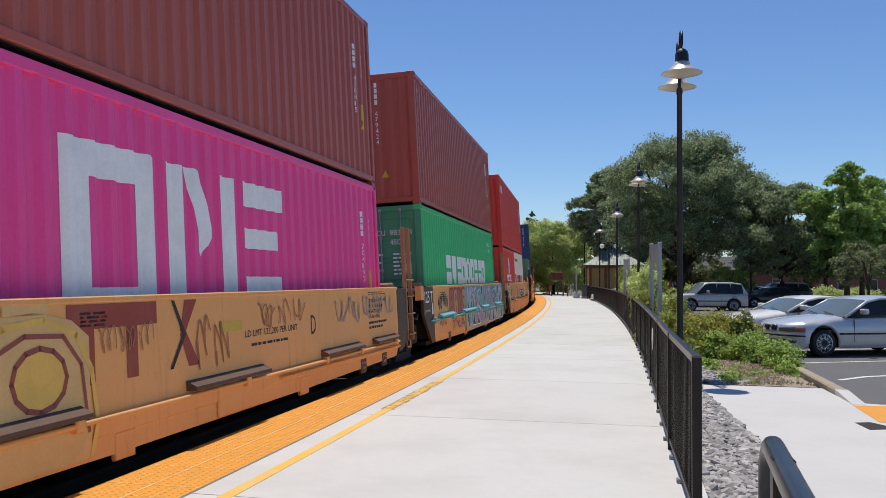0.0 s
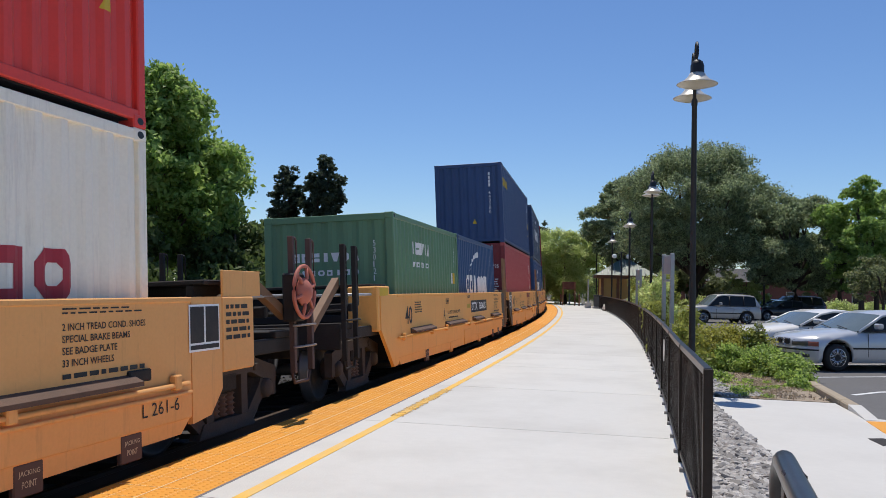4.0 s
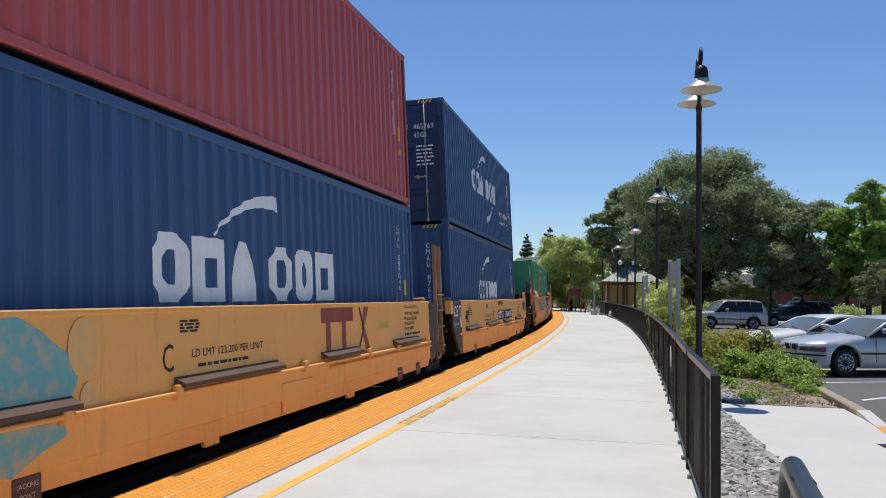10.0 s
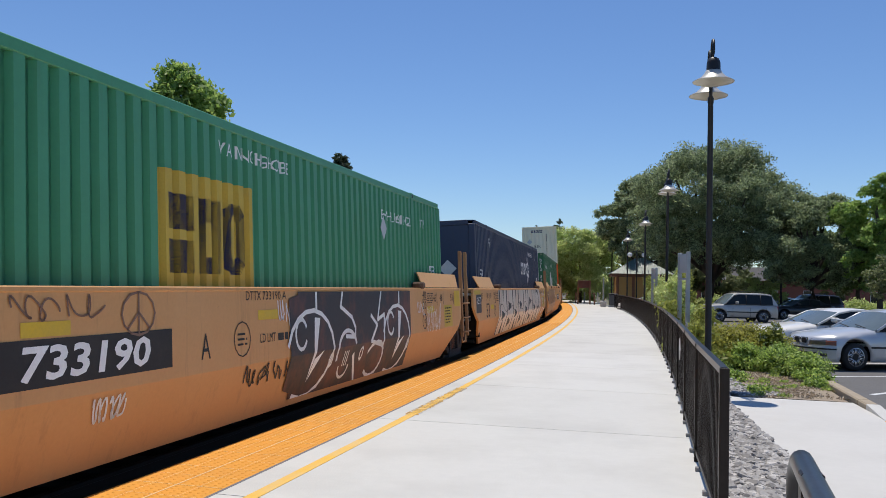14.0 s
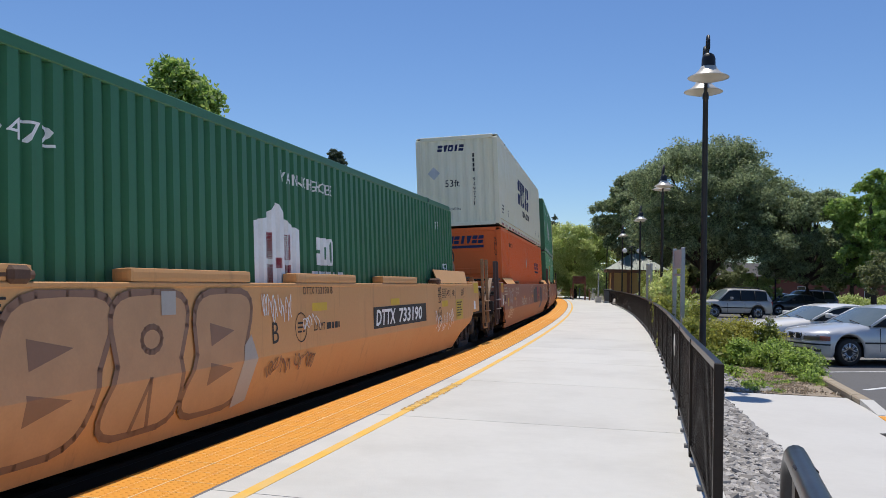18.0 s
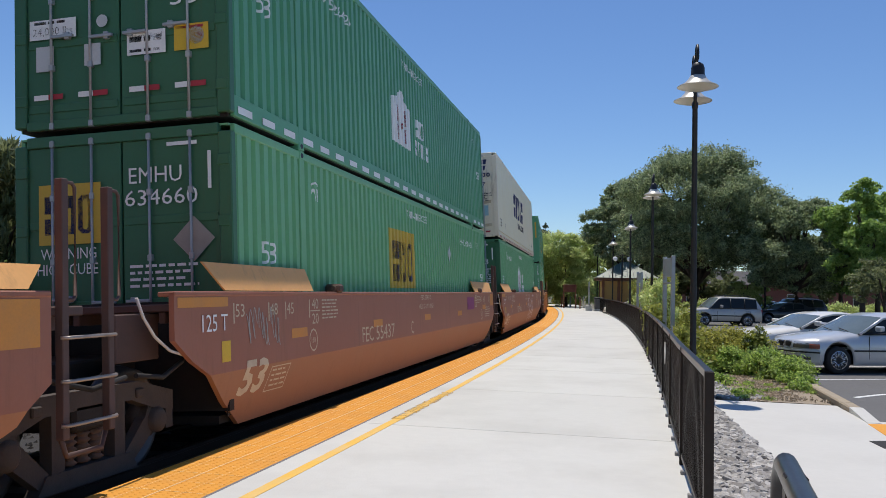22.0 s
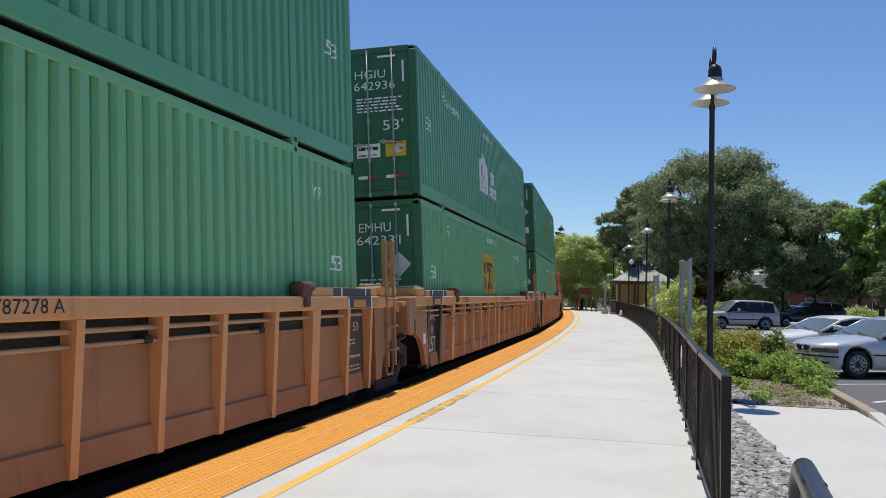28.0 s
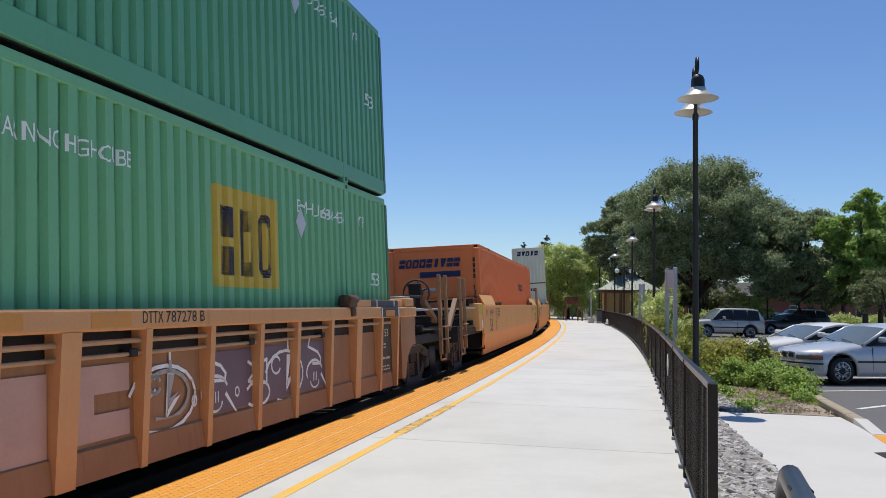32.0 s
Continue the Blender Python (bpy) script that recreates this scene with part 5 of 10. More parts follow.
    for u, s in ((8.27 + end_shift, "53"), (7.41 + end_shift, "48"), (6.93 + end_shift, "45")):
        M(shift(words(s, 0.13, 0.2), u - 0.26, 1.32) + [rect(u, 1.26, u + 0.022, 1.48)], pale, "length_mark")
    M(shift(words("40", 0.14, 0.24), 5.92 + end_shift, 1.38) + shift(words("20", 0.14, 0.24), 5.92 + end_shift, 1.2) + [rect(5.88 + end_shift, 1.355, 6.2 + end_shift, 1.368)], pale, "length_mark")
    M(bars(6.25 + end_shift, 1.46, 0.4, 5, 0.016, 0.04, 6), pale, "small_writing")
    if paint == "oxide":
        M(bars(7.4 + end_shift, 1.16, 0.8, 5, 0.022, 0.06, 9), pale, "small_writing")
        M(slant(shift(words("53", 0.36, 0.58, 0.03), -8.28 + lead, 0.52), 0.2, 0.52), "cream", "size_number")
        M([[(a + lead, b) for a, b in p] for p in ribbon([(-7.6, 0.50), (-7.08, 0.50), (-7.02, 0.76), (-7.54, 0.76), (-7.6, 0.50)], 0.012) + bars(-7.5, 0.71, 0.4, 4, 0.02, 0.055, 3)], "cream", "boxed_note")
        M([rect(-8.72 + lead, 0.90, -8.54 + lead, 1.10)], "yellow", "sticker")
    else:
        M([rect(7.47, 0.82, 8.14, 1.24)], GOLD_INK, "sticker")
        M(bars(7.55, 1.17, 0.5, 6, 0.022, 0.055, 9), "black", "small_writing", "", 0.008)
        M(shift(words("53", 0.36, 0.52), -7.75, 0.84), "black", "size_number")
    if lead:
        box_at = lambda u, v, q: (H - 0.01 + q, u, v)
        mark("orange_panel", [rect(-9.84, 1.33, -9.35, 1.54)], "orange", root, box_at, None, None, 0.008)
        mark("pale_plate", [rect(-9.61, 1.13, -9.28, 1.26)], "cream", root, box_at)
        mark("pale_plate", [rect(-9.9, 0.98, -9.65, 1.08)], UMBER_PLATE, root, box_at)
        M(bars(-9.18, 1.43, 0.75, 3, 0.04, 0.09, 4), pale, "small_writing")
        M(bars(-9.2, 0.99, 0.52, 1, 0.045), pale, "small_writing")
        M([rect(-9.17, 1.08, -8.93, 1.24)], "black", "latch_plate", "black latch plate")
        M([rect(-8.31, 0.95, -8.11, 1.14)], "yellow", "sticker")
    if not front:
        M([rect(-9.52, 1.43, -8.58, 1.52)], "orange" if paint == "oxide" else "gold", "strip")
        if paint != "oxide":
            M([rect(-9.22, 0.99, -8.5, 1.42)], COAL_INK, "plate")
        M(shift(words("125 T", 0.16, 0.5), -9.1, 1.2), "white", "load_class", "", 0.008)
    if not rear:
        M([rect(8.36 + end_shift, 1.2, 8.84 + end_shift, 1.52)], "yellow" if paint != "oxide" else "orange", "yellow_panel")
    for u in ((-6.56, -3.4, -0.14, 3.17, 6.2) if lead else (-7.0, -3.79, -0.44, 2.78, 6.2)):
        M([(rect(u, 1.235, u + 0.48, 1.335) if panel and number else rect(u, 1.04, u + 0.48, 1.15)) if u != 6.2 else rect(u, 1.12, u + 0.5, 1.24)], "orange" if paint == "oxide" else "yellow", "reflector")
    for u in (-6.32 + lead, 6.03):
        M(shift(words("110", 0.07, 0.13), u - 0.065, 0.95) + ribbon([(u + 0.13 * math.cos(a * 0.5236), 0.985 + 0.13 * math.sin(a * 0.5236)) for a in range(13)], 0.02), pale, "small_number")
    if panel and number:
        M([rect(panel_u, 0.90, panel_u + 3.06, 1.22)], BLACK_INK, "number_panel")
        M(slant(shift(words(number, 0.24, 1.44, 0.025), panel_u + 1.28, 0.94) + shift(words("DTTX", 0.24, 0.98, 0.025), panel_u + 0.1, 0.94), 0.2, 0.94), "white", "car_number", "", 0.008)
        M(shift(words("DTTX", 0.09, 0.33), -0.7, 1.44) + shift(words(number + " " + letter, 0.09, 0.58), -0.33, 1.44), "black", "small_number")
        M(shift(words("LD LMT", 0.09, 0.36), -0.4, 1.0) + bars(0.02, 1.0, 0.45, 1, 0.08), "black", "load_limit")
        M(ribbon([(-0.79 + 0.17 * math.cos(a * 0.5236), 1.06 + 0.17 * math.sin(a * 0.5236)) for a in range(13)], 0.012) + bars(-0.89, 1.1, 0.2, 3, 0.02, 0.05, 2), "black", "round_stamp")
    elif number:
        M(shift(words(number, 0.22, 1.05), -3.66 + lead * 0.9, 0.84) + shift(words("FEC", 0.22, 0.55), -4.36 + lead * 0.9, 0.84), pale, "car_number")
        M(shift(words(number + " " + letter, 0.09, 0.5), -0.08 + lead * 0.3 + mid, 1.43) + shift(words("FEC", 0.09, 0.28), -0.43 + lead * 0.3 + mid, 1.43), pale, "small_number")
        M(shift(words("WELL LD LMT 118,900" if not mid else "WELL LD LMT 118,800", 0.1, 1.2), -0.6 + lead * 0.27 + mid, 1.25), pale, "load_limit")
        if not mid:
            M([[(x - lead * 2.77, y) for x, y in p] for p in ribbon([(0.45, 0.9), (0.71, 0.9), (0.71, 1.17), (0.45, 1.17), (0.45, 0.9)], 0.014) + shift(words("PLATE", 0.05, 0.2), 0.48, 1.07) + shift(words("H", 0.09, 0.08), 0.54, 0.94)], pale, "plate_mark")
    if letter:
        M(shift(words(letter, 0.23, 0.16), -1.22 + mid if not panel else -1.57, 0.83 if not panel else 0.92), pale, "unit_letter")
    for i, (polys, k, name) in enumerate(graffiti):
        M(polys, k, name, "spray-painted graffiti", 0.006 + 0.0012 * i)
    return root


WEB_DUST = streak_mat("bounce_dust_web", warm((0.275, 0.15, 0.078)), rust=(0.12, 0.065, 0.035), amount=0.55, fade=(0.5, 0.32, 0.2), fade_amount=0.4, rough=0.75)


PIPE_M = paint_mat("bounce_dust_pipe", (0.50, 0.31, 0.17), 0.6, wear=(0.25, 0.15, 0.09), wear_amount=0.5, scale=4)


def well_car_ribbed(paint, label, letter="", front=None, rear=None, number="", stock="125T", graffiti=(), gaps=(11.92, 12.2), wheel=None):
    """A fifty-three-foot well unit with a deep top chord and upright ribs over set-back plates."""
    H = 1.47
    root = thing("well_car", label, "railcar", "well cars of the train")
    mat = CAR_PAINT[paint]
    car_base(root, H, 8.3, mat)
    for x in (1, -1):
        bm = bmesh.new()
        soft_box(bm, *sorted((x * (H - 0.2), x * H)), -9.3, 9.3, 1.38, 1.55, 0.018)
        part("top_chord", bm, mat, root)
        bm = bmesh.new()
        prism(bm, [(-8.05, 0.5), (8.05, 0.5), (8.35, 0.6), (8.45, 1.17), (-8.45, 1.17), (-8.35, 0.6)], *sorted((x * (H - 0.165), x * (H - 0.14))))
        part("web_plate", bm, WEB_DUST, root, "dusty brown web plate")
        # Dark sheet standing in for the shade of the slot under the chord.
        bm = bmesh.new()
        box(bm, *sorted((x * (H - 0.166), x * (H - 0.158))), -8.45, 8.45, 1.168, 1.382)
        part("slot_back", bm, DIRTY, root, "dark sheet for the shade in the slot under the chord")
        bm = bmesh.new()
        prism(bm, [(H - 0.13, 0.27), (H - 0.09, 0.27), (H - 0.11, 0.50), (H - 0.14, 0.52)] if x > 0 else [(-H + 0.13, 0.27), (-H + 0.09, 0.27), (-H + 0.11, 0.50), (-H + 0.14, 0.52)], -8.0, 8.0, 1)
        part("bottom_angle", bm, WEB_DUST, root)
        for y in (-8.32, -7.31, -6.14, -4.97, -3.9, -2.89, -1.75, -0.72, 0.0, 0.97, 2.03, 3.09, 4.08, 5.18, 6.25, 7.32, 8.2):
            wide = 0.11 if y in (-6.14, 0.0, 6.25) else 0.07 if y < -7 else 0.045
            bm = bmesh.new()
            prism(bm, [(H - 0.15, 0.26), (H - 0.075, 0.26), (H - 0.005, 1.38), (H - 0.15, 1.38)] if x > 0 else [(-H + 0.15, 0.26), (-H + 0.075, 0.26), (-H + 0.005, 1.38), (-H + 0.15, 1.38)], y - wide, y + wide, 1)
            part("rib", bm, mat if y > -7 else CAR_PAINT["charcoal"], root, "" if y > -7 else "charcoal rib")
        # arched end over the truck
        for s in (-1, 1):
            poly = [(s * 8.4, 1.38), (s * 9.3, 1.38), (s * 9.3, 0.89), (s * 9.15, 0.89), (s * 8.98, 0.84), (s * 8.82, 0.73), (s * 8.7, 0.58), (s * 8.62, 0.35), (s * 8.4, 0.35)]
            bm = bmesh.new()
            prism(bm, poly, *sorted((x * (H - 0.12), x * (H - 0.04))))
            part("end_arch", bm, WEB_DUST, root)
    bm = bmesh.new()
    tube(bm, ((H - 0.03, -8.9, 1.31), (H - 0.03, -8.2, 1.29), (H - 0.07, -7.9, 1.29), (H - 0.07, 7.9, 1.30)), 0.022, 7)
    part("side_pipe", bm, PIPE_M, root)
    bm = bmesh.new()
    tube(bm, ((H - 0.03, -8.75, 1.21), (H - 0.07, -8.2, 1.19), (H - 0.07, 5.0, 1.19)), 0.018, 7)
    part("side_pipe", bm, PIPE_M, root)
    for y in (-6.4, -4.2, -2.0, 0.8, 2.9, 4.9):
        bm = bmesh.new()
        soft_box(bm, H - 0.15, H - 0.035, y - 0.05, y + 0.05, 1.165, 1.235, 0.012)
        part("pipe_clamp", bm, DIRTY, root)
    for y in (-5.9, 5.9):
        bm = bmesh.new()
        soft_box(bm, H - 0.16, H + 0.05, y - 0.12, y + 0.12, 1.54, 1.72, 0.03)
        tube(bm, ((H + 0.0, y - 0.17, 1.66), (H + 0.0, y + 0.17, 1.66)), 0.06, 8)
        soft_box(bm, H - 0.02, H + 0.05, y - 0.06, y + 0.06, 1.42, 1.6, 0.02)
        part("container_guide", bm, RUST, root)
    for s in (-1, 1):
        bm = bmesh.new()
        soft_box(bm, H - 0.18, H - 0.02, *sorted((s * 5.98, s * 8.46)), 1.55, 1.66, 0.01)
        part("deck_edge", bm, mat, root)
        bm = bmesh.new()
        soft_box(bm, H - 0.42, H - 0.01, *sorted((s * 8.67, s * 9.17)), 1.551, 1.70, 0.02)
        part("deck_box", bm, mat, root)
        bm = bmesh.new()
        soft_box(bm, H - 0.38, H - 0.06, *sorted((s * 8.7, s * 9.12)), 1.70, 1.735, 0.008)
        part("box_lid", bm, GALV, root, "pale metal lid")
        for u, v, ink in ((8.2, 8.01, COAL_INK), (8.01, 7.97, "white"), (7.97, 7.11, COAL_INK), (7.11, 7.07, "white"), (7.07, 6.8, COAL_INK)):
            mark("stripe", [rect(*sorted((s * u, s * v))[:1], 1.555, max(s * u, s * v), 1.655)], ink, root, lambda a, b, q: (H - 0.02 + q, a, b))
        mark("chord_band", [rect(min(s * 8.16, s * 7.24), 1.39, max(s * 8.16, s * 7.24), 1.545)], COAL_INK, root, lambda a, b, q: (H + q, a, b))
        for u in (8.14, 7.25):
            mark("stripe", [rect(min(s * u, s * (u + 0.04)), 1.39, max(s * u, s * (u + 0.04)), 1.53)], "white", root, lambda a, b, q: (H + q, a, b), None, None, 0.008)
        for u, v in ((7.93, 7.46), (8.49, 8.23)):
            mark("reflector", [rect(min(s * u, s * v), 1.40, max(s * u, s * v), 1.50)], "orange", root, lambda a, b, q: (H + q, a, b), None, None, 0.008)
    if front:
        coupled_end(root, 9.3, -1, paint, H, gaps[0], (gaps[0] - 1.2, gaps[0] - 0.65), wheel, False, False, None, 1.6)
    else:
        joint_end(root, -9.2, -1, paint, H, "ribbed")
        bm = bmesh.new()
        soft_box(bm, H - 0.32, H - 0.012, -9.75, -9.301, 0.92, 1.55, 0.03)
        post = part("end_post", bm, WEB_DUST, root)
        bm = bmesh.new()
        prism(bm, [(-9.37 + 0.045 * math.cos(a * 0.5236), 1.05 + 0.13 * math.sin(a * 0.5236)) for a in range(12)], H - 0.013, H - 0.008)
        part("slot", bm, BLACK, post, "dark oval slot")
    if rear:
        coupled_end(root, 9.3, 1, paint, H, gaps[1], (gaps[1] - 1.2, gaps[1] - 0.65), None, False, False, None, 1.6)
    else:
        joint_end(root, 8.75, 1, paint, H, "ribbed")
        ladder(root, H - 0.04, 8.85, 9.2, 0.5, 2.4, LADDER_M, (0.75, 1.1, 1.5))
        truck(root, 9.85)
    for s, lo, hi in ((-1, 7.25, 8.39), (1, 7.40, 8.12)):
        bm = bmesh.new()
        box(bm, H - 0.14, H - 0.128, *sorted((s * lo, s * hi)), 0.40 if s < 0 else 0.5, 1.378)
        part("stencil_panel", bm, CAR_PAINT["charcoal"], root, "charcoal stencil panel")
    at = lambda u, v, r: (H - 0.127 + r, u, v)
    ch = lambda u, v, r: (H + r, u, v)
    mark("load_class", shift(words(stock, 0.28, 0.72), -8.12, 0.53), "cream", root, at)
    mark("length_mark", shift(words("48", 0.13, 0.19), -7.49, 1.06), "cream", root, at)
    mark("small_writing", bars(-8.05, 1.18, 0.52, 2, 0.035, 0.06, 5) + bars(-8.0, 0.46, 0.42, 2, 0.03, 0.05, 6), "cream", root, at)
    mark("round_stamp", ribbon([(-7.67 + 0.075 * math.cos(a * 0.5236), 0.93 + 0.075 * math.sin(a * 0.5236)) for a in range(13)], 0.014) + bars(-7.72, 0.95, 0.1, 2, 0.02, 0.04, 2), "pale", root, at)
    mark("card", [rect(-8.72, 0.72, -8.56, 0.9)], "white", root, lambda u, v, r: (H - 0.04 + r, u, v))
    mark("length_mark", shift(words("20", 0.11, 0.16), -6.22, 1.08) + shift(words("40", 0.11, 0.16), -6.22, 0.92), "black", root, lambda u, v, r: (H - 0.005 - 0.07 * (1.38 - v) / 1.12 + r, u, v), None, None, 0.005)
    mark("length_mark", shift(words("53", 0.12, 0.2, 0.01), 7.75, 1.08), "cream", root, at)
    mark("small_writing", bars(7.48, 0.72, 0.5, 1, 0.035, 0.07, 3) + bars(7.5, 0.6, 0.5, 2, 0.02, 0.05, 4) + bars(7.52, 0.95, 0.3, 2, 0.02, 0.05, 4), "cream", root, at)
    mark("small_number", shift(words(number + " " + letter, 0.1, 0.65), 1.2, 1.43) + shift(words("DTTX", 0.1, 0.3), 0.86, 1.43), "black", root, ch)
    for u in (-1.0, 0.2):
        mark("reflector", [rect(u, 1.41, u + 0.5, 1.52)], "orange", root, ch)
    mark("small_writing", bars(-5.2, 1.51, 0.7, 3, 0.02, 0.045, 7), "black", root, ch)
    for i, (polys, k, name) in enumerate(graffiti):
        mark(name, polys, k, root, lambda u, v, r: (H - 0.139 + r, u, v), None, None, 0.006 + 0.0012 * i, "spray-painted graffiti")
    return root

# ---- what the train carries ----
def swoosh(u, v, w, h, flip=1):
    """A curved brush stroke."""
    top, low = [], []
    for i in range(9):
        t = i / 8
        x = u + w * t
        y = v + h * (1 - (1 - t) ** 2.2) if flip > 0 else v + h * t ** 2.2
        k = 0.02 + 0.16 * t if flip > 0 else 0.18 * (1 - t) + 0.03
        top.append((x, y))
        low.append((x + 0.02, y - k))
    return [[a, b, d, c] for a, b, c, d in zip(low, low[1:], top, top[1:])]


def code(u, v, digits, h=0.1, extra="45G1"):
    """The number of a box in a column: bars for the owner's letters, then the digits."""
    out = column(OWNER[digits], h, u, v) if digits in OWNER else [rect(u - 0.03, v - i * h * 1.25, u + 0.03, v - i * h * 1.25 + h) for i in range(4)]
    return out + column(digits, h, u, v - 5 * h * 1.25)


def door_plate(u, v, digits, size="45G1", w=0.36):
    """Number, size code and weight lines as painted on a door."""
    out = owner_row(digits, 0.12, u - 0.46, v, 0.36)
    out += shift(words(digits, 0.12, 0.48), u, v) + shift(words(size, 0.12, 0.3), u, v - 0.2)
    out += bars(u + 0.05, v - 0.42, 0.4, 6, 0.035, 0.085, len(digits)) + bars(u - 0.42, v - 0.42, 0.25, 3, 0.035, 0.17, 5)
    return out


def caution(u, v):
    return [[(u, v), (u + 0.16, v), (u + 0.08, v + 0.17)]]


def diamond(u, v, r=0.16, k=1.0):
    return [[(u - r * k, v), (u, v - r), (u + r * k, v), (u, v + r)]]


def diamond_rings(u, v, r):
    """Two diamonds, one within the other, each of four bars with open corners."""
    out = []
    for q, t in ((r, 0.11), (r * 0.58, 0.09)):
        tips = [(q, 0.0), (0.0, q * 1.15), (-q, 0.0), (0.0, -q * 1.15)]
        for i in range(4):
            (ax, ay), (bx, by) = tips[i], tips[(i + 1) % 4]
            k = 0.09
            p0, p1 = (ax + (bx - ax) * k, ay + (by - ay) * k), (bx + (ax - bx) * k, by + (ay - by) * k)
            f = 1 - t / q * 1.2
            out.append([(u + p0[0], v + p0[1]), (u + p1[0], v + p1[1]), (u + p1[0] * f, v + p1[1] * f), (u + p0[0] * f, v + p0[1] * f)])
    return out


def house(u, v, w=1.25, h=1.1):
    return [[(u, v), (u + w, v), (u + w, v + h * 0.72), (u + w * 0.75, v + h * 0.78), (u + w * 0.5, v + h), (u + w * 0.25, v + h * 0.8), (u, v + h * 0.75)]]


def house_bars(u, v):
    return [rect(u + 0.3, v + 0.08, u + 0.46, v + 0.36), rect(u + 0.3, v + 0.42, u + 0.46, v + 0.72), rect(u + 0.54, v + 0.32, u + 0.72, v + 0.44), rect(u + 0.8, v + 0.08, u + 0.96, v + 0.36), rect(u + 0.8, v + 0.42, u + 0.96, v + 0.72)]


def hub_marks(u, v, digits, du=0.0, dv=0.0):
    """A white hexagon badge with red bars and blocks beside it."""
    return [("badge", "white", house(u, v), "white badge"), ("badge_mark", "red", house_bars(u, v), ""),
            ("name_blocks", "white", blocks(3, 0.6, 0.36, u + 1.8, v + 0.38, 0.14, 1) + blocks(5, 1.15, 0.3, u + 1.62, v + 0.0, 0.14), "white painted name blocks"),
            ("warning_text", "white", shift(words("WARNING HIGH CUBE", 0.14, 1.65), -0.85, 2.5 + dv), ""),
            ("box_number", "white", owner_row(digits, 0.16, -5.7 + du, 2.28 + dv, 0.72) + shift(words(digits, 0.16, 0.95), -4.8 + du, 2.28 + dv), "")] + common_53()


def emp_marks(u, v, digits, w=1.75, wz=2.52, pu=4.4):
    """A gold panel with navy blocks."""
    return [("gold_panel", "gold", [rect(u, v, u + w, v + 1.05)], "gold painted panel"),
            ("name_blocks", NAVY_INK, blocks(3, w * 0.86, 0.72, u + w * 0.08, v + 0.12, 0.16, 1), "navy painted name blocks"),
            ("warning_text", "white", shift(words("WARNING HIGH CUBE", 0.14, 1.65), -0.85, wz), ""),
            ("placard", "pale", diamond(pu, 2.15 if pu > 4 else 2.0, 0.2, 0.8), ""),
            ("box_number", "white", owner_row(digits, 0.16, 4.3, 2.28, 0.72) + shift(words(digits, 0.16, 0.95), 5.15, 2.28), "")] + common_53()


def common_53():
    return [("length_number", "white", shift(words("53", 0.26, 0.34), -7.3, 1.42) + shift(words("53", 0.2, 0.34), 7.2, 1.42), ""),
            ("stack_mark", "white", shift(words("WP", 0.17, 0.26), -5.75, 2.3) + shift(words("WP", 0.17, 0.26), 6.6, 2.3) + ribbon([(-5.78, 2.5), (-5.62, 2.55), (-5.46, 2.5)], 0.025), "")]


def dashes(z=0.15):
    return ("reflector_dashes", "white", [rect(-7.9 + i * 0.62, z - 0.04, -7.55 + i * 0.62, z + 0.04) for i in range(26) if abs(abs(-7.7 + i * 0.62) - 6.1) > 0.2], "white reflective dashes")


def hub_door(digits, gold=False):
    out = [("box_number", "white", owner_row(digits, 0.16, 0.1, 2.3, 0.6) + shift(words(digits, 0.16, 0.8), 0.08, 2.08), ""),
           ("small_writing", "white", bars(0.12, 1.9, 0.95, 5, 0.03, 0.06, 5), ""), ("length_number", "white", shift(words("53'", 0.2, 0.4), 0.62, 1.3), ""),
           ("sticker", "white", [rect(0.10, 0.80, 0.56, 1.06)], ""), ("sticker", "yellow", [rect(0.66, 0.80, 1.06, 1.08)], ""), ("sticker", "white", [rect(-1.1, 1.08, -0.52, 1.30)], ""),
           ("paper", "pale", [rect(-1.02, 0.72, -0.8, 1.0)], "weathered paper"), ("paper", SKY_INK, [rect(-0.42, 0.74, -0.22, 0.98)], "weathered paper"),
           ("sticker_text", "black", shift(words("Drivers Wanted", 0.05, 0.38), 0.14, 0.98) + bars(0.13, 0.94, 0.4, 1, 0.06) + bars(0.13, 0.83, 0.36, 1, 0.03) + shift(words("24,000 lbs", 0.1, 0.5), -1.06, 1.11) + bars(-1.04, 1.25, 0.44, 1, 0.03), ""),
           ("sticker_mark", "white", [bow(0.92, 0.95, 0.09, 0.1, 0, 330, 10)], ""), ("sticker_mark", "red", [rect(0.68, 1.03, 1.0, 1.06), rect(0.93, 0.92, 0.99, 0.98)], ""),
           ("round_badge", "pale", [bow(-0.2, 1.22, 0.07, 0.07, 0, 330, 11)], ""),
           ("reflector_dashes", "white", [rect(0.55, 2.68, 0.9, 2.72), rect(1.02, 2.2, 1.06, 2.6)], ""),
           ("red_dashes", "red", [rect(u + 0.18, 0.40, u + 0.36, 0.46) for u in (-1.05, -0.5, 0.12, 0.66)], ""),
           ("white_dashes", "white", [rect(u, 0.40, u + 0.18, 0.46) for u in (-1.05, -0.5, 0.12, 0.66)], "")]
    return out


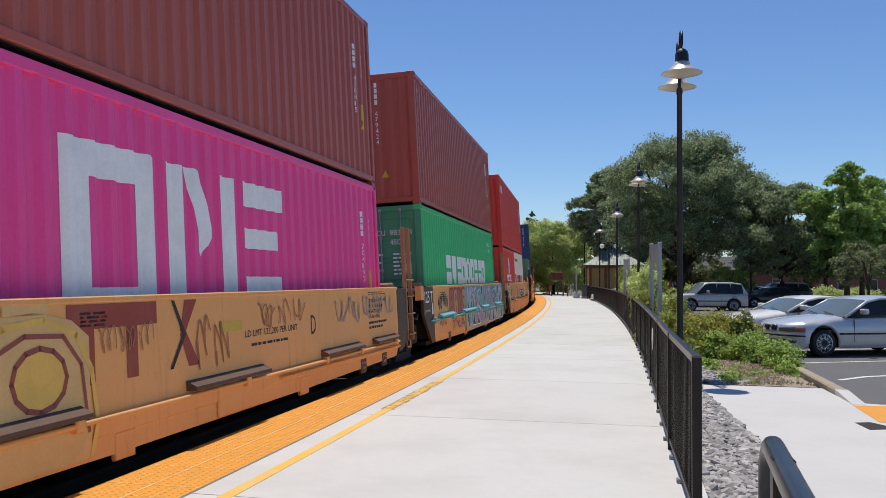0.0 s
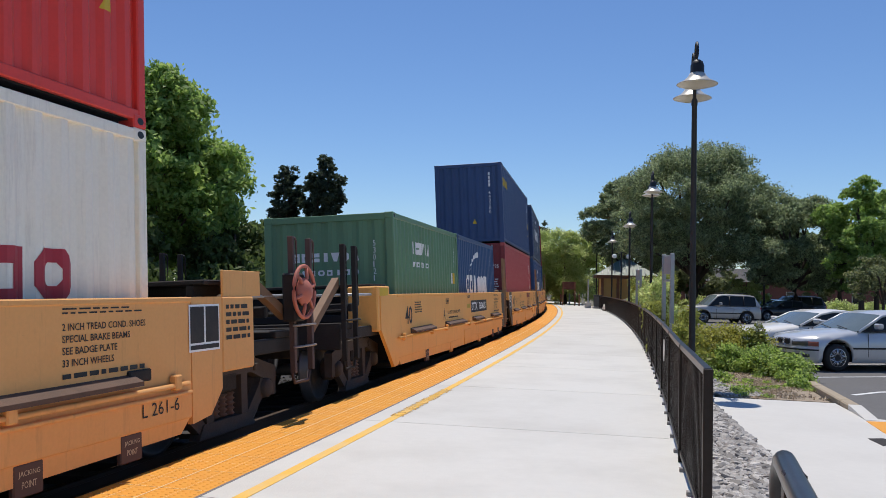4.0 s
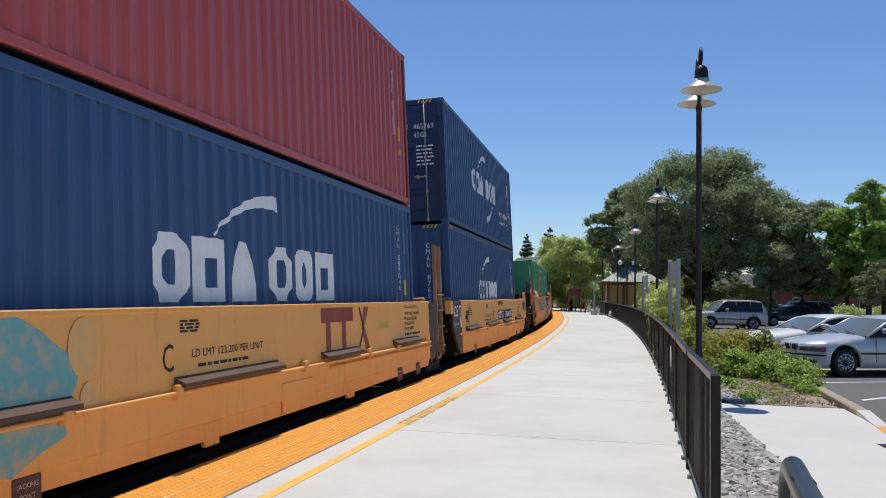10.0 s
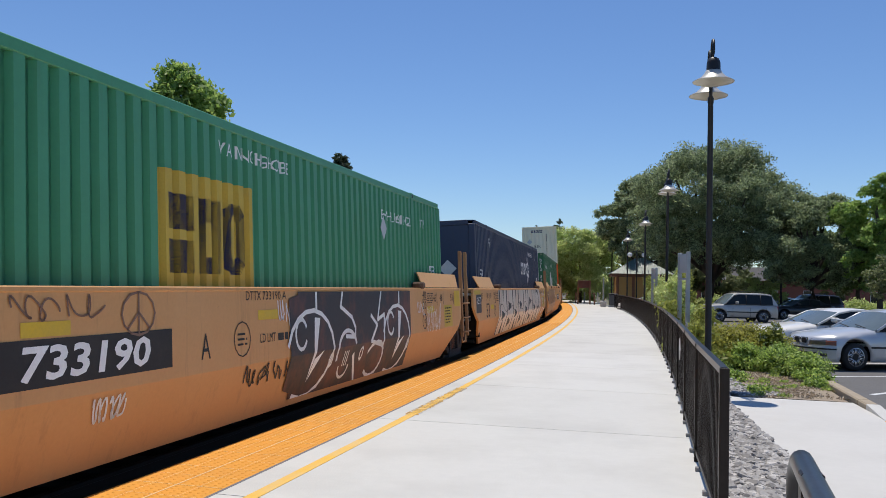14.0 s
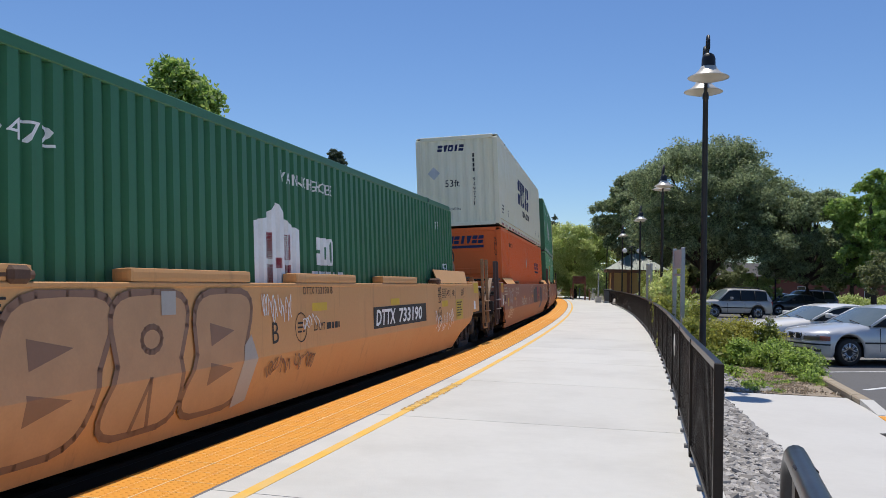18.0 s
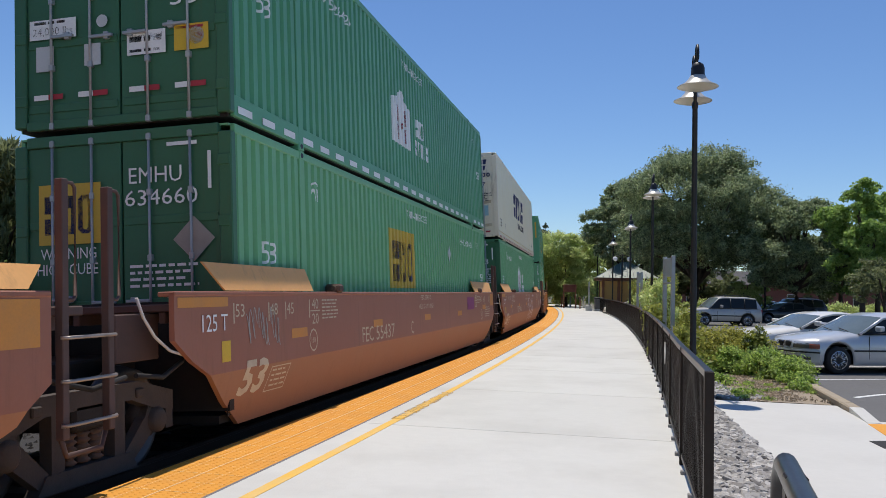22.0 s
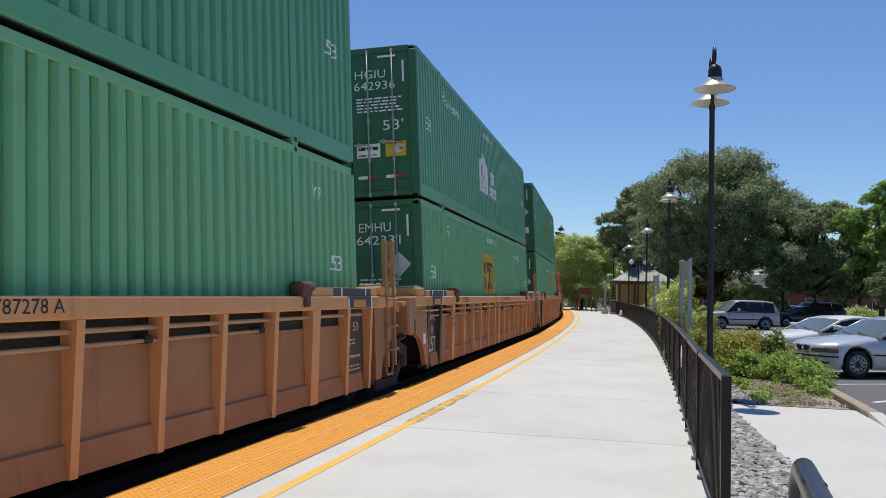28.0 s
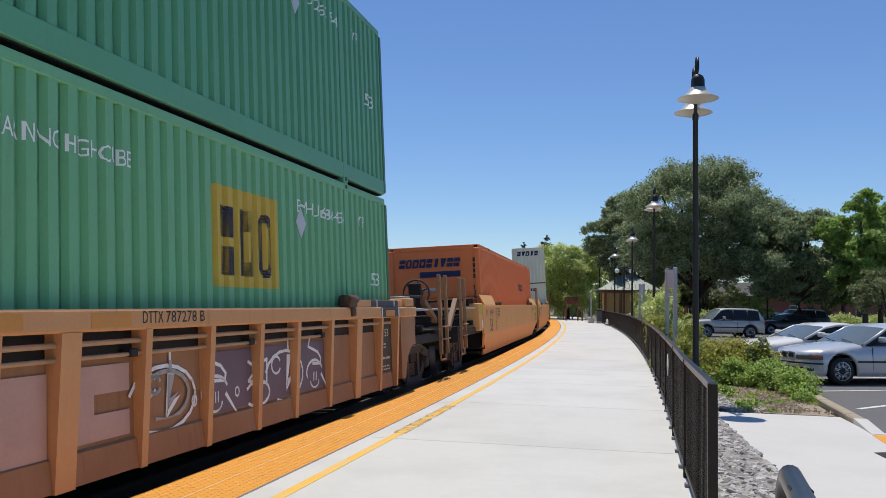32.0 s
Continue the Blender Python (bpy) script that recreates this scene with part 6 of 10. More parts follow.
def emp_door(digits, placard="pale"):
    return [("box_number", "white", owner_row(digits, 0.17, 0.1, 2.3, 0.62) + shift(words(digits, 0.17, 0.85), 0.05, 2.06), ""),
            ("placard", placard, diamond(0.85, 1.68, 0.24), "grey diamond placard"), ("gold_panel", "gold", [rect(-1.0, 1.69, -0.24, 2.35)], "gold painted panel"), ("name_blocks", NAVY_INK, blocks(3, 0.62, 0.42, -0.93, 1.8, 0.16, 1), "navy painted name blocks"),
            ("warning_text", "white", shift(words("WARNING", 0.12, 0.68), -0.98, 1.53) + shift(words("HIGH CUBE", 0.12, 0.74), -1.02, 1.36), ""), ("small_writing", "white", bars(0.1, 1.4, 0.8, 4, 0.03, 0.07, 8), ""),
            ("reflector_dashes", "white", [rect(0.55, 2.68, 0.9, 2.72), rect(1.02, 2.2, 1.06, 2.6)], "")]


STAIN_M = paint_mat("rusty_stain", (0.58, 0.47, 0.32), 0.8, wear=(0.82, 0.77, 0.62), wear_amount=0.85, grain=0.2, scale=5)
CYAN_INK = paint_mat("pale_blue_sticker", (0.30, 0.52, 0.60), 0.5, wear=(0.5, 0.6, 0.62), wear_amount=0.4, scale=5)


def stained_doors():
    """Stickers, stencils, reflectors and rust stains on a pair of yellowed doors."""
    stain = [[(-1.08, 1.02), (-0.6, 0.98), (-0.2, 1.02), (-0.2, 1.08), (-0.7, 1.1), (-1.08, 1.1)], [(-1.05, 0.42), (-0.3, 0.46), (-0.3, 0.5), (-1.05, 0.5)], [(0.15, 1.14), (0.55, 1.16), (0.55, 1.24), (0.15, 1.22)],
             [(0.62, 1.1), (0.72, 1.12), (0.73, 1.55), (0.7, 1.8), (0.63, 1.7)], [(0.62, 0.4), (1.08, 0.42), (1.08, 0.53), (0.85, 0.5), (0.75, 0.58), (0.62, 0.48)], [(0.76, 1.16), (1.07, 1.2), (1.07, 1.3), (0.76, 1.25)], [(-1.08, 0.5), (-0.98, 0.5), (-0.94, 0.9), (-1.08, 1.0)], [(-0.62, 0.55), (-0.52, 0.5), (-0.54, 0.95), (-0.62, 0.9)], [(0.15, 0.3), (0.3, 0.28), (0.55, 0.32), (0.4, 0.38)]]
    return [("stain", STAIN_M, stain, "rusty brown stain"), ("sticker", "yellow", [rect(0.2, 0.67, 0.56, 1.0)], ""), ("sticker_mark", "red", [rect(0.42, 0.8, 0.52, 0.86)], ""), ("sticker_mark", "white", [[(0.36, 0.74), (0.5, 0.92), (0.54, 0.9), (0.42, 0.72)]], ""),
            ("sticker_text", "black", shift(words("CAUTION", 0.045, 0.22), 0.22, 0.93) + shift(words("WIDE", 0.035, 0.1), 0.22, 0.82) + shift(words("RIGHT", 0.035, 0.11), 0.22, 0.77) + shift(words("TURNS", 0.035, 0.11), 0.22, 0.72), ""), ("sticker", CYAN_INK, [rect(0.78, 0.78, 0.97, 1.12)], "pale blue sticker"),
            ("stencil", COAL_INK, [q for i in range(6) for q in bars(0.22, 1.58 - i * 0.065, 0.3, 1, 0.017, 0.06, i)] + shift(words("67,260 LBS", 0.05, 0.28), 0.82, 1.5) + shift(words("10,450 LBS", 0.05, 0.28), 0.82, 1.42) + bars(0.62, 1.54, 0.18, 2, 0.04, 0.08, 3), ""),
            ("picture_panel", "white", [rect(-0.94, 1.12, -0.42, 1.54)], "white panel with a dark blue foot"), ("panel_foot", NAVY_INK, [[(-0.94, 1.1), (-0.42, 1.12), (-0.42, 1.2), (-0.94, 1.14)]], ""), ("round_badge", NAVY_INK, [bow(-0.27, 1.36, 0.065, 0.065, 0, 330, 11)], "dark blue round badge"),
            ("door_gap", COAL_INK, [rect(-0.025, 0.18, 0.025, 2.74)], "dark seam between the doors"), ("grey_plate", COAL_INK, [rect(-0.49, 0.71, -0.31, 0.88)], ""), ("red_dashes", "red", [rect(u, 0.22, u + 0.15, 0.275) for u in (-0.72, -0.3, 0.38, 0.86)], "")]


def low_stickers():
    """Two stickers, stencilled sizes and reflectors on the lower half of a green door."""
    return [("sticker", "yellow", [rect(0.14, 0.70, 0.54, 1.0)], ""), ("sticker_mark", "white", [[(0.32, 0.80), (0.46, 0.95), (0.51, 0.92), (0.44, 0.76)]], ""), ("sticker_text", "black", shift(words("WIDE", 0.04, 0.11), 0.16, 0.84) + shift(words("RIGHT", 0.04, 0.13), 0.16, 0.79) + shift(words("TURNS", 0.04, 0.13), 0.16, 0.74), ""),
            ("sticker", "white", [rect(0.62, 0.80, 1.06, 1.04)], ""), ("sticker_text", "black", shift(words("24,000 lbs", 0.08, 0.38), 0.65, 0.84) + bars(0.66, 0.98, 0.34, 1, 0.03), ""), ("stencil", "white", [q for i in range(5) for q in bars(0.18, 1.36 - i * 0.055, 0.32, 1, 0.022, 0.06, i)], ""),
            ("red_dashes", "red", [rect(u + 0.18, 0.36, u + 0.36, 0.42) for u in (-1.05, -0.5, 0.12, 0.66)], ""), ("white_dashes", "white", [rect(u, 0.36, u + 0.18, 0.42) for u in (-1.05, -0.5, 0.12, 0.66)], "")]


def swift_marks():
    return [("name_blocks", "navy", slant(blocks(5, 4.4, 0.95, -2.25, 1.25, 0.2, 0), 0.25, 1.25), "navy painted name blocks"),
            ("small_blocks", "black", blocks(10, 2.9, 0.24, -0.65, 0.86, 0.3, 2), ""), ("yellow_edge", "yellow", [rect(-8.0, 0.245, 8.0, 0.262)], "thin yellow stripe"),
            ("length_number", "black", shift(words("53", 0.27, 0.42), -7.35, 0.47) + shift(words("5", 0.2, 0.15), -5.75, 0.47) + shift(words("5", 0.2, 0.15), 5.3, 0.47) + shift(words("53", 0.2, 0.3), 6.9, 0.47), ""),
            ("red_dashes", "red", [rect(-7.72 + i * 1.0 + k * 0.31, 0.075, -7.54 + i * 1.0 + k * 0.31, 0.145) for i in range(16) for k in (0, 1)], "red reflective dashes")]


def big(colour, label, front, side_marks, front_marks, **k):
    return container(colour, label, 16.154, 2.591, 2.896, front, side_marks, front_marks, **k)


def bow(cx, cy, rx, ry, a0, a1, n=14):
    """Points along part of an ellipse, from a0 to a1 degrees."""
    return [(cx + rx * math.cos(radians(a0 + (a1 - a0) * i / n)), cy + ry * math.sin(radians(a0 + (a1 - a0) * i / n))) for i in range(n + 1)]


def held(polys, v0, v1):
    """Polygons kept between two heights of the plate."""
    return [[(x, min(v1, max(v0, y))) for x, y in p] for p in polys]


def bubble(seed, u, v, w, h, inks, n=5):
    """Fat leaning bubble forms with a heavy outline and small counters, that say nothing."""
    rnd = random.Random(seed)
    out = []
    step = w / n
    for i in range(n):
        cx, cy = u + step * (i + 0.5), v + h / 2
        lean = rnd.uniform(-0.12, 0.2) * step
        waist = rnd.uniform(0.62, 0.85)
        pts = []
        for k in range(24):
            a = k * 0.2618
            sx, sy = math.cos(a), math.sin(a)
            fx = abs(sx) ** 0.55 * (1 if sx > 0 else -1)
            fy = abs(sy) ** 0.55 * (1 if sy > 0 else -1)
            pinch = waist + (1 - waist) * abs(fy)
            pts.append((cx + fx * step * 0.56 * pinch + lean * fy, cy + fy * h * 0.5))
        out.append(([pts], inks[i % (len(inks) - 1)], "graffiti_fill"))
        edge = ribbon(pts + pts[:1], 0.06)
        k = rnd.choice((0, 1, 2))
        if k == 0:
            edge += ribbon(bow(cx + lean * 0.4, cy + h * 0.16, step * 0.12, h * 0.09, 0, 360), 0.05) + ribbon([(cx - step * 0.1, v + 0.03), (cx, cy - h * 0.12), (cx + step * 0.1, v + 0.03)], 0.05)
        elif k == 1:
            edge += [[(cx - step * 0.2, cy + h * 0.24), (cx + step * 0.2, cy + h * 0.16), (cx - step * 0.18, cy + h * 0.05)], [(cx - step * 0.2, cy - h * 0.08), (cx + step * 0.2, cy - h * 0.16), (cx - step * 0.18, cy - h * 0.27)]]
        else:
            edge += ribbon([(cx + lean, v + h * 0.92), (cx - step * 0.05, cy + h * 0.1), (cx + step * 0.12, cy - h * 0.1), (cx - lean, v + h * 0.1)], 0.055)
        out.append((held(edge, v - 0.02, v + h + 0.02), inks[-1], "graffiti_line"))
    return out


def chrome(u, v, w, h, seed, n=6):
    """Silver forms over a whole side, with coal wedges, pale edges and one wavering line."""
    rnd = random.Random(seed)
    step = w / n
    top = v + h
    coal, pale = [], []
    for i in range(n):
        x = u + step * i
        stem = [(x - 0.02 * step, top), (x + 0.1 * step, top), (x + 0.13 * step, v + h * 0.55), (x + 0.02 * step, v), (x - 0.07 * step, v), (x + 0.05 * step, v + h * 0.5)]
        coal.append(stem)
        pale += ribbon([(px + 0.04 * step, py) for px, py in stem[1:4]], 0.03)
        for k in (0.62, 0.2) if i % 2 else (0.4,):
            a, b = x + rnd.uniform(0.28, 0.36) * step, x + rnd.uniform(0.66, 0.8) * step
            y = v + h * (k + rnd.uniform(-0.04, 0.04))
            tri = [(a, y - h * 0.11), (a + 0.02, y + h * 0.14), (b, y + h * 0.05), (b, y - 0.02 * h)]
            coal.append(tri)
            pale += ribbon(tri + tri[:1], 0.025) + [[(a + 0.09 * step, y - h * 0.03), (a + 0.09 * step, y + h * 0.07), (a + 0.22 * step, y + h * 0.03)]]
        if i % 2 == 0:
            foot = [(x + 0.46 * step, v), (x + 0.56 * step, v + h * 0.42), (x + 0.72 * step, v)]
            coal.append(foot)
            pale += ribbon(foot, 0.03)
            coal.append([(x + 0.5 * step, top), (x + 0.66 * step, top), (x + 0.56 * step, v + h * 0.72)])
    wave = ribbon([(u + w * k / 60, v + h * (0.58 + 0.1 * math.sin(k * 0.62))) for k in range(61)], 0.018)
    return [([rect(u - 0.1, v, u + w * 0.5, v + h), rect(u + w * 0.5, v, u + w + 0.1, v + h)], SILVER_WASH, "graffiti_ground"), (held(pale, v, top), "white", "graffiti_line"), (held(coal, v, top), COAL, "graffiti_shadow"), (wave, COAL, "graffiti_line")]


def loops(seed, u, v, w, h, ground, ink, n=4, t=0.045):
    """Sweeping hollow outlines: bows, stems, tapering darts and small rings."""
    rnd = random.Random(seed)
    out = []
    step = w / n
    top = v + h
    if ground:
        out.append(([rect(u - 0.05 * step, v, u + w * 0.45, top), rect(u + w * 0.45, v, u + w, top)], ground, "graffiti_ground"))
    for i in range(n):
        x = u + step * i
        m = x + step * 0.42
        if i % 3 == 0:
            line = ribbon(bow(x + step * 0.3, v + h * 0.4, step * 0.62, h * 0.42, 165, -115), t) + ribbon([(m, top), (m, v + h * 0.82)], t) + ribbon(bow(x + 0.02 * step, v + h * 0.6, step * 0.14, h * 0.14, 30, 330), t * 0.8)
            line += [[(m - 0.05 * step, v + h * 0.75), (m + 0.1 * step, v + h * 0.74), (m - 0.1 * step, v + h * 0.12)], [(m - 0.02 * step, v + h * 0.34), (m + 0.2 * step, v + h * 0.42), (m - 0.08 * step, v + h * 0.14)]]
        elif i % 3 == 1:
            line = ribbon([(x + 0.2 * step, top), (x + 0.14 * step, v + h * 0.84), (x + 0.5 * step, v + h * 0.72), (x + 0.62 * step, v + h * 0.6), (x + 0.6 * step, v + h * 0.5), (x + 0.3 * step, v + h * 0.52)], t) + ribbon(bow(x + 0.36 * step, v + h * 0.36, step * 0.3, h * 0.22, 200, 20), t)
            line += ribbon(bow(x + 0.36 * step, v + h * 0.2, step * 0.16, h * 0.12, 180, 360), t * 0.7) + [rect(x + (0.3 + k * 0.06) * step, v + h * 0.2, x + (0.32 + k * 0.06) * step, v + h * 0.36) for k in range(3)] + ribbon([(x + 0.62 * step, v + h * 0.3), (x + 0.86 * step, v)], t * 1.3)
        else:
            line = ribbon([(x + 0.62 * step, top), (x + 0.46 * step, v + h * 0.66), (x + 0.74 * step, v + h * 0.72), (x + 0.72 * step, v + h * 0.34), (x + 0.2 * step, v + h * 0.42), (x + 0.44 * step, v + h * 0.6), (x + 0.2 * step, v + h * 0.72)], t) + ribbon(bow(x + 0.46 * step, v + h * 0.2, step * 0.34, h * 0.2, 150, -140), t)
        if rnd.random() < 0.6:
            line += ribbon(bow(x + 0.9 * step, v + h * 0.3, step * 0.05, h * 0.07, 0, 360, 8), t * 0.6)
        out.append((held(line, v, top), ink, "graffiti_line"))
    return out


def mural(seed, u, v, w, h, base, fills, n=7):
    """A whole side of interlocking angular forms with black wedges and white edges, that say nothing."""
    rnd = random.Random(seed)
    step = w / n
    top = v + h
    shade_, edge, patch = [], [], []
    strokes = {k: [] for k in range(len(fills))}
    for i in range(n):
        x = u + step * i
        flip = -1 if i % 2 else 1
        j = lambda k: (0.5 + flip * (k - 0.5)) * step + rnd.uniform(-0.06, 0.06) * step
        if i % 3 != 1:
            wedge = [(x + j(0.02), v + h * rnd.uniform(0.0, 0.3)), (x + j(0.16), v), (x + j(0.26), v + h * rnd.uniform(0.4, 0.6)), (x + j(0.14), v + h * 0.96)]
        else:
            wedge = [(x + j(0.05), v + h), (x + j(0.3), v + h), (x + j(0.2), v + h * 0.42)]
        dart = [(x + j(0.56), v + h * rnd.uniform(0.0, 0.1)), (x + j(0.86), v + h * rnd.uniform(0.0, 0.1)), (x + j(0.7), v + h * rnd.uniform(0.3, 0.45))]
        hole = [(x + j(0.46), v + h * 0.42), (x + j(0.6), v + h * 0.5), (x + j(0.5), v + h * 0.74)]
        shade_ += [wedge, dart, hole]
        edge += ribbon(wedge + wedge[:1], 0.04) + ribbon(dart + dart[:1], 0.03) + ribbon(hole + hole[:1], 0.025)
        hook = [(x + j(0.3), v + h * 0.1), (x + j(0.34), v + h * 0.8), (x + j(0.5), v + h * 0.9), (x + j(0.8), v + h * 0.84), (x + j(0.84), v + h * 0.6)]
        leg = [(x + j(0.6), v + h * 0.3), (x + j(0.78), v + h * 0.62), (x + j(0.98), v + h * 0.96)]
        bar = [(x + j(0.2), v + h * 0.24), (x + j(0.6), v + h * 0.3), (x + j(1.0), v + h * 0.22)]
        strokes[i % len(fills)] += ribbon(leg, 0.3 * step)
        strokes[(i + 1) % len(fills)] += ribbon(hook, 0.14 * step)
        strokes[(i + 2) % len(fills)] += ribbon(bar, 0.2 * step)
        edge += ribbon([(a + 0.08 * step, b) for a, b in hook], 0.028) + ribbon([(a - 0.16 * step, b) for a, b in leg], 0.03)
        patch.append([(x + j(0.9), v + h * 0.5), (x + j(1.0), v + h * 0.56), (x + j(0.96), v + h * 0.9), (x + j(0.9), v + h * 0.86)])
    out = [([rect(u - 0.2, v + h * 0.45, u + w, top)], base[0], "graffiti_ground"), ([rect(u - 0.2, v, u + w, v + h * 0.45)], base[1], "graffiti_ground")]
    out += [(held(p, v, top), fills[k], "graffiti_fill") for k, p in strokes.items()]
    return out + [(patch, OLIVE, "graffiti_fill"), (held(shade_, v, top), COAL, "graffiti_shadow"), (held(edge, v, top), "white", "graffiti_line")]


def tall_letters():
    """The red counters and the loose yellow outlines of three tall letters in the colour of the plate."""
    reds = [[(-4.42, 0.42), (-4.30, 0.42), (-4.22, 1.48), (-4.33, 1.48)], [(-4.0, 0.45), (-3.78, 0.45), (-3.88, 1.17)], [(-3.64, 1.48), (-3.53, 1.48), (-3.57, 1.0)], [(-3.28, 1.15), (-3.2, 1.12), (-3.08, 1.47), (-3.24, 1.47)],
            [(-2.85, 1.15), (-2.75, 1.12), (-2.58, 0.95), (-2.62, 1.47), (-2.68, 1.47)], bow(-3.02, 0.76, 0.13, 0.18, -90, 90, 8), [(-2.3, 1.2), (-2.18, 1.45), (-2.3, 1.45)], [(-2.03, 1.1)] + bow(-1.72, 1.1, 0.22, 0.33, -130, 130, 12), [(-2.3, 0.62), (-2.22, 0.62), (-2.31, 0.95)]]
    rims = [q for p in reds[1:] for q in ribbon(p + p[:1], 0.026)]
    rims += ribbon([(-4.19, 1.48), (-4.25, 0.43)], 0.055) + ribbon([(-3.29, 1.02), (-3.26, 0.55)], 0.03) + ribbon(bow(-2.98, 0.78, 0.35, 0.35, 60, -80), 0.028) + ribbon([(-2.34, 1.2), (-2.2, 0.98), (-2.36, 0.98)], 0.026) + ribbon([(-1.34, 1.46), (-1.45, 0.6)], 0.02) + ribbon(bow(-1.4, 0.72, 0.07, 0.1, 0, 350), 0.016)
    return [(reds, SALMON, "graffiti_fill"), (rims, LEMON, "graffiti_line")]


def tag(seed, u, v, w, h, ink, n=2, t=0.02):
    rnd = random.Random(seed)
    polys = []
    for i in range(n):
        polys += ribbon(curl(rnd, u + w * i / n, v, w / n * 0.95, h, rnd.randint(7, 11)), t)
    return [(polys, ink, "graffiti_tag")]


def last_letter():
    """The round end of the silver piece: a bowl and a leg in broad dark strokes, with thin loose lines."""
    wash = [bow(5.55, 0.92, 1.1, 0.57, 75, -90, 18) + [(4.7, 0.31), (4.7, 1.48)]]
    bowl = ribbon(bow(5.0, 1.14, 0.62, 0.34, 110, -80), 0.12) + ribbon([(5.05, 0.82), (5.6, 0.86), (6.0, 0.74), (6.12, 0.6), (5.95, 0.45), (5.6, 0.30)], 0.1)
    edge = ribbon(bow(5.0, 1.14, 0.72, 0.40, 100, -70), 0.022) + ribbon([(5.7, 0.95), (6.12, 0.82), (6.26, 0.62), (6.1, 0.45), (5.75, 0.30)], 0.02)
    thin = ribbon([(4.2, 1.05), (4.5, 1.02), (4.8, 0.78), (5.15, 0.72), (5.5, 0.9), (5.8, 1.12), (6.1, 1.0), (6.4, 0.86), (6.65, 0.98), (6.85, 1.12), (6.95, 1.08)], 0.018) + ribbon(bow(5.9, 0.9, 0.62, 0.55, 70, -40), 0.016)
    wedge = [[(4.85, 0.30), (5.0, 0.74), (5.18, 0.72), (5.32, 0.30), (5.18, 0.30), (5.08, 0.58), (4.98, 0.30)]]
    return [(wash, SILVER_WASH, "graffiti_fill"), (bowl + wedge, COAL, "graffiti_line"), (edge, "white", "graffiti_line"), (thin, COAL, "graffiti_line")]


def scrawl():
    """Hand-written white lines under a cloud outline; what cannot be read is bars."""
    rows = (("DON'T YOU", 7.2, 1.24, 0.11, 0.9), ("EVER", 7.12, 1.06, 0.12, 0.36), ("STEP!", 8.28, 0.98, 0.13, 0.42), ("ME AGA", 7.0, 0.89, 0.12, 0.5), ("I DON'T LE", 6.92, 0.67, 0.11, 0.72), ("TRASH IN MY", 6.9, 0.5, 0.11, 0.9), ("YARD EVER AGAIN!!", 6.86, 0.32, 0.11, 1.3))
    lines = []
    for i, (text, u, v, h, w) in enumerate(rows):
        k = 0.07 if i % 2 else 0.04
        lines += [[(x, y + (x - u) * k) for x, y in p] for p in slant(shift(words(text, h, w), u, v), 0.12, v)]
    lines += [[(x, y + (x - 7.85) * 0.06 + 0.06) for x, y in p] for p in bars(7.86, 0.57, 0.5, 1, 0.07)]
    cloud = ribbon(bow(7.15, 1.15, 0.3, 0.2, 200, 60), 0.014) + ribbon(bow(7.55, 1.36, 0.3, 0.14, 170, 20), 0.014) + ribbon(bow(8.05, 1.34, 0.25, 0.18, 150, 10), 0.014) + ribbon(bow(8.5, 1.2, 0.22, 0.12, 150, 10), 0.014) + ribbon(bow(8.6, 1.0, 0.12, 0.16, 60, -60), 0.014) + ribbon([(8.25, 0.94), (8.62, 0.97)], 0.012)
    return [(lines, "white", "graffiti_tag"), (cloud, "white", "graffiti_tag")]


def spray(name, c):
    return paint_mat("spray_" + name, c, 0.55, wear=shade(c, 0.6), wear_amount=0.4, grain=0.1, scale=2.5)


AQUA, LILAC, SALMON, SILVER, COAL, MAGENTA, BRICKY, LEMON = spray("aqua", (0.16, 0.44, 0.45)), spray("lilac", (0.42, 0.30, 0.52)), spray("salmon", (0.5, 0.14, 0.09)), spray("silver", (0.42, 0.40, 0.37)), spray("coal", (0.03, 0.03, 0.035)), spray("magenta", (0.26, 0.03, 0.15)), spray("brick", (0.3, 0.07, 0.05)), spray("lemon", (0.78, 0.50, 0.10))
OLIVE, BUFF = spray("olive", (0.27, 0.26, 0.08)), spray("buff", (0.50, 0.29, 0.15))
SILVER_WASH = paint_mat("silver_wash", (0.70, 0.63, 0.56), 0.45, wear=(0.66, 0.44, 0.28), wear_amount=0.75, grain=0.12, scale=1.1)
MOTTLED = paint_mat("mottled_spray", (0.035, 0.03, 0.036), 0.6, wear=(0.24, 0.075, 0.05), wear_amount=0.95, grain=0.25, scale=1.7)
PEACH = spray("peach", (0.62, 0.30, 0.16))
COAL_BLOT = paint_mat("coal_blot", (0.05, 0.047, 0.05), 0.6, wear=(0.16, 0.085, 0.065), wear_amount=0.8, grain=0.15, scale=5)
AQUA_BLOT = paint_mat("aqua_blot", (0.16, 0.42, 0.40), 0.6, wear=(0.72, 0.42, 0.17), wear_amount=0.9, grain=0.15, scale=7)
TAN_BLOT = paint_mat("tan_blot", (0.80, 0.46, 0.15), 0.6, wear=(0.30, 0.40, 0.33), wear_amount=0.4, grain=0.15, scale=7)
UMBER, UMBER2 = spray("umber", (0.30, 0.17, 0.10)), spray("umber2", (0.25, 0.14, 0.09))
TEAL, PALE_AQUA, PALE_LILAC, DUSKY_PINK, PLUM = spray("teal", (0.06, 0.32, 0.36)), spray("pale_aqua", (0.42, 0.52, 0.47)), spray("pale_lilac", (0.62, 0.48, 0.70)), spray("dusky_pink", (0.55, 0.33, 0.26)), spray("plum", (0.16, 0.10, 0.13))
SAG40, SAG53 = -0.013, 0.027
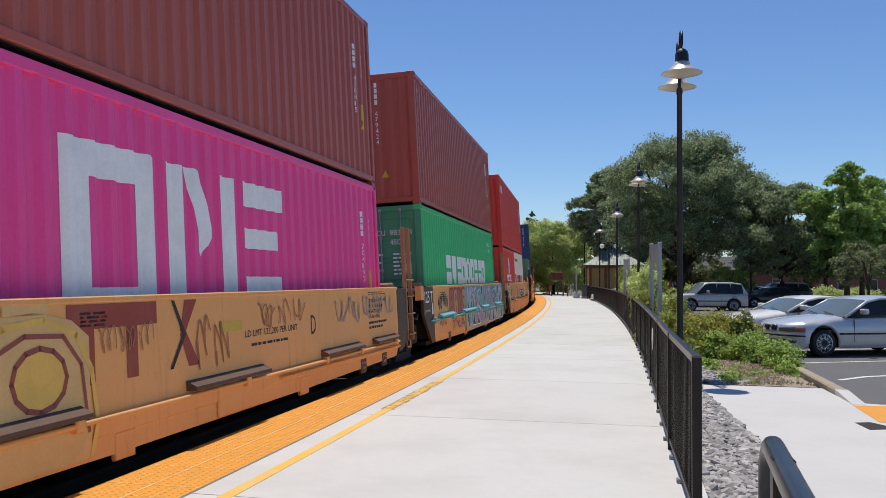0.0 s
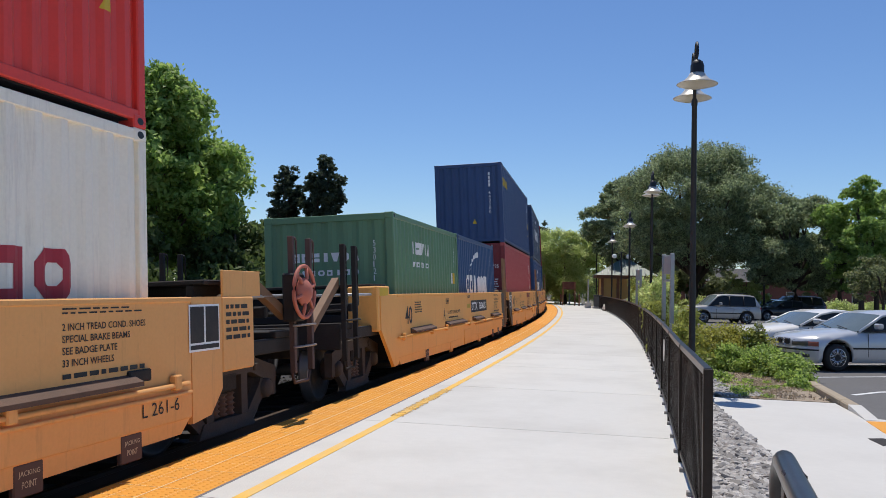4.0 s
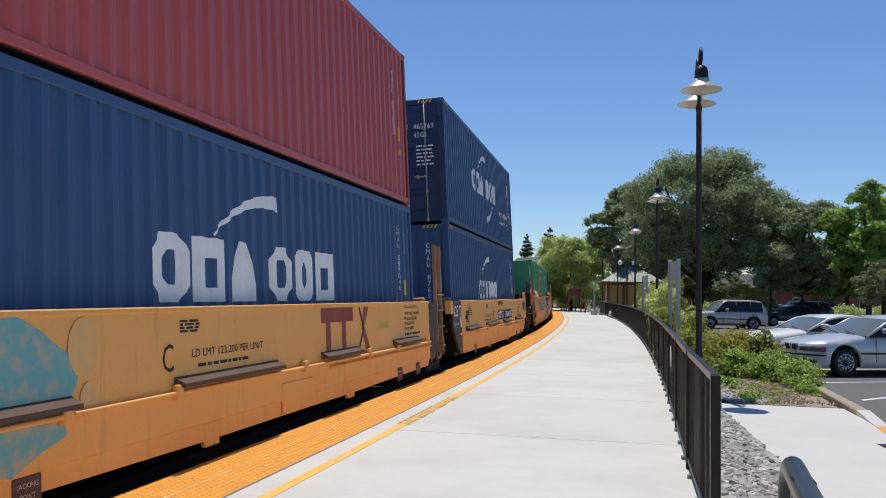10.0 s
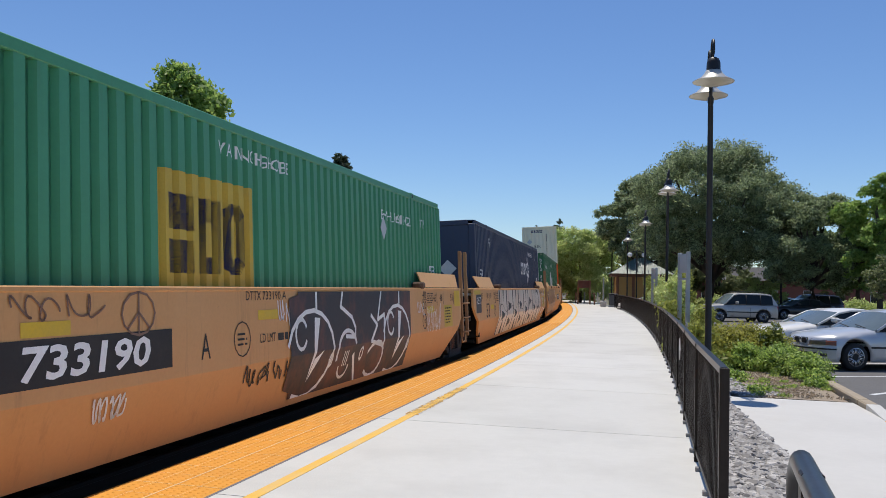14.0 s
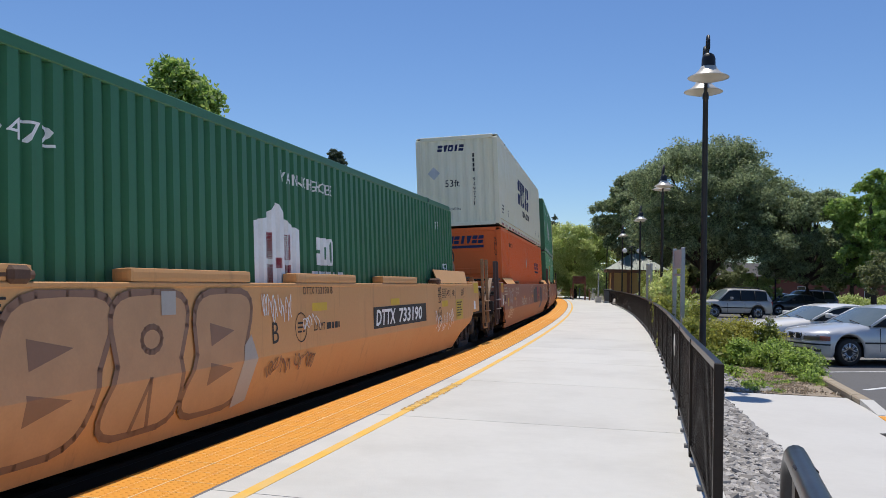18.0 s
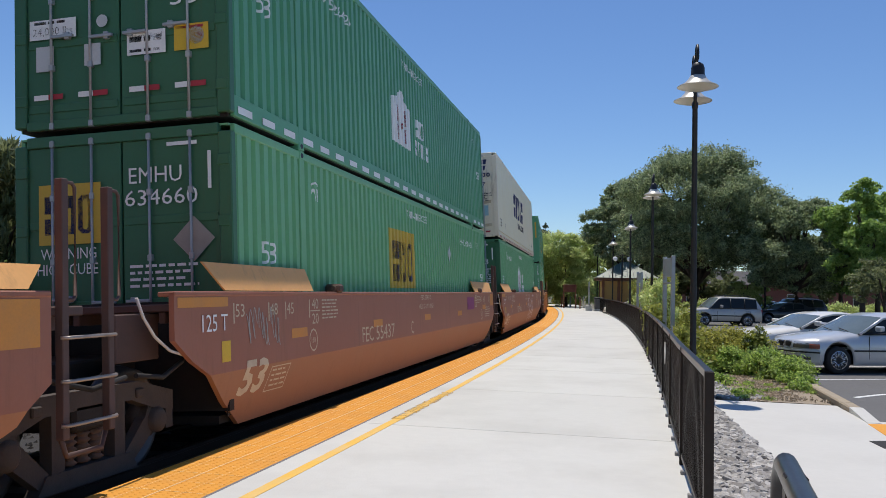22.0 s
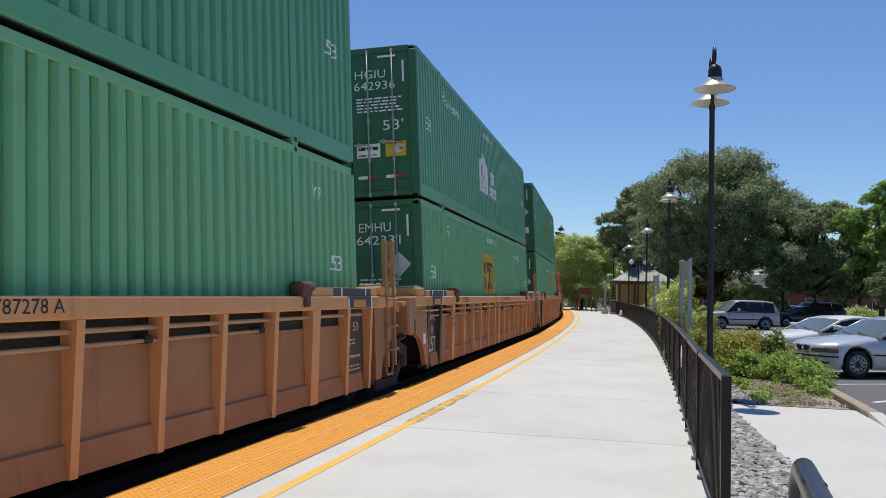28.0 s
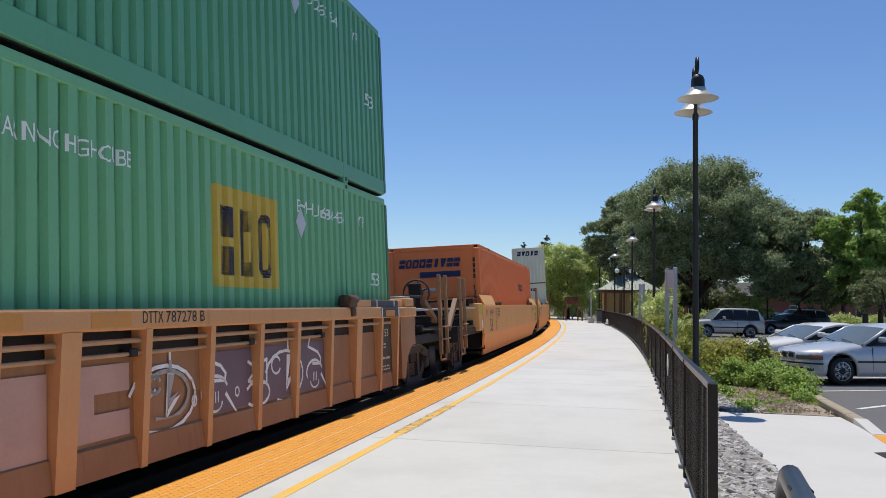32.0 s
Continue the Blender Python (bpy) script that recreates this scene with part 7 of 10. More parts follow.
FLOOR40, FLOOR53 = 0.374, 0.474


def load(ob, place, z, sag, y=0.0):
    return ride(ob, place, sag, Matrix.Translation((0, y, z)))


STD, HC = 2.591, 2.896
box40 = lambda colour, label, front="wall", side=(), ends=(), **k: container(colour, label, 12.192, 2.438, k.pop("height", HC), front, side, ends, **k)
box20 = lambda colour, label, front="wall", side=(), ends=(), **k: container(colour, label, 6.058, 2.438, STD, front, side, ends, **k)
cma_low = lambda k=1.0: [("name_blocks", "white", blocks(3, 1.7 * k, 0.5 * k, -1.95 * k, 1.17, 0.14, 0) + blocks(3, 1.65 * k, 0.5 * k, -0.15 + 0.3 * (k - 1), 1.17, 0.14, 3), "white painted name blocks"), ("swoosh", "white", swoosh(-1.4, 1.85, 1.6, 0.55), "white brush-stroke emblem")]
cma_high = lambda: [("name_blocks", "white", blocks(3, 2.0, 0.6, -2.3, 1.25, 0.18, 0) + blocks(3, 2.1, 0.6, 0.1, 1.25, 0.18, 3), "white painted name blocks"), ("swoosh", "white", swoosh(-1.2, 2.0, 1.3, 0.5) + swoosh(0.0, 0.72, 1.4, 0.42, -1), "white brush-stroke emblem"),
                    ("small_text", "white", shift(words("eco container", 0.2, 2.2), 2.8, 1.0) + shift(words("bamboo flooring", 0.2, 2.2), 2.9, 0.68), "")]
side_code = lambda d, h: [("box_number", "white", code(5.25, h, d, 0.085) + column("45G1", 0.085, 5.6, h - 0.1), ""), ("sticker", "yellow", [rect(5.52, h - 1.15, 5.68, h - 0.88)], ""), ("caution_sign", "yellow", caution(5.5, 0.9), "")]

# first car: forty-foot units, grubby yellow
S = 8.95
ride(well_car_40("tan", "tan forty-foot well car with graffiti and a faded red emblem", "D", True, emblem=-2.55, ledges=((-4.1, -2.42), (-0.89, 0.76), (2.6, 4.2), (4.9, 6.2)), low=0.19, graffiti=[([rect(-3.7, 0.3, -2.3, 1.2), [(-3.7, 1.2), (-2.3, 1.2), (-2.5, 1.33), (-2.9, 1.4), (-3.4, 1.36)], rect(-3.2, 1.38, -2.75, 1.46)], spray("sand", (0.72, 0.46, 0.17)), "graffiti_ground"), ([[(-2.85 + 0.26 * math.cos(a * 0.5236), 0.93 + 0.2 * math.sin(a * 0.5236)) for a in range(12)]], LEMON, "graffiti_fill"), (ribbon([(-3.4, 1.2), (-3.2, 1.3), (-2.8, 1.34), (-2.45, 1.22), (-2.28, 0.95), (-2.22, 0.55), (-2.3, 0.32)], 0.05), LEMON, "graffiti_line"), (ribbon([(-2.85 + 0.28 * math.cos(a * 0.5236), 0.93 + 0.22 * math.sin(a * 0.5236)) for a in range(13)], 0.04) + ribbon([(-3.3, 1.12), (-3.0, 1.24), (-2.6, 1.22), (-2.4, 1.0), (-2.33, 0.5)], 0.035), BRICKY, "graffiti_line")] + tag(2, -0.75, 0.72, 0.75, 0.62, spray("rusty", (0.42, 0.17, 0.08)), 2, 0.02) + tag(6, 0.7, 1.05, 1.4, 0.38, spray("rusty2", (0.45, 0.2, 0.1)), 3, 0.018) + tag(7, -2.2, 1.0, 0.8, 0.3, spray("rusty3", (0.4, 0.2, 0.1)), 3, 0.012) + tag(3, 3.2, 0.95, 3.0, 0.45, SILVER, 5, 0.03)), S, SAG40)
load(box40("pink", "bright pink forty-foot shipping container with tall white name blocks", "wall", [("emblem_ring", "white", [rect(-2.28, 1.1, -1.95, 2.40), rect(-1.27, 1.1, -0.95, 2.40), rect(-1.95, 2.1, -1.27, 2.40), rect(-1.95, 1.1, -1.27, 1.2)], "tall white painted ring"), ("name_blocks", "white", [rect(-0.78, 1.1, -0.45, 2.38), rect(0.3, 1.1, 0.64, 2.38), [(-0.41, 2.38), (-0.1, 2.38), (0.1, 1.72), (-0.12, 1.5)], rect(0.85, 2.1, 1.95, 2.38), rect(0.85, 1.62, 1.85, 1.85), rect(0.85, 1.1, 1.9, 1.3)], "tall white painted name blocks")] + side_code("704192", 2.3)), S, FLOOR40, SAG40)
load(box40("maroon", "maroon corrugated forty-foot container stacked on a pink one", "wall", side_code("428815", 2.2)), S, FLOOR40 + HC, SAG40)
S = 24.59
ride(well_car_40("tan", "tan forty-foot well car covered in aqua and lilac graffiti", "", False, trim=AQUA, graffiti=tag(16, -5.0, 0.95, 0.6, 0.4, COAL, 3, 0.02) + tag(17, -5.5, 0.55, 0.9, 0.3, COAL, 3, 0.016) + bubble(11, -4.2, 0.74, 2.3, 0.68, (SALMON, PEACH, BRICKY), 4) + tag(18, -4.1, 0.42, 2.0, 0.3, MAGENTA, 3, 0.03) + mural(12, -1.75, 0.30, 8.1, 1.16, (AQUA, PALE_AQUA), (TEAL, PALE_LILAC, AQUA, LILAC), 5) + tag(14, 1.0, 0.36, 0.6, 0.25, COAL, 2, 0.016) + tag(15, -0.9, 1.2, 0.5, 0.2, COAL, 2, 0.016)), S, SAG40)
load(box40("green", "green forty-foot container with white name blocks, in a well car", "door", [("name_blocks", "white", blocks(9, 7.0, 0.72, -3.2, 1.16, 0.13, 1), "white painted name blocks")] + [("box_number", "white", shift(words("983971", 0.1, 0.9), 4.6, 2.4) + shift(words("45G1", 0.1, 0.4), 4.9, 2.2), "")],
           [("box_number", "white", door_plate(0.52, 2.25, "983971"), ""), ("round_badge", "white", [[(-0.85 + 0.29 * math.cos(a * 0.3927), 2.05 + 0.29 * math.sin(a * 0.3927)) for a in range(16)]], "white round badge"), ("badge_star", PAINT["green"], [[(-0.85 + (0.17 if a % 2 == 0 else 0.05) * math.cos(a * 0.3927), 2.05 + (0.17 if a % 2 == 0 else 0.05) * math.sin(a * 0.3927) ) for a in range(16)]], "")]), S, FLOOR40, SAG40)
load(box40("maroon", "maroon forty-foot container stacked on a green one", "wall", side_code("479424", 2.3) + [("name_blocks", "white", blocks(7, 0.22, 0.1, -5.8, 2.5, 0.2) + [rect(-5.75, 2.5 - i * 0.22, -5.6, 2.62 - i * 0.22) for i in range(7)], "")], [("box_number", "white", code(0.35, 2.6, "479424", 0.1), ""), ("caution_sign", "yellow", caution(0.4, 0.62), "yellow warning triangle"), ("sticker", "yellow", [rect(-0.35, 0.5, -0.2, 0.78)], "")]), S, FLOOR40 + HC, SAG40)
S = 40.36
ride(well_car_40("tan", "tan forty-foot well car with orange graffiti and a black number panel", "", False, rear=True, number="759739", panel_u=-0.17, gaps=(9.8, 9.8), graffiti=tall_letters() + tag(22, -0.6, 0.9, 1.3, 0.5, SALMON, 2, 0.02) + tag(23, 1.2, 1.25, 1.6, 0.22, LEMON, 1, 0.02)), S, SAG40)
load(box20("red", "red twenty-foot container with a white emblem, in a well car", "wall", [("emblem", "white", [[(-0.2 + 0.3 * math.cos(a * 0.3927), 1.85 + 0.36 * math.sin(a * 0.3927)) for a in range(16)]], "white round badge"), ("badge_sail", NAVY_INK, [[(-0.4, 1.68), (-0.02, 1.68), (-0.16, 2.08)], [(-0.36, 1.6), (-0.04, 1.6), (-0.1, 1.54), (-0.3, 1.54)]], "navy sail on the badge"), ("name_blocks", "white", blocks(8, 2.2, 0.28, -1.2, 1.2, 0.2, 0), "white painted name blocks"), ("box_number", "white", column("242460", 0.1, 2.4, 1.9) + column("22G1", 0.1, 2.72, 2.1), ""), ("sticker", "yellow", [rect(2.66, 1.2, 2.8, 1.42)], "")], [("box_number", "white", code(0.75, 2.2, "242460", 0.1), "")]), S, FLOOR40, SAG40, -3.067)
load(box20("white", "white rust-streaked twenty-foot container with red name blocks", "wall", [("name_blocks", "red", blocks(8, 4.0, 0.38, -1.85, 1.12, 0.16, 0), "red painted name blocks"), ("small_blocks", "red", blocks(14, 1.9, 0.13, -2.65, 2.14, 0.3, 1), ""), ("emblem_panel", "red", [rect(-2.65, 1.1, -2.1, 1.55)], ""), ("emblem", NAVY_INK, [[(-2.6, 1.5), (-2.48, 1.5), (-2.37, 1.35), (-2.26, 1.5), (-2.15, 1.5), (-2.32, 1.25), (-2.32, 1.1), (-2.43, 1.1), (-2.43, 1.25)]], "")]), S, FLOOR40, SAG40, 3.067)
load(box40("red", "red forty-foot container stacked over two short ones", "wall", side_code("920691", 2.3) + [("name_blocks", "white", blocks(3, 0.9, 0.3, -5.5, 2.25, 0.2), "")], [("box_number", "white", code(0.3, 2.6, "920691", 0.1), ""), ("sticker", "yellow", [rect(0.2, 0.62, 0.5, 0.98)], "yellow caution sticker")]), S, FLOOR40 + STD, SAG40)

# second car: five yellow forty-foot units
S = 60.1
ride(well_car_40("yellow", "yellow forty-foot well car with a black number panel", "A", False, front=True, number="760685", gaps=(9.94, 9.8)), S, SAG40)
load(box20("capital", "dark green twenty-foot container in a well car", "wall", [("name_blocks", "white", blocks(7, 1.5, 0.24, -1.6, 1.9, 0.2, 1) + blocks(8, 1.3, 0.1, -1.5, 1.65, 0.3), ""), ("sticker", "yellow", [rect(2.45, 1.35, 2.6, 1.6)], ""), ("sticker", "white", [rect(2.2, 1.35, 2.4, 1.6)], ""), ("box_number", "white", column("22G1", 0.1, 2.55, 2.1), "")], [("name_blocks", "white", blocks(7, 1.3, 0.16, -0.7, 1.75, 0.2, 1) + blocks(8, 1.3, 0.1, -0.7, 1.5, 0.3), ""), ("box_number", "white", column("530121", 0.1, 0.85, 2.0), "")]), S, FLOOR40, SAG40, -3.067 + 0.2)
load(box20("blue", "navy blue twenty-foot container with a white brush-stroke emblem", "wall", [("name_blocks", "white", blocks(3, 1.65, 0.5, -1.95, 1.1, 0.16) + blocks(3, 1.6, 0.5, -0.1, 1.1, 0.16, 3), "white painted name blocks"), ("swoosh", "white", swoosh(-1.4, 1.72, 1.6, 0.55), "white brush-stroke emblem"), ("box_number", "white", column("274971", 0.1, 2.1, 1.8) + column("22G1", 0.1, 2.42, 2.2), "")]), S, FLOOR40, SAG40, 3.067 + 0.2)
S = 75.72
ride(well_car_40("yellow", "yellow forty-foot well car with a faded red emblem", "E", True, emblem=0.74, dip=True, graffiti=tag(31, -4.6, 0.95, 1.7, 0.45, "black", 3, 0.012)), S, SAG40)
load(box40("wine", "wine-red forty-foot container with barred doors, in a well car", "door", side_code("529795", 2.3), [("box_number", "white", door_plate(0.5, 2.0, "529795"), "")]), S, FLOOR40, SAG40)
load(box40("navy", "navy blue forty-foot container stacked on a wine-red one", "wall", side_code("643280", 2.4) + [("name_blocks", "gold", blocks(6, 1.6, 0.3, -5.7, 2.1, 0.15, 2), "yellow painted name blocks")], [("box_number", "white", code(0.75, 2.45, "643280", 0.11), ""), ("caution_sign", "yellow", caution(0.1, 0.72), "yellow warning triangle")]), S, FLOOR40 + HC, SAG40)
S = 91.24
ride(well_car_40("yellow", "yellow forty-foot well car with violet graffiti and a faded red emblem", "D", True, graffiti=tag(41, -4.7, 0.98, 1.9, 0.45, LILAC, 4, 0.025) + tag(42, -2.2, 1.18, 2.2, 0.28, LILAC, 3, 0.018)), S, SAG40)
load(box40("blue", "blue forty-foot container with white name blocks, in a well car", "wall", cma_low() + side_code("937963", 2.3), [("box_number", "white", code(0.9, 2.5, "937963", 0.1), ""), ("caution_sign", "yellow", caution(0.2, 1.7), "")]), S, FLOOR40, SAG40)
load(box40("slate", "faded slate-blue forty-foot container with patched end panels", "door", cma_high()[:2] + [("repaint_patch", PAINT["navy"], [rect(-5.95, 0.2, -4.85, 2.75)], "fresh navy repaint patch")] + side_code("428600", 2.2), [("box_number", "white", door_plate(0.55, 2.25, "428600"), "")]), S, FLOOR40 + HC, SAG40)
S = 106.92
ride(well_car_40("yellow", "yellow forty-foot well car with an aqua paint blot", "C", True, graffiti=[([[(-4.55 + 0.75 * (1 + 0.15 * math.sin(a * 2.1)) * math.cos(a * 0.3491), 0.95 + 0.5 * math.sin(a * 0.3491) * (1 + 0.08 * math.sin(a * 3.3))) for a in range(18)]], AQUA_BLOT, "paint_blot"), ([[(-3.72 + 0.17 * math.cos(a * 0.5236), 1.22 + 0.22 * math.sin(a * 0.5236)) for a in range(12)], [(-3.66 + 0.1 * math.cos(a * 0.5236), 0.85 + 0.12 * math.sin(a * 0.5236)) for a in range(12)]], TAN_BLOT, "paint_blot")]), S, SAG40)
load(box40("blue", "blue forty-foot container with white name blocks, in a well car", "wall", cma_low(1.28) + side_code("559046", 2.4), [("box_number", "white", code(0.72, 2.35, "559046", 0.115), ""), ("caution_sign", "yellow", caution(-0.1, 1.6), "")]), S, FLOOR40, SAG40)
load(box40("wine", "wine-red forty-foot container with barred doors stacked on a blue one", "door", side_code("693892", 2.3) + [("name_blocks", "white", [rect(-5.75 + 0.0 * i, 2.6 - i * 0.27, -5.55, 2.76 - i * 0.27) for i in range(5)], "")], [("box_number", "white", door_plate(0.5, 2.15, "693892"), ""), ("sticker", "yellow", [rect(0.58, 1.18, 0.8, 1.28)], ""), ("round_badge", "white", [[(0.86 + 0.06 * math.cos(a * 0.5236), 0.36 + 0.06 * math.sin(a * 0.5236)) for a in range(12)]], "")]), S, FLOOR40 + HC, SAG40)
S = 122.67
ride(well_car_40("yellow", "yellow forty-foot well car with a faded red hand brake wheel", "B", False, rear=True, number="760685", panel_u=-0.17, gaps=(9.8, 9.8), graffiti=tag(61, -0.2, 1.28, 1.3, 0.25, "black", 2, 0.03)), S, SAG40)
load(box40("blue", "blue forty-foot container with white name blocks, in a well car", "wall", cma_low() + side_code("876875", 2.4), [("box_number", "white", code(0.72, 2.35, "876875", 0.115), ""), ("caution_sign", "yellow", caution(-0.25, 1.35), "")]), S, FLOOR40, SAG40, -0.2)
load(box40("blue", "blue forty-foot container with white name blocks and barred doors", "door", cma_high() + side_code("465769", 2.2), [("box_number", "white", door_plate(0.5, 2.2, "465769"), ""), ("round_badge", "pale", [rect(-0.9, 1.2, -0.72, 1.45), [(-0.4 + 0.08 * math.cos(a * 0.5236), 1.4 + 0.11 * math.sin(a * 0.5236)) for a in range(12)]], "")]), S, FLOOR40 + HC, SAG40, -0.2)

# third car: tan fifty-three-foot units with one box each
F3 = 0.385
S = 144.55
ride(well_car_53("brown_tan", "tan fifty-three-foot well car with a black number panel and graffiti", "A", front=True, number="733190", gaps=(12.08, 11.9), graffiti=tag(71, -7.0, 0.85, 2.6, 0.6, "black", 4, 0.02) + [(ribbon([(-2.51 + 0.22 * math.cos(a * 0.5236), 1.36 + 0.17 * math.sin(a * 0.5236)) for a in range(13)], 0.02) + ribbon([(-2.51, 1.53), (-2.51, 1.19)], 0.02) + ribbon([(-2.66, 1.24), (-2.51, 1.37), (-2.36, 1.24)], 0.02), UMBER2, "graffiti_tag")] + tag(73, -4.4, 1.28, 1.5, 0.25, UMBER2, 3, 0.016) + tag(74, -0.72, 0.55, 1.25, 0.25, COAL, 4, 0.022) + tag(75, -3.05, 0.5, 0.42, 0.28, "white", 2, 0.02) + tag(76, 0.0, 1.1, 0.6, 0.36, "white", 3, 0.016) + [([[(0.35, 0.42), (0.6, 0.36), (0.62, 1.5), (0.3, 1.44)]], MOTTLED, "paint_patch")] + loops(72, 0.6, 0.3, 4.5, 1.22, MOTTLED, "white", 4, 0.055) + tag(77, 5.5, 1.05, 0.5, 0.3, "white", 2, 0.014) + tag(78, 6.1, 0.72, 1.1, 0.62, "white", 4, 0.012)), S, SAG53)
load(big("forest", "dark green fifty-three-foot container with gold panels, in a well car", "plain", emp_marks(-1.9, 1.2, "641025"), [("gold_panel", "gold", [rect(-0.97, 1.72, 0.35, 2.5)], "gold painted panel"), ("name_blocks", NAVY_INK, blocks(3, 0.7, 0.4, -0.6, 1.95, 0.2, 1), "navy painted name blocks"), ("placard", "pale", diamond(-0.65, 1.35, 0.24), "grey diamond placard"), ("box_number", "white", code(-1.16, 2.4, "641025", 0.13), ""), ("warning_text", "white", column("WARNING HIGH CUBE", 0.1, 1.18, 2.55), "")]), S, F3, SAG53)
S = 164.45
ride(well_car_53("brown_tan", "tan fifty-three-foot well car covered in silver and black graffiti", "", number="", graffiti=chrome(-5.5, 0.3, 11.6, 1.22, 81, 8) + last_letter() + scrawl()), S, SAG53)
load(big("umax", "navy blue fifty-three-foot container with a white diamond emblem", "plain", [("emblem", "white", diamond_rings(3.88, 1.9, 0.46) + blocks(4, 1.6, 0.42, 1.7, 1.7, 0.2), "white diamond emblem and name blocks"), ("box_number", "white", owner_row("268725", 0.16, 4.1, 2.42, 0.66) + shift(words("268725", 0.16, 0.8), 4.85, 2.42), ""), ("end_post_paint", "white", [rect(7.975, 0.13, 8.07, 2.78)], "white painted end post")] + common_53(), [("box_number", "white", shift(words("268725", 0.17, 0.9), -0.6, 2.2), ""), ("placard", "pale", diamond(0.6, 1.7, 0.22), "")]), S, F3, SAG53)
S = 184.2
ride(well_car_53("brown_tan", "tan fifty-three-foot well car with weathered bubble graffiti", "B", rear=True, number="733190", gaps=(11.9, 11.9), wheel=(RUST, 0.3, 11.27, 2.31), tank=True, panel_u=1.9, pads=((-7.2, -5.21), (-4.12, -2.06), (-0.9, 1.16), (2.4, 4.4)), graffiti=bubble(91, -8.0, 0.36, 5.9, 1.14, (BUFF, BUFF, UMBER2), 5) + tag(92, -1.85, 1.12, 0.8, 0.36, "white", 4, 0.016) + [([[(-2.3, 0.34), (-2.0, 0.38), (-1.95, 0.8), (-2.1, 1.05), (-2.25, 0.95)], rect(-3.72, 1.3, -3.5, 1.5)], SILVER, "paint_patch")] + tag(93, -1.7, 0.55, 1.4, 0.25, UMBER2, 4, 0.018) + tag(94, -0.8, 1.02, 0.6, 0.2, "white", 2, 0.014) + tag(95, 5.6, 0.6, 1.6, 0.5, "white", 3, 0.02)), S, SAG53)
load(big("bottle", "dark green fifty-three-foot container with a white badge", "plain", hub_marks(-1.58, 1.05, "530472", -0.88, -0.12), [("box_number", "white", code(1.15, 2.5, "530472", 0.13), ""), ("warning_text", "white", shift(words("WARNING HIGH CUBE", 0.1, 1.4), -0.5, 1.5), ""), ("placard", "black", [rect(-0.4, 1.68, 0.3, 1.78)], "")]), S, F3, SAG53)

# fourth car: oxide-brown fifty-three-foot units, double stacked
S = 207.94
ride(well_car_53("oxide", "dark oxide-brown fifty-three-foot well car with cream stencils", "B", front=True, number="55437", panel=False, ink="cream", gaps=(11.84, 11.9), back=9.12, graffiti=tag(101, -7.8, 0.85, 0.9, 0.6, SILVER, 2, 0.02) + tag(102, -4.2, 0.75, 0.9, 0.4, SILVER, 3, 0.012) + [([[(0.68, 0.84), (1.3, 0.8), (2.5, 0.82), (2.58, 1.2), (2.5, 1.46), (1.6, 1.44), (1.5, 1.38), (0.72, 1.36)]], COAL_BLOT, "paint_patch"), ([[(2.55, 0.95), (3.0, 0.92), (3.15, 1.15), (3.12, 1.46), (2.55, 1.48)]], spray("crimson", (0.42, 0.04, 0.05)), "paint_patch"), ([[(4.1, 0.5), (5.0, 0.55), (5.05, 1.4), (4.15, 1.45)]], spray("ink", (0.05, 0.055, 0.085)), "paint_patch")] + tag(103, 2.9, 0.75, 1.3, 0.65, COAL, 2, 0.03)), S, SAG53)
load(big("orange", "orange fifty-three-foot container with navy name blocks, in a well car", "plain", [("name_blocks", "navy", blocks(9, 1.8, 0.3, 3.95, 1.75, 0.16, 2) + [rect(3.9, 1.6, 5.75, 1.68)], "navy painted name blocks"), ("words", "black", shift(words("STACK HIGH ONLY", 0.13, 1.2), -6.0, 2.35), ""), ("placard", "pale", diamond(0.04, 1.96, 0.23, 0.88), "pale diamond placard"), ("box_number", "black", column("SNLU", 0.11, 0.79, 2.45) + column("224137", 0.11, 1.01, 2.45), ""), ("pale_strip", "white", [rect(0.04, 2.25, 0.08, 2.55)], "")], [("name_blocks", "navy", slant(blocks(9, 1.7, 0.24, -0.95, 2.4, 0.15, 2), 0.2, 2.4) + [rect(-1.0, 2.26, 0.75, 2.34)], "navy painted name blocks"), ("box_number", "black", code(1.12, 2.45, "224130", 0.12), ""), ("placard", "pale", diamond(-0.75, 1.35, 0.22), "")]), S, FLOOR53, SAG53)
load(big("grey_white", "off-white fifty-three-foot container with navy name blocks and rust streaks", "wall", swift_marks(), [("name_blocks", "navy", slant(blocks(5, 0.85, 0.2, -0.62, 2.42, 0.15, 0), 0.2, 2.42), "navy painted name blocks"), ("length_number", "black", shift(words("53ft", 0.22, 0.46), -0.4, 1.3), ""), ("sticker", "black", shift(words("24,000 lbs", 0.1, 0.42), -0.35, 0.55), ""), ("box_number", "black", code(0.52, 2.2, "949771", 0.12), ""), ("placard", "pale", diamond(-0.75, 1.75, 0.2), "")]), S, FLOOR53 + HC, SAG53)
S = 228.16
ride(well_car_53("oxide", "dark oxide-brown fifty-three-foot well car with cream stencils", "C", number="55437", panel=False, ink="cream", mid=-0.28, back=8.12, graffiti=tag(111, -8.2, 0.95, 0.9, 0.5, SILVER, 3, 0.014) + [([rect(4.0, 1.15, 4.9, 1.45)], MAGENTA, "paint_patch")]), S, SAG53)
load(big("domestic", "green fifty-three-foot container with a gold panel, in a well car", "door", emp_marks(-2.05, 1.18, "634660", pu=2.97), emp_door("634660", DULL_INK)), S, FLOOR53, SAG53)
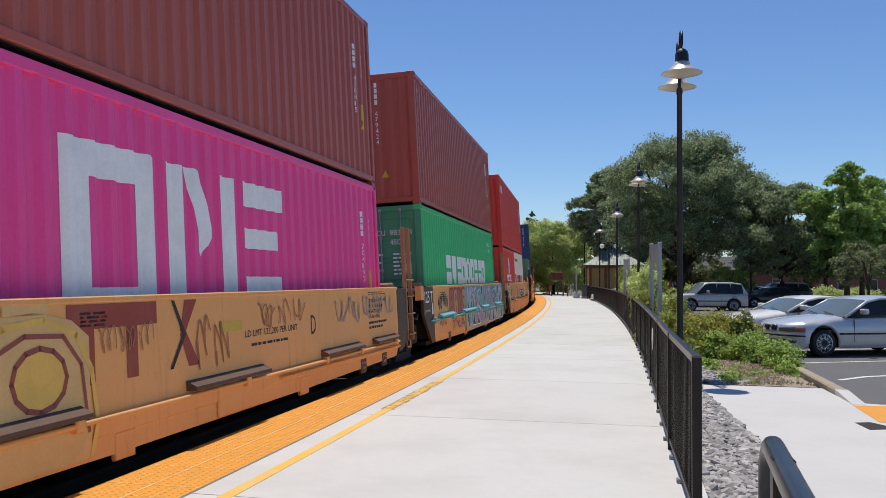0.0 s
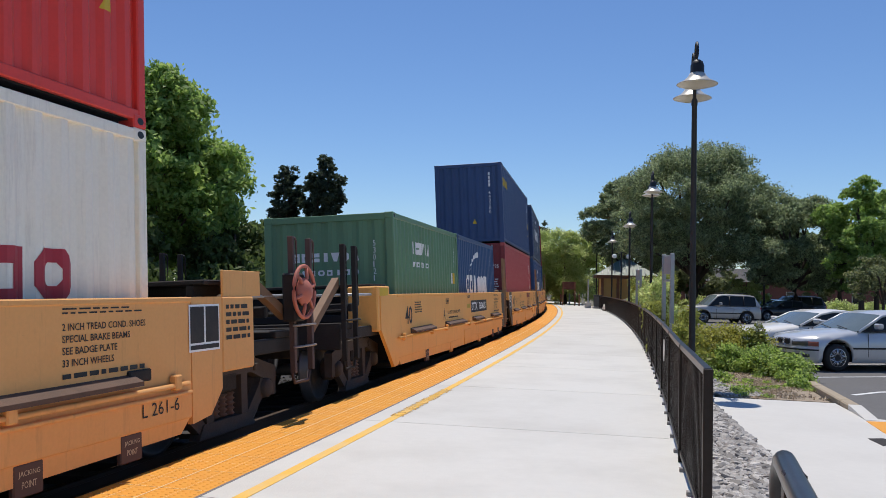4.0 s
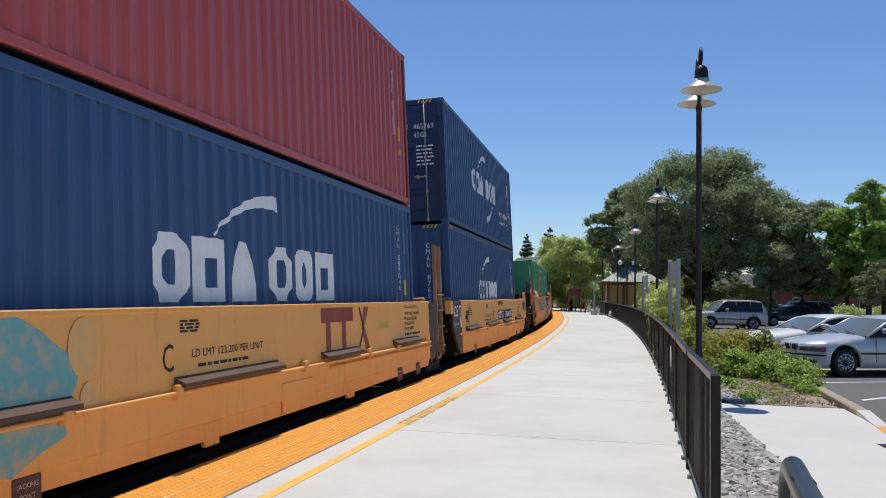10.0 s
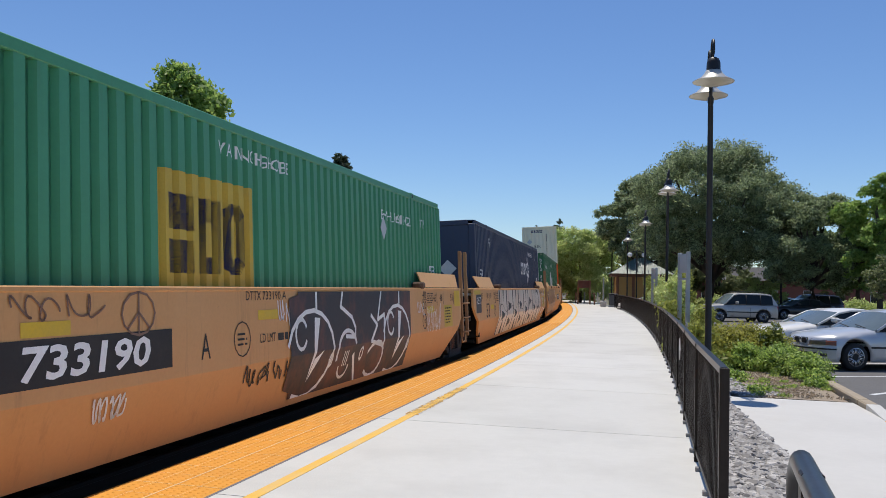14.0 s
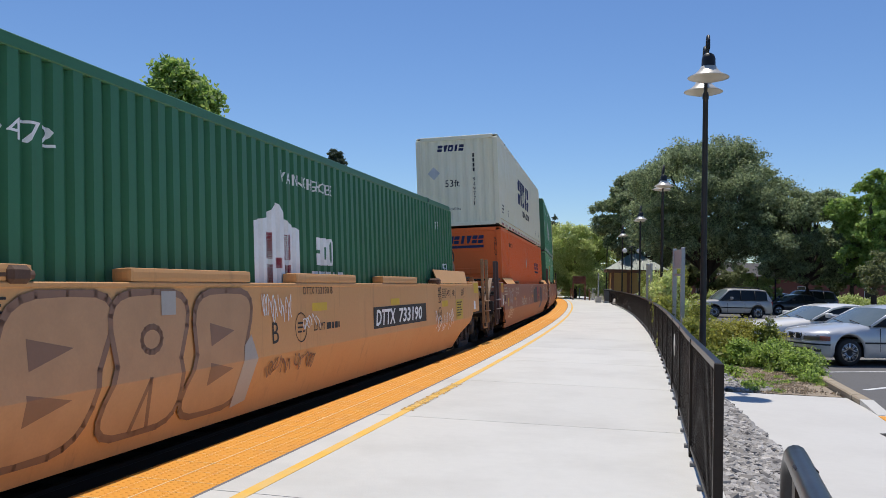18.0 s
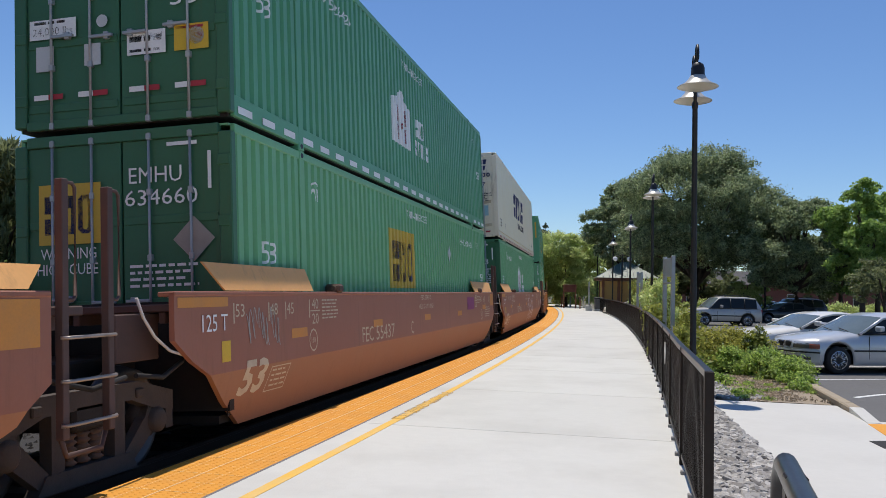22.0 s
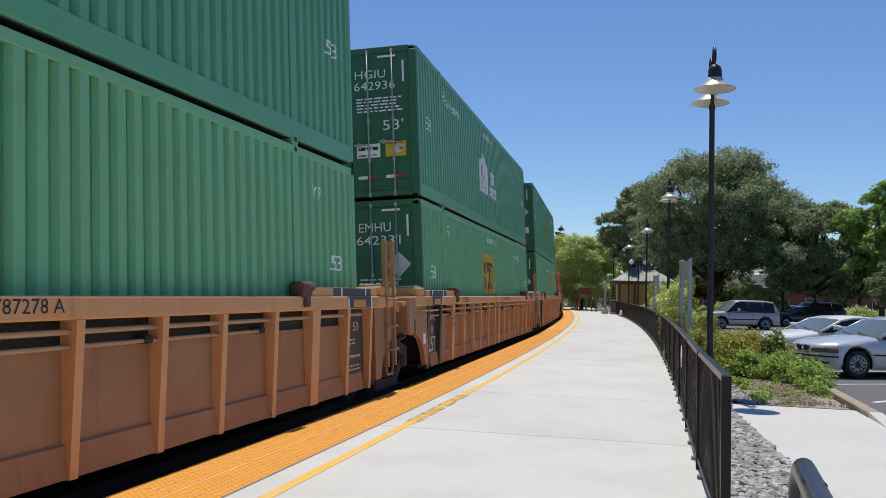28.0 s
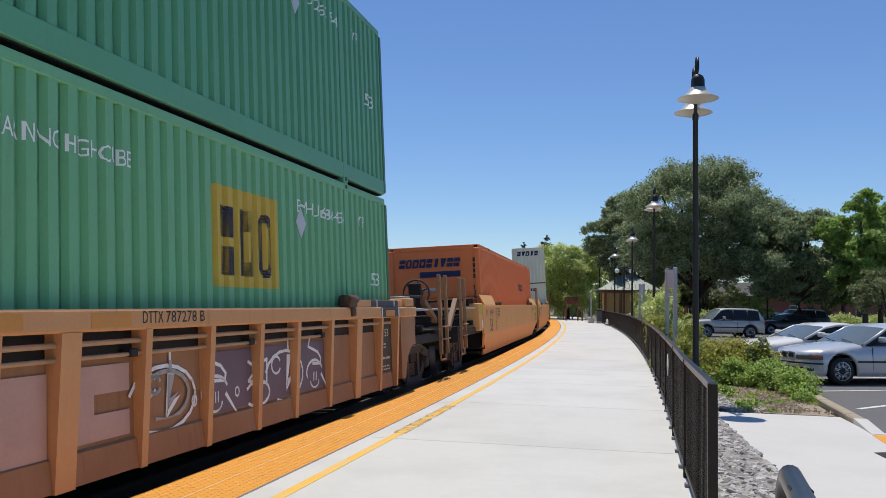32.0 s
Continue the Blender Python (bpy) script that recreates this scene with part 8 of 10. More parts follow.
load(big("emerald", "emerald green fifty-three-foot container with a white badge and reflective dashes", "door", hub_marks(-1.6, 0.95, "528420") + [dashes()], hub_door("528420")), S, FLOOR53 + HC, SAG53)
S = 247.73
ride(well_car_53("oxide", "dark oxide-brown fifty-three-foot well car with white looping graffiti", "A", rear=True, number="55437", panel=False, ink="cream", gaps=(11.9, 11.92), graffiti=loops(121, 0.95, 0.36, 2.5, 1.15, None, "white", 4, 0.028) + tag(122, 3.0, 1.32, 1.1, 0.16, "white", 3, 0.015)), S, SAG53)
load(big("domestic", "green fifty-three-foot container with a white badge, in a well car", "door", hub_marks(-1.55, 1.12, "641363"), emp_door("641363")[:1] + [("badge", "white", [[(-0.72 + 0.19 * math.cos(a * 1.0472 + 0.5236), 1.95 + 0.21 * math.sin(a * 1.0472 + 0.5236)) for a in range(6)]], "white hexagon badge"), ("badge_mark", "red", [rect(-0.8, 1.86, -0.74, 2.04), rect(-0.7, 1.86, -0.64, 2.04)], ""), ("name_blocks", "white", blocks(3, 0.24, 0.12, -0.47, 1.98) + blocks(5, 0.4, 0.12, -0.47, 1.82), ""), ("warning_text", "white", shift(words("WARNING", 0.13, 0.8), -0.85, 1.48) + shift(words("HIGH CUBE", 0.13, 0.8), -0.85, 1.28), ""), ("small_writing", "white", bars(0.12, 1.88, 0.95, 8, 0.03, 0.065, 5), ""), ("reflector_dashes", "white", [rect(-0.95, 2.68, -0.55, 2.73), rect(0.55, 2.68, 0.9, 2.73), rect(1.02, 2.2, 1.06, 2.6)], "")]), S, FLOOR53, SAG53)
load(big("grey_white", "off-white fifty-three-foot container with navy name blocks and yellowed doors", "door", swift_marks(), [("name_blocks", "navy", slant(blocks(5, 1.9, 0.36, -0.95, 2.3, 0.15, 0), 0.2, 2.3) + blocks(8, 1.2, 0.13, -0.1, 2.08, 0.25), "navy painted name blocks"), ("box_number", "navy", shift(words("946617", 0.18, 0.85), 0.05, 1.72), ""), ("small_writing", "black", bars(0.1, 1.5, 0.95, 5, 0.03, 0.06, 5), ""), *stained_doors()]), S, FLOOR53 + HC, SAG53)

# fifth car: ribbed brown fifty-three-foot units, double stacked
S = 271.57
ride(well_car_ribbed("rust_brown", "rust-brown ribbed well car with a deep top chord", "A", front=True, number="787278"), S, SAG53)
load(big("domestic", "green fifty-three-foot container with a white badge, in a ribbed well car", "plain", hub_marks(-1.55, 1.12, "647992"), [("badge", "white", [[(-0.62 + 0.17 * math.cos(a * 1.0472 + 0.52), 2.35 + 0.19 * math.sin(a * 1.0472 + 0.52)) for a in range(6)]] + blocks(3, 0.22, 0.12, -0.36, 2.38) + blocks(5, 0.4, 0.12, -0.36, 2.2), "white badge"), ("box_number", "white", code(1.15, 2.6, "647992", 0.12), ""), ("warning_text", "white", shift(words("WARNING HIGH CUBE", 0.1, 1.3), -0.5, 1.7), "")]), S, FLOOR53, SAG53)
load(big("emerald", "emerald green fifty-three-foot container with a gold panel and warning strips", "plain", emp_marks(-0.9, 0.95, "269131"), [("badge", "white", [rect(-0.25, 2.15, 0.35, 2.55)], "white badge"), ("name_blocks", NAVY_INK, blocks(3, 0.45, 0.26, -0.18, 2.22, 0.15, 1), ""), ("box_number", "white", code(0.75, 2.5, "269131", 0.12), ""), ("placard", "pale", diamond(-0.6, 1.8, 0.22), "pale diamond placard"), ("length_number", "white", shift(words("53'", 0.2, 0.35), -0.1, 1.35), ""), ("sticker", "white", [rect(-0.12, 0.62, 0.32, 0.85)], ""), ("warning_strip", "yellow", [rect(1.08, 1.55, 1.16, 2.5), rect(-1.16, 1.55, -1.08, 2.5)], "")]), S, FLOOR53 + HC, SAG53)
S = 291.34
ride(well_car_ribbed("rust_brown", "rust-brown ribbed well car with charcoal stencil panels", "C", number="787278", graffiti=tag(131, 5.0, 0.55, 1.2, 0.5, SILVER, 2, 0.02)), S, SAG53)
load(big("domestic", "green fifty-three-foot container with a gold panel, in a ribbed well car", "door", emp_marks(-1.48, 1.15, "642331"), emp_door("642331")), S, FLOOR53, SAG53)
load(big("emerald", "emerald green fifty-three-foot container with a white badge and stickered doors", "door", hub_marks(-1.45, 0.95, "642936"), hub_door("642936")), S, FLOOR53 + HC, SAG53)
S = 310.93
ride(well_car_ribbed("rust_brown", "rust-brown ribbed well car with pink and white graffiti", "B", rear=True, number="787278", gaps=(11.92, 12.41), graffiti=tag(146, -7.18, 0.62, 0.75, 0.3, "white", 2, 0.03) + tag(147, -7.05, 0.4, 0.5, 0.22, "white", 2, 0.022) + tag(148, -5.98, 0.95, 0.35, 0.2, "white", 2, 0.02) + tag(141, -7.8, 0.85, 0.8, 0.35, "white", 2, 0.02) + tag(142, -6.6, 0.5, 0.9, 0.5, "white", 3, 0.02) + [([rect(-0.62, 0.5, -0.12, 1.1), rect(-1.6, 0.45, -1.2, 1.12), rect(0.2, 0.55, 0.85, 0.75), rect(0.2, 0.9, 0.85, 1.12), rect(0.2, 0.75, 0.4, 0.9)], DUSKY_PINK, "graffiti_fill"), ([rect(2.1, 0.54, 3.03, 1.13), rect(3.15, 0.54, 4.02, 1.13), rect(4.14, 0.54, 5.12, 1.13)], PLUM, "graffiti_fill")] + loops(144, 1.1, 0.5, 4.2, 0.68, None, "white", 5, 0.035) + loops(145, 1.2, 0.6, 0.6, 0.5, None, SILVER, 1, 0.04)), S, SAG53)
load(big("domestic", "green fifty-three-foot container with a gold panel, in a ribbed well car", "door", emp_marks(2.2, 1.3, "686456", 1.5, 2.27), emp_door("686456")), S, FLOOR53, SAG53, 0.21)
load(big("emerald", "emerald green fifty-three-foot container with a small gold panel", "door", emp_marks(-0.8, 0.95, "263941", 1.55), emp_door("263941") + low_stickers()), S, FLOOR53 + HC, SAG53, 0.21)

# sixth car: the next tan units
S = 336.54
ride(well_car_53("tan", "tan fifty-three-foot well car with a hand brake wheel", "", front=True, number="", wheel=(RUST, 0.4, 12.2, 1.9), gaps=(13.2, 12)), S, SAG53)
load(big("faded_orange", "faded orange fifty-three-foot container with navy name blocks, in a well car", "plain", [("name_blocks", "navy", blocks(9, 1.6, 0.28, 2.6, 1.75, 0.16, 2), "")], [("name_blocks", "navy", slant(blocks(9, 1.75, 0.24, -1.0, 2.3, 0.15, 2), 0.2, 2.3) + [rect(-0.4, 2.02, 0.75, 2.18)], "navy painted name blocks"), ("box_number", "black", code(1.14, 2.4, "139422", 0.12), ""), ("sticker", "pale", [rect(-0.55, 1.65, 0.05, 1.73)], "")]), S, F3, SAG53)
S = 356.5
ride(well_car_53("tan", "empty tan fifty-three-foot well car far down the train", "", number=""), S, SAG53)
S = 381.2
ride(well_car_53("tan", "tan fifty-three-foot well car far down the train", "", number=""), S, SAG53)
load(big("grey_white", "off-white fifty-three-foot container in a well car", "plain", (), [("name_blocks", "navy", slant(blocks(5, 1.2, 0.22, -0.7, 2.3, 0.15), 0.2, 2.3), "")]), S, F3, SAG53)
load(big("grey_white", "off-white fifty-three-foot container with navy name blocks, stacked", "wall", (), [("name_blocks", "navy", slant(blocks(5, 1.7, 0.36, -0.9, 2.25, 0.15), 0.2, 2.25), "navy painted name blocks")]), S, F3 + HC, SAG53)

# ---- fence along the back of the platform ----
FENCE_OFF = 4.22
FOOT_M = paint_mat("grey_block", (0.26, 0.255, 0.25), 0.8, wear_amount=0.4, scale=6)


def flare(s, off):
    """The near ends of the fences swing a little out of the curve."""
    return off + 0.045 * max(0.0, min(1.0, (9.5 - s) / 2.9)) if off < 4.25 else off - 0.062 * min(2.4, max(0.0, 3.92 - s))


def fence_run(s0, s1, label, off=FENCE_OFF, capped=True):
    root = thing("picket_fence", label, "fence", "platform fences")
    n = int((s1 - s0) / 2.4)
    step = (s1 - s0) / n
    bm = bmesh.new()
    soft_box(bm, -0.03, 0.03, -0.03, 0.03, 0.0, 1.065, 0.005)
    post_me = mesh_of(bm, DARK_BROWN, "post")
    bm = bmesh.new()
    box(bm, -0.009, 0.009, -0.009, 0.009, 0.09, 1.03)
    picket_me = mesh_of(bm, DARK_BROWN, "picket")
    bm = bmesh.new()
    soft_box(bm, -0.03, 0.03, -0.032, 0.032, -0.06, 0.035, 0.006)
    foot_me = mesh_of(bm, FOOT_M, "foot_block")
    for i in range(n + 1):
        share("post", post_me, root, arc_pose(s0 + i * step, flare(s0 + i * step, off)))
    k = 0
    rest = bmesh.new()
    s = s0 + 0.11
    while s < s1 - 0.05:
        if k < 280:
            share("picket", picket_me, root, arc_pose(s, flare(s, off)))
        else:
            box(rest, -0.009, 0.009, -0.009, 0.009, 0.09, 1.03, arc_pose(s, off))
        k += 1
        s += 0.105
    if k > 280:
        tagged(finish("picket_rest", rest, DARK_BROWN, root), kind="stuff")
    else:
        rest.free()
    for i in range(n):
        a, b = s0 + i * step, s0 + (i + 1) * step
        for z0, z1, w, nm in ((0.07, 0.11, 0.02, "bottom_rail"), (1.02, 1.067, 0.023, "top_rail"))[:2 if capped else 1]:
            ring_strip(nm, a + 0.004, b - 0.004, off - w, off + w, z0, z1, DARK_BROWN if nm == "bottom_rail" else RAIL_TOP, root, 0.6, "", flare)
    s = s0 + 0.3
    while s < min(s1, 40):
        share("foot_block", foot_me, root, arc_pose(s, flare(s, off) - 0.015), "grey base block")
        s += 0.86
    return root


RAIL_TOP = paint_mat("worn_rail_paint", (0.022, 0.022, 0.025), 0.3, wear=(0.09, 0.088, 0.09), wear_amount=0.4, grain=0.2, scale=7, spec=0.35)
fence_run(6.58, 70.0, "long dark steel picket fence along the curved platform")
root = fence_run(-6.0, 3.5, "dark steel picket fence with a round handrail end", 4.295, False)
bm = bmesh.new()
pts = [arc(s, flare(s, 4.295), 1.04) for s in (-6, -4, -2, 0, 1.52, 2, 2.6, 3.2, 3.68, 3.78)] + [arc(3.86, 4.295, 1.02), arc(3.91, 4.295, 0.97), arc(3.92, 4.295, 0.89), arc(3.92, 4.295, -0.1)]
tube(bm, pts, 0.034, 14)
part("handrail", bm, RAIL_TOP, root, "rounded dark steel handrail")

# small signs on the fence
for s, turn, lab in ((12.3, 0, "small pale square sign fixed on the fence"), (13.1, 90, "small pale sign plate above the fence rail")):
    t = thing("fence_sign", lab, "sign", m=arc_pose(s, FENCE_OFF + (-0.05 if turn == 0 else 0.07), 0.78 if turn == 0 else 1.0))
    bm = bmesh.new()
    soft_box(bm, -0.006, 0.006, -0.1, 0.1, -0.1, 0.1, 0.003, Matrix.Rotation(radians(45 if turn == 0 else 0), 4, 'X'))
    part("sign_plate", bm, GALV if turn else paint_mat("pale_sign", (0.62, 0.6, 0.55), 0.5, wear_amount=0.2), t)

# ---- right of the platform: gravel, walkway, planting bed, kerb, car park ----
def flat(name, pts, z, mat, label, category, thick=0.12):
    bm = bmesh.new()
    prism(bm, pts, z - thick, z, 2)
    return tagged(finish(name, bm, mat), label, category, kind="structure")


A = lambda s, o: tuple(arc(s, o))[:2]
gravel = flat("gravel_strip", [A(3.4, 4.44), A(20, 4.44), A(40, 4.44), A(72, 4.44), A(72, 6.3), A(40, 6.0), A(20, 5.6), (4.95, 14.3), (4.68, 13.5), (4.41, 12.66), (4.06, 11.13), (3.85, 10.05), (3.61, 8.61), (3.15, 6.6), (2.7, 5.2), (2.15, 3.6)], RIGHT_Z + 0.02, GRAVEL_M, "grey crushed gravel behind the fence", "gravel", 0.2)
flat("walkway", [A(-8, 4.42), A(3.35, 4.42), (2.17, 3.55), (2.72, 5.15), (3.17, 6.6), (3.63, 8.61), (3.87, 10.05), (4.08, 11.13), (4.43, 12.66), (4.7, 13.56), (6.48, 13.1), (6.12, 11.6), (6.75, 11.2), (6.55, 9.6), (5.6, 9.0), (5.1, 8.0), (7.5, 4.0), (7.5, -9)], RIGHT_Z + 0.03, CONCRETE2, "pale concrete footpath beside the gravel", "path")
flat("planting_bed", [(4.96, 14.3), (4.92, 13.7), (6.46, 13.2), (7.45, 16.8), (8.6, 21.0), (9.15, 25.0), (9.9, 30), (13.2, 44), (16.6, 56), (19.6, 68), A(72, 6.31), A(40, 6.01), A(20, 5.61)], RIGHT_Z + 0.025, SOIL, "bare brown soil of a planting bed", "soil")
flat("car_park", [(6.2, 10.2), (6.62, 12.2), (7.62, 16.6), (8.75, 21.0), (9.3, 25.0), (10.05, 30), (13.35, 44), (16.75, 56), (19.8, 68), (60, 84), (110, 90), (110, -30), (9, -30), (8, 4.2), (5.4, 8.2)], RIGHT_Z - 0.06, ASPHALT, "worn grey asphalt car park", "car park")


def kerb_line(pts):
    """A concrete kerb in lengths, with a rounded shoulder."""
    root = tagged(new("kerb"), "tan concrete kerb round the planting bed", "kerb", kind="structure")
    for (ax, ay), (bx, by) in zip(pts, pts[1:]):
        d = Vector((bx - ax, by - ay, 0))
        L = d.length
        k = max(1, round(L / 1.8))
        m = Matrix.Translation((ax, ay, 0)) @ Matrix.Rotation(math.atan2(d.y, d.x), 4, 'Z')
        for i in range(k):
            bm = bmesh.new()
            soft_box(bm, i * L / k + 0.004, (i + 1) * L / k - 0.004, -0.09, 0.09, RIGHT_Z - 0.12, RIGHT_Z + 0.11, 0.02, m)
            part("kerb_stone", bm, KERB, root)


kerb_line([(6.40, 12.35), (6.55, 12.9), (7.56, 16.75), (8.68, 21.0), (9.22, 25.0), (9.97, 30), (13.27, 44), (16.67, 56)])
bm = bmesh.new()
prism(bm, [(0.0, RIGHT_Z + 0.11), (0.0, RIGHT_Z - 0.05), (1.05, RIGHT_Z - 0.05), (1.05, RIGHT_Z + 0.035)], -0.09, 0.09, 1, Matrix.Translation((6.40, 12.35, 0)) @ Matrix.Rotation(math.atan2(-1.0, -0.27), 4, 'Z'))
tagged(finish("kerb_end", bm, CONCRETE2), "pale sloping end of the kerb beside the ramp", "kerb", kind="structure")
flat("ramp_pad", [(6.0, 11.27), (6.6, 11.2), (6.5, 9.9), (5.62, 9.95), (5.76, 10.45)], RIGHT_Z + 0.034, TACTILE, "orange tactile pad on a kerb ramp", "tactile pad", 0.02)
flat("drain_grate", [(5.30, 9.92), (5.5, 9.95), (5.6, 9.5), (5.22, 9.45)], RIGHT_Z + 0.034, DIRTY, "dark drain grate in the footpath", "drain", 0.02)
for pts in ([(8.2, 18.0), (16, 19.9), (16, 19.8), (8.2, 17.9)], [(7.7, 15.0), (8.5, 15.55), (13, 16.9), (13, 16.78), (8.5, 15.42), (7.75, 14.9)], [(8.9, 21.1), (16.6, 23.0), (16.6, 22.9), (8.9, 21.0)], [(17, 45.5), (23, 45.8), (23, 45.66), (17, 45.36)]):
    flat("stall_line", pts, RIGHT_Z - 0.056, WHITE_LINE, "worn white parking stall line", "line marking", 0.02)


def pebbles(name, pts_fn, count, size, mat, seed, parent):
    """Loose rounded stones, each tipped its own way."""
    rnd = random.Random(seed)
    verts, faces = [], []
    n = 6
    for _ in range(count):
        x, y, z = pts_fn(rnd)
        r = size * rnd.uniform(0.5, 1.35)
        i = len(verts)
        a = rnd.uniform(0, 6.28)
        tip = Matrix.Rotation(rnd.uniform(-0.6, 0.6), 3, 'X') @ Matrix.Rotation(rnd.uniform(-0.6, 0.6), 3, 'Y') @ Matrix.Rotation(a, 3, 'Z')
        long_, flat_ = rnd.uniform(0.9, 1.35), rnd.uniform(0.45, 0.8)
        for ring, h in ((0.75, -0.5), (1.0, 0.05), (0.62, 0.6)):
            for k in range(n):
                t = k * 6.2832 / n + rnd.uniform(-0.25, 0.25)
                p = tip @ Vector((math.cos(t) * r * ring * long_, math.sin(t) * r * ring * 0.8, h * r * flat_))
                verts.append((x + p.x, y + p.y, z + p.z + r * 0.25))
        for q in (0, n):
            for k in range(n):
                faces.append((i + q + k, i + q + (k + 1) % n, i + q + n + (k + 1) % n, i + q + n + k))
        faces.append(tuple(i + 2 * n + k for k in range(n)))
    me = bpy.data.meshes.new(name)
    me.from_pydata(verts, [], faces)
    me.materials.append(mat)
    ob = new(name, me)
    ob.parent = parent
    return tagged(ob, kind="stuff")


def stone_mat():
    m, n, l, b = node_mat("loose_stone")
    g = n.new("ShaderNodeNewGeometry")
    c = mixer(n, l, g.outputs["Random Per Island"], (0.10, 0.095, 0.09), (0.80, 0.76, 0.71))
    l.new(mixer(n, l, noise_at(n, l, 60, 3), c, (0.3, 0.28, 0.26)), b.inputs["Base Color"])
    b.inputs["Roughness"].default_value = 0.9
    return m


STONE_M = stone_mat()


def gravel_spot(rnd):
    while True:
        y = rnd.uniform(3.4, 14.2) if rnd.random() < 0.8 else rnd.uniform(14, 26)
        t = (y - 5.2) / 9
        lo = arc(y * 1.03 + 1.05, 4.46).x
        hi = 2.70 + (y - 5.2) * 0.34 if y < 5.2 else 2.70 + 0.266 * (y - 5.2) if y < 8.6 else 3.60 + 0.194 * (y - 8.6) if y < 12.7 else 4.40 + 0.33 * (y - 12.7) if y < 14.2 else lo + 1.0
        if hi > lo:
            return rnd.uniform(lo, hi), y, RIGHT_Z + rnd.uniform(-0.005, 0.035)


pebbles("loose_gravel", gravel_spot, 11000, 0.056, STONE_M, 7, gravel)
pebbles("bed_gravel", lambda r: (4.95 + 0.75 * r.random() ** 1.3, r.uniform(13.75, 15.2), RIGHT_Z + 0.02), 900, 0.035, STONE_M, 8, gravel)


# ---- lamps ----
def lamp_post(p, turn):
    root = thing("street_lamp", "black double-headed platform lamp with pale dished shades", "street lamp", "platform lamps", pose(*p, 0, 0, turn))
    bm = bmesh.new()
    lathe(bm, [(0.13, -0.3), (0.13, -0.12), (0.085, 0.16), (0.06, 0.3), (0.055, 1.2), (0.047, 4.9), (0.055, 4.92), (0.055, 5.0), (0.03, 5.05), (0.02, 5.1)], 14)
    part("pole", bm, BLACK, root)
    for sgn in (-1, 1):
        bm = bmesh.new()
        pts = [(0, 0.04 * sgn, 4.85), (0, 0.10 * sgn, 5.2), (0, 0.16 * sgn, 5.6)] + [(0, sgn * (0.36 - 0.2 * math.cos(a * 0.3927)), 5.75 + 0.2 * math.sin(a * 0.3927)) for a in range(1, 8)] + [(0, 0.555 * sgn, 5.7), (0, 0.555 * sgn, 5.5)]
        tube(bm, pts, 0.026, 9)
        part("gooseneck", bm, BLACK, root)
        at = Matrix.Translation((0, 0.555 * sgn, 0))
        bm = bmesh.new()
        lathe(bm, [(0.0, 5.60), (0.05, 5.595), (0.095, 5.56), (0.115, 5.5), (0.12, 5.36), (0.14, 5.32)], 18, at)
        part("bell_cap", bm, BLACK, root)
        bm = bmesh.new()
        lathe(bm, [(0.13, 5.36), (0.155, 5.31), (0.22, 5.24), (0.35, 5.17), (0.352, 5.163), (0.34, 5.16), (0.2, 5.12), (0.08, 5.10), (0.0, 5.10)], 24, at)
        part("shade", bm, SHADE_M, root, "pale translucent dished shade")
    return root


SHADE_M = paint_mat("pale_shade", (0.6, 0.57, 0.5), 0.35, 0.25, wear=(0.4, 0.36, 0.3), wear_amount=0.3, scale=6)
for y0 in (15.0, 31.0, 46.7, 62.4, 78.0):
    s = y0 * 1.028 + 1.25
    p = arc(s, 4.83, 0.0)
    lamp_post(p, -math.degrees(heading(s)))


def small_globe_lamp(p):
    root = thing("camera_pole", "dark pole with two round white camera domes", "pole", m=pose(*p))
    bm = bmesh.new()
    lathe(bm, [(0.05, 0), (0.045, 4.3), (0.02, 4.4)], 10)
    tube(bm, ((-0.5, 0, 4.25), (0, 0, 4.4), (0.5, 0, 4.25)), 0.03, 7)
    part("pole", bm, BLACK, root)
    for x in (-0.5, 0.5):
        bm = bmesh.new()
        lathe(bm, [(0.0, 0.0), (0.14, 0.06), (0.18, 0.18), (0.12, 0.3), (0.0, 0.34)], 14, Matrix.Translation((x, 0, 3.93)))
        part("dome", bm, WHITE_INK, root)


small_globe_lamp(arc(61.5, 5.2, RIGHT_Z))


def info_sign(s, off, span, h, base=False, turn=0):
    """Two grey steel posts with a sign panel between them."""
    root = thing("information_sign", "grey steel two-post information sign seen edge-on", "sign", "information signs", arc_pose(s, off, RIGHT_Z if not base else 0, turn))
    for y in (-span / 2, span / 2):
        bm = bmesh.new()
        soft_box(bm, -0.05, 0.05, y - 0.05, y + 0.05, 0.0, h, 0.008)
        part("post", bm, GALV, root)
    bm = bmesh.new()
    soft_box(bm, -0.03, 0.03, -span / 2 + 0.05, span / 2 - 0.05, h - 0.55, h - 0.05, 0.006)
    part("panel", bm, GALV, root)
    for z in (0.5, h - 0.75):
        bm = bmesh.new()
        soft_box(bm, -0.025, 0.025, -span / 2 + 0.05, span / 2 - 0.05, z, z + 0.06, 0.006)
        part("cross_bar", bm, GALV, root)
    if base:
        bm = bmesh.new()
        soft_box(bm, -0.25, 0.25, -span / 2 - 0.2, span / 2 + 0.2, -0.05, 0.45, 0.03)
        part("footing", bm, CONCRETE2, root)


info_sign(24.3, 4.82, 0.9, 2.72, turn=10)
info_sign(42.6, 4.9, 0.9, 2.75, turn=8)
info_sign(71.5, 3.4, 0.4, 2.4, True)

# litter bin at the fence end
t = thing("litter_bin", "dark square litter bin with a concrete base", "bin", m=arc_pose(70.9, 4.15))
bm = bmesh.new()
soft_box(bm, -0.32, 0.32, -0.32, 0.32, 0.16, 1.0, 0.03)
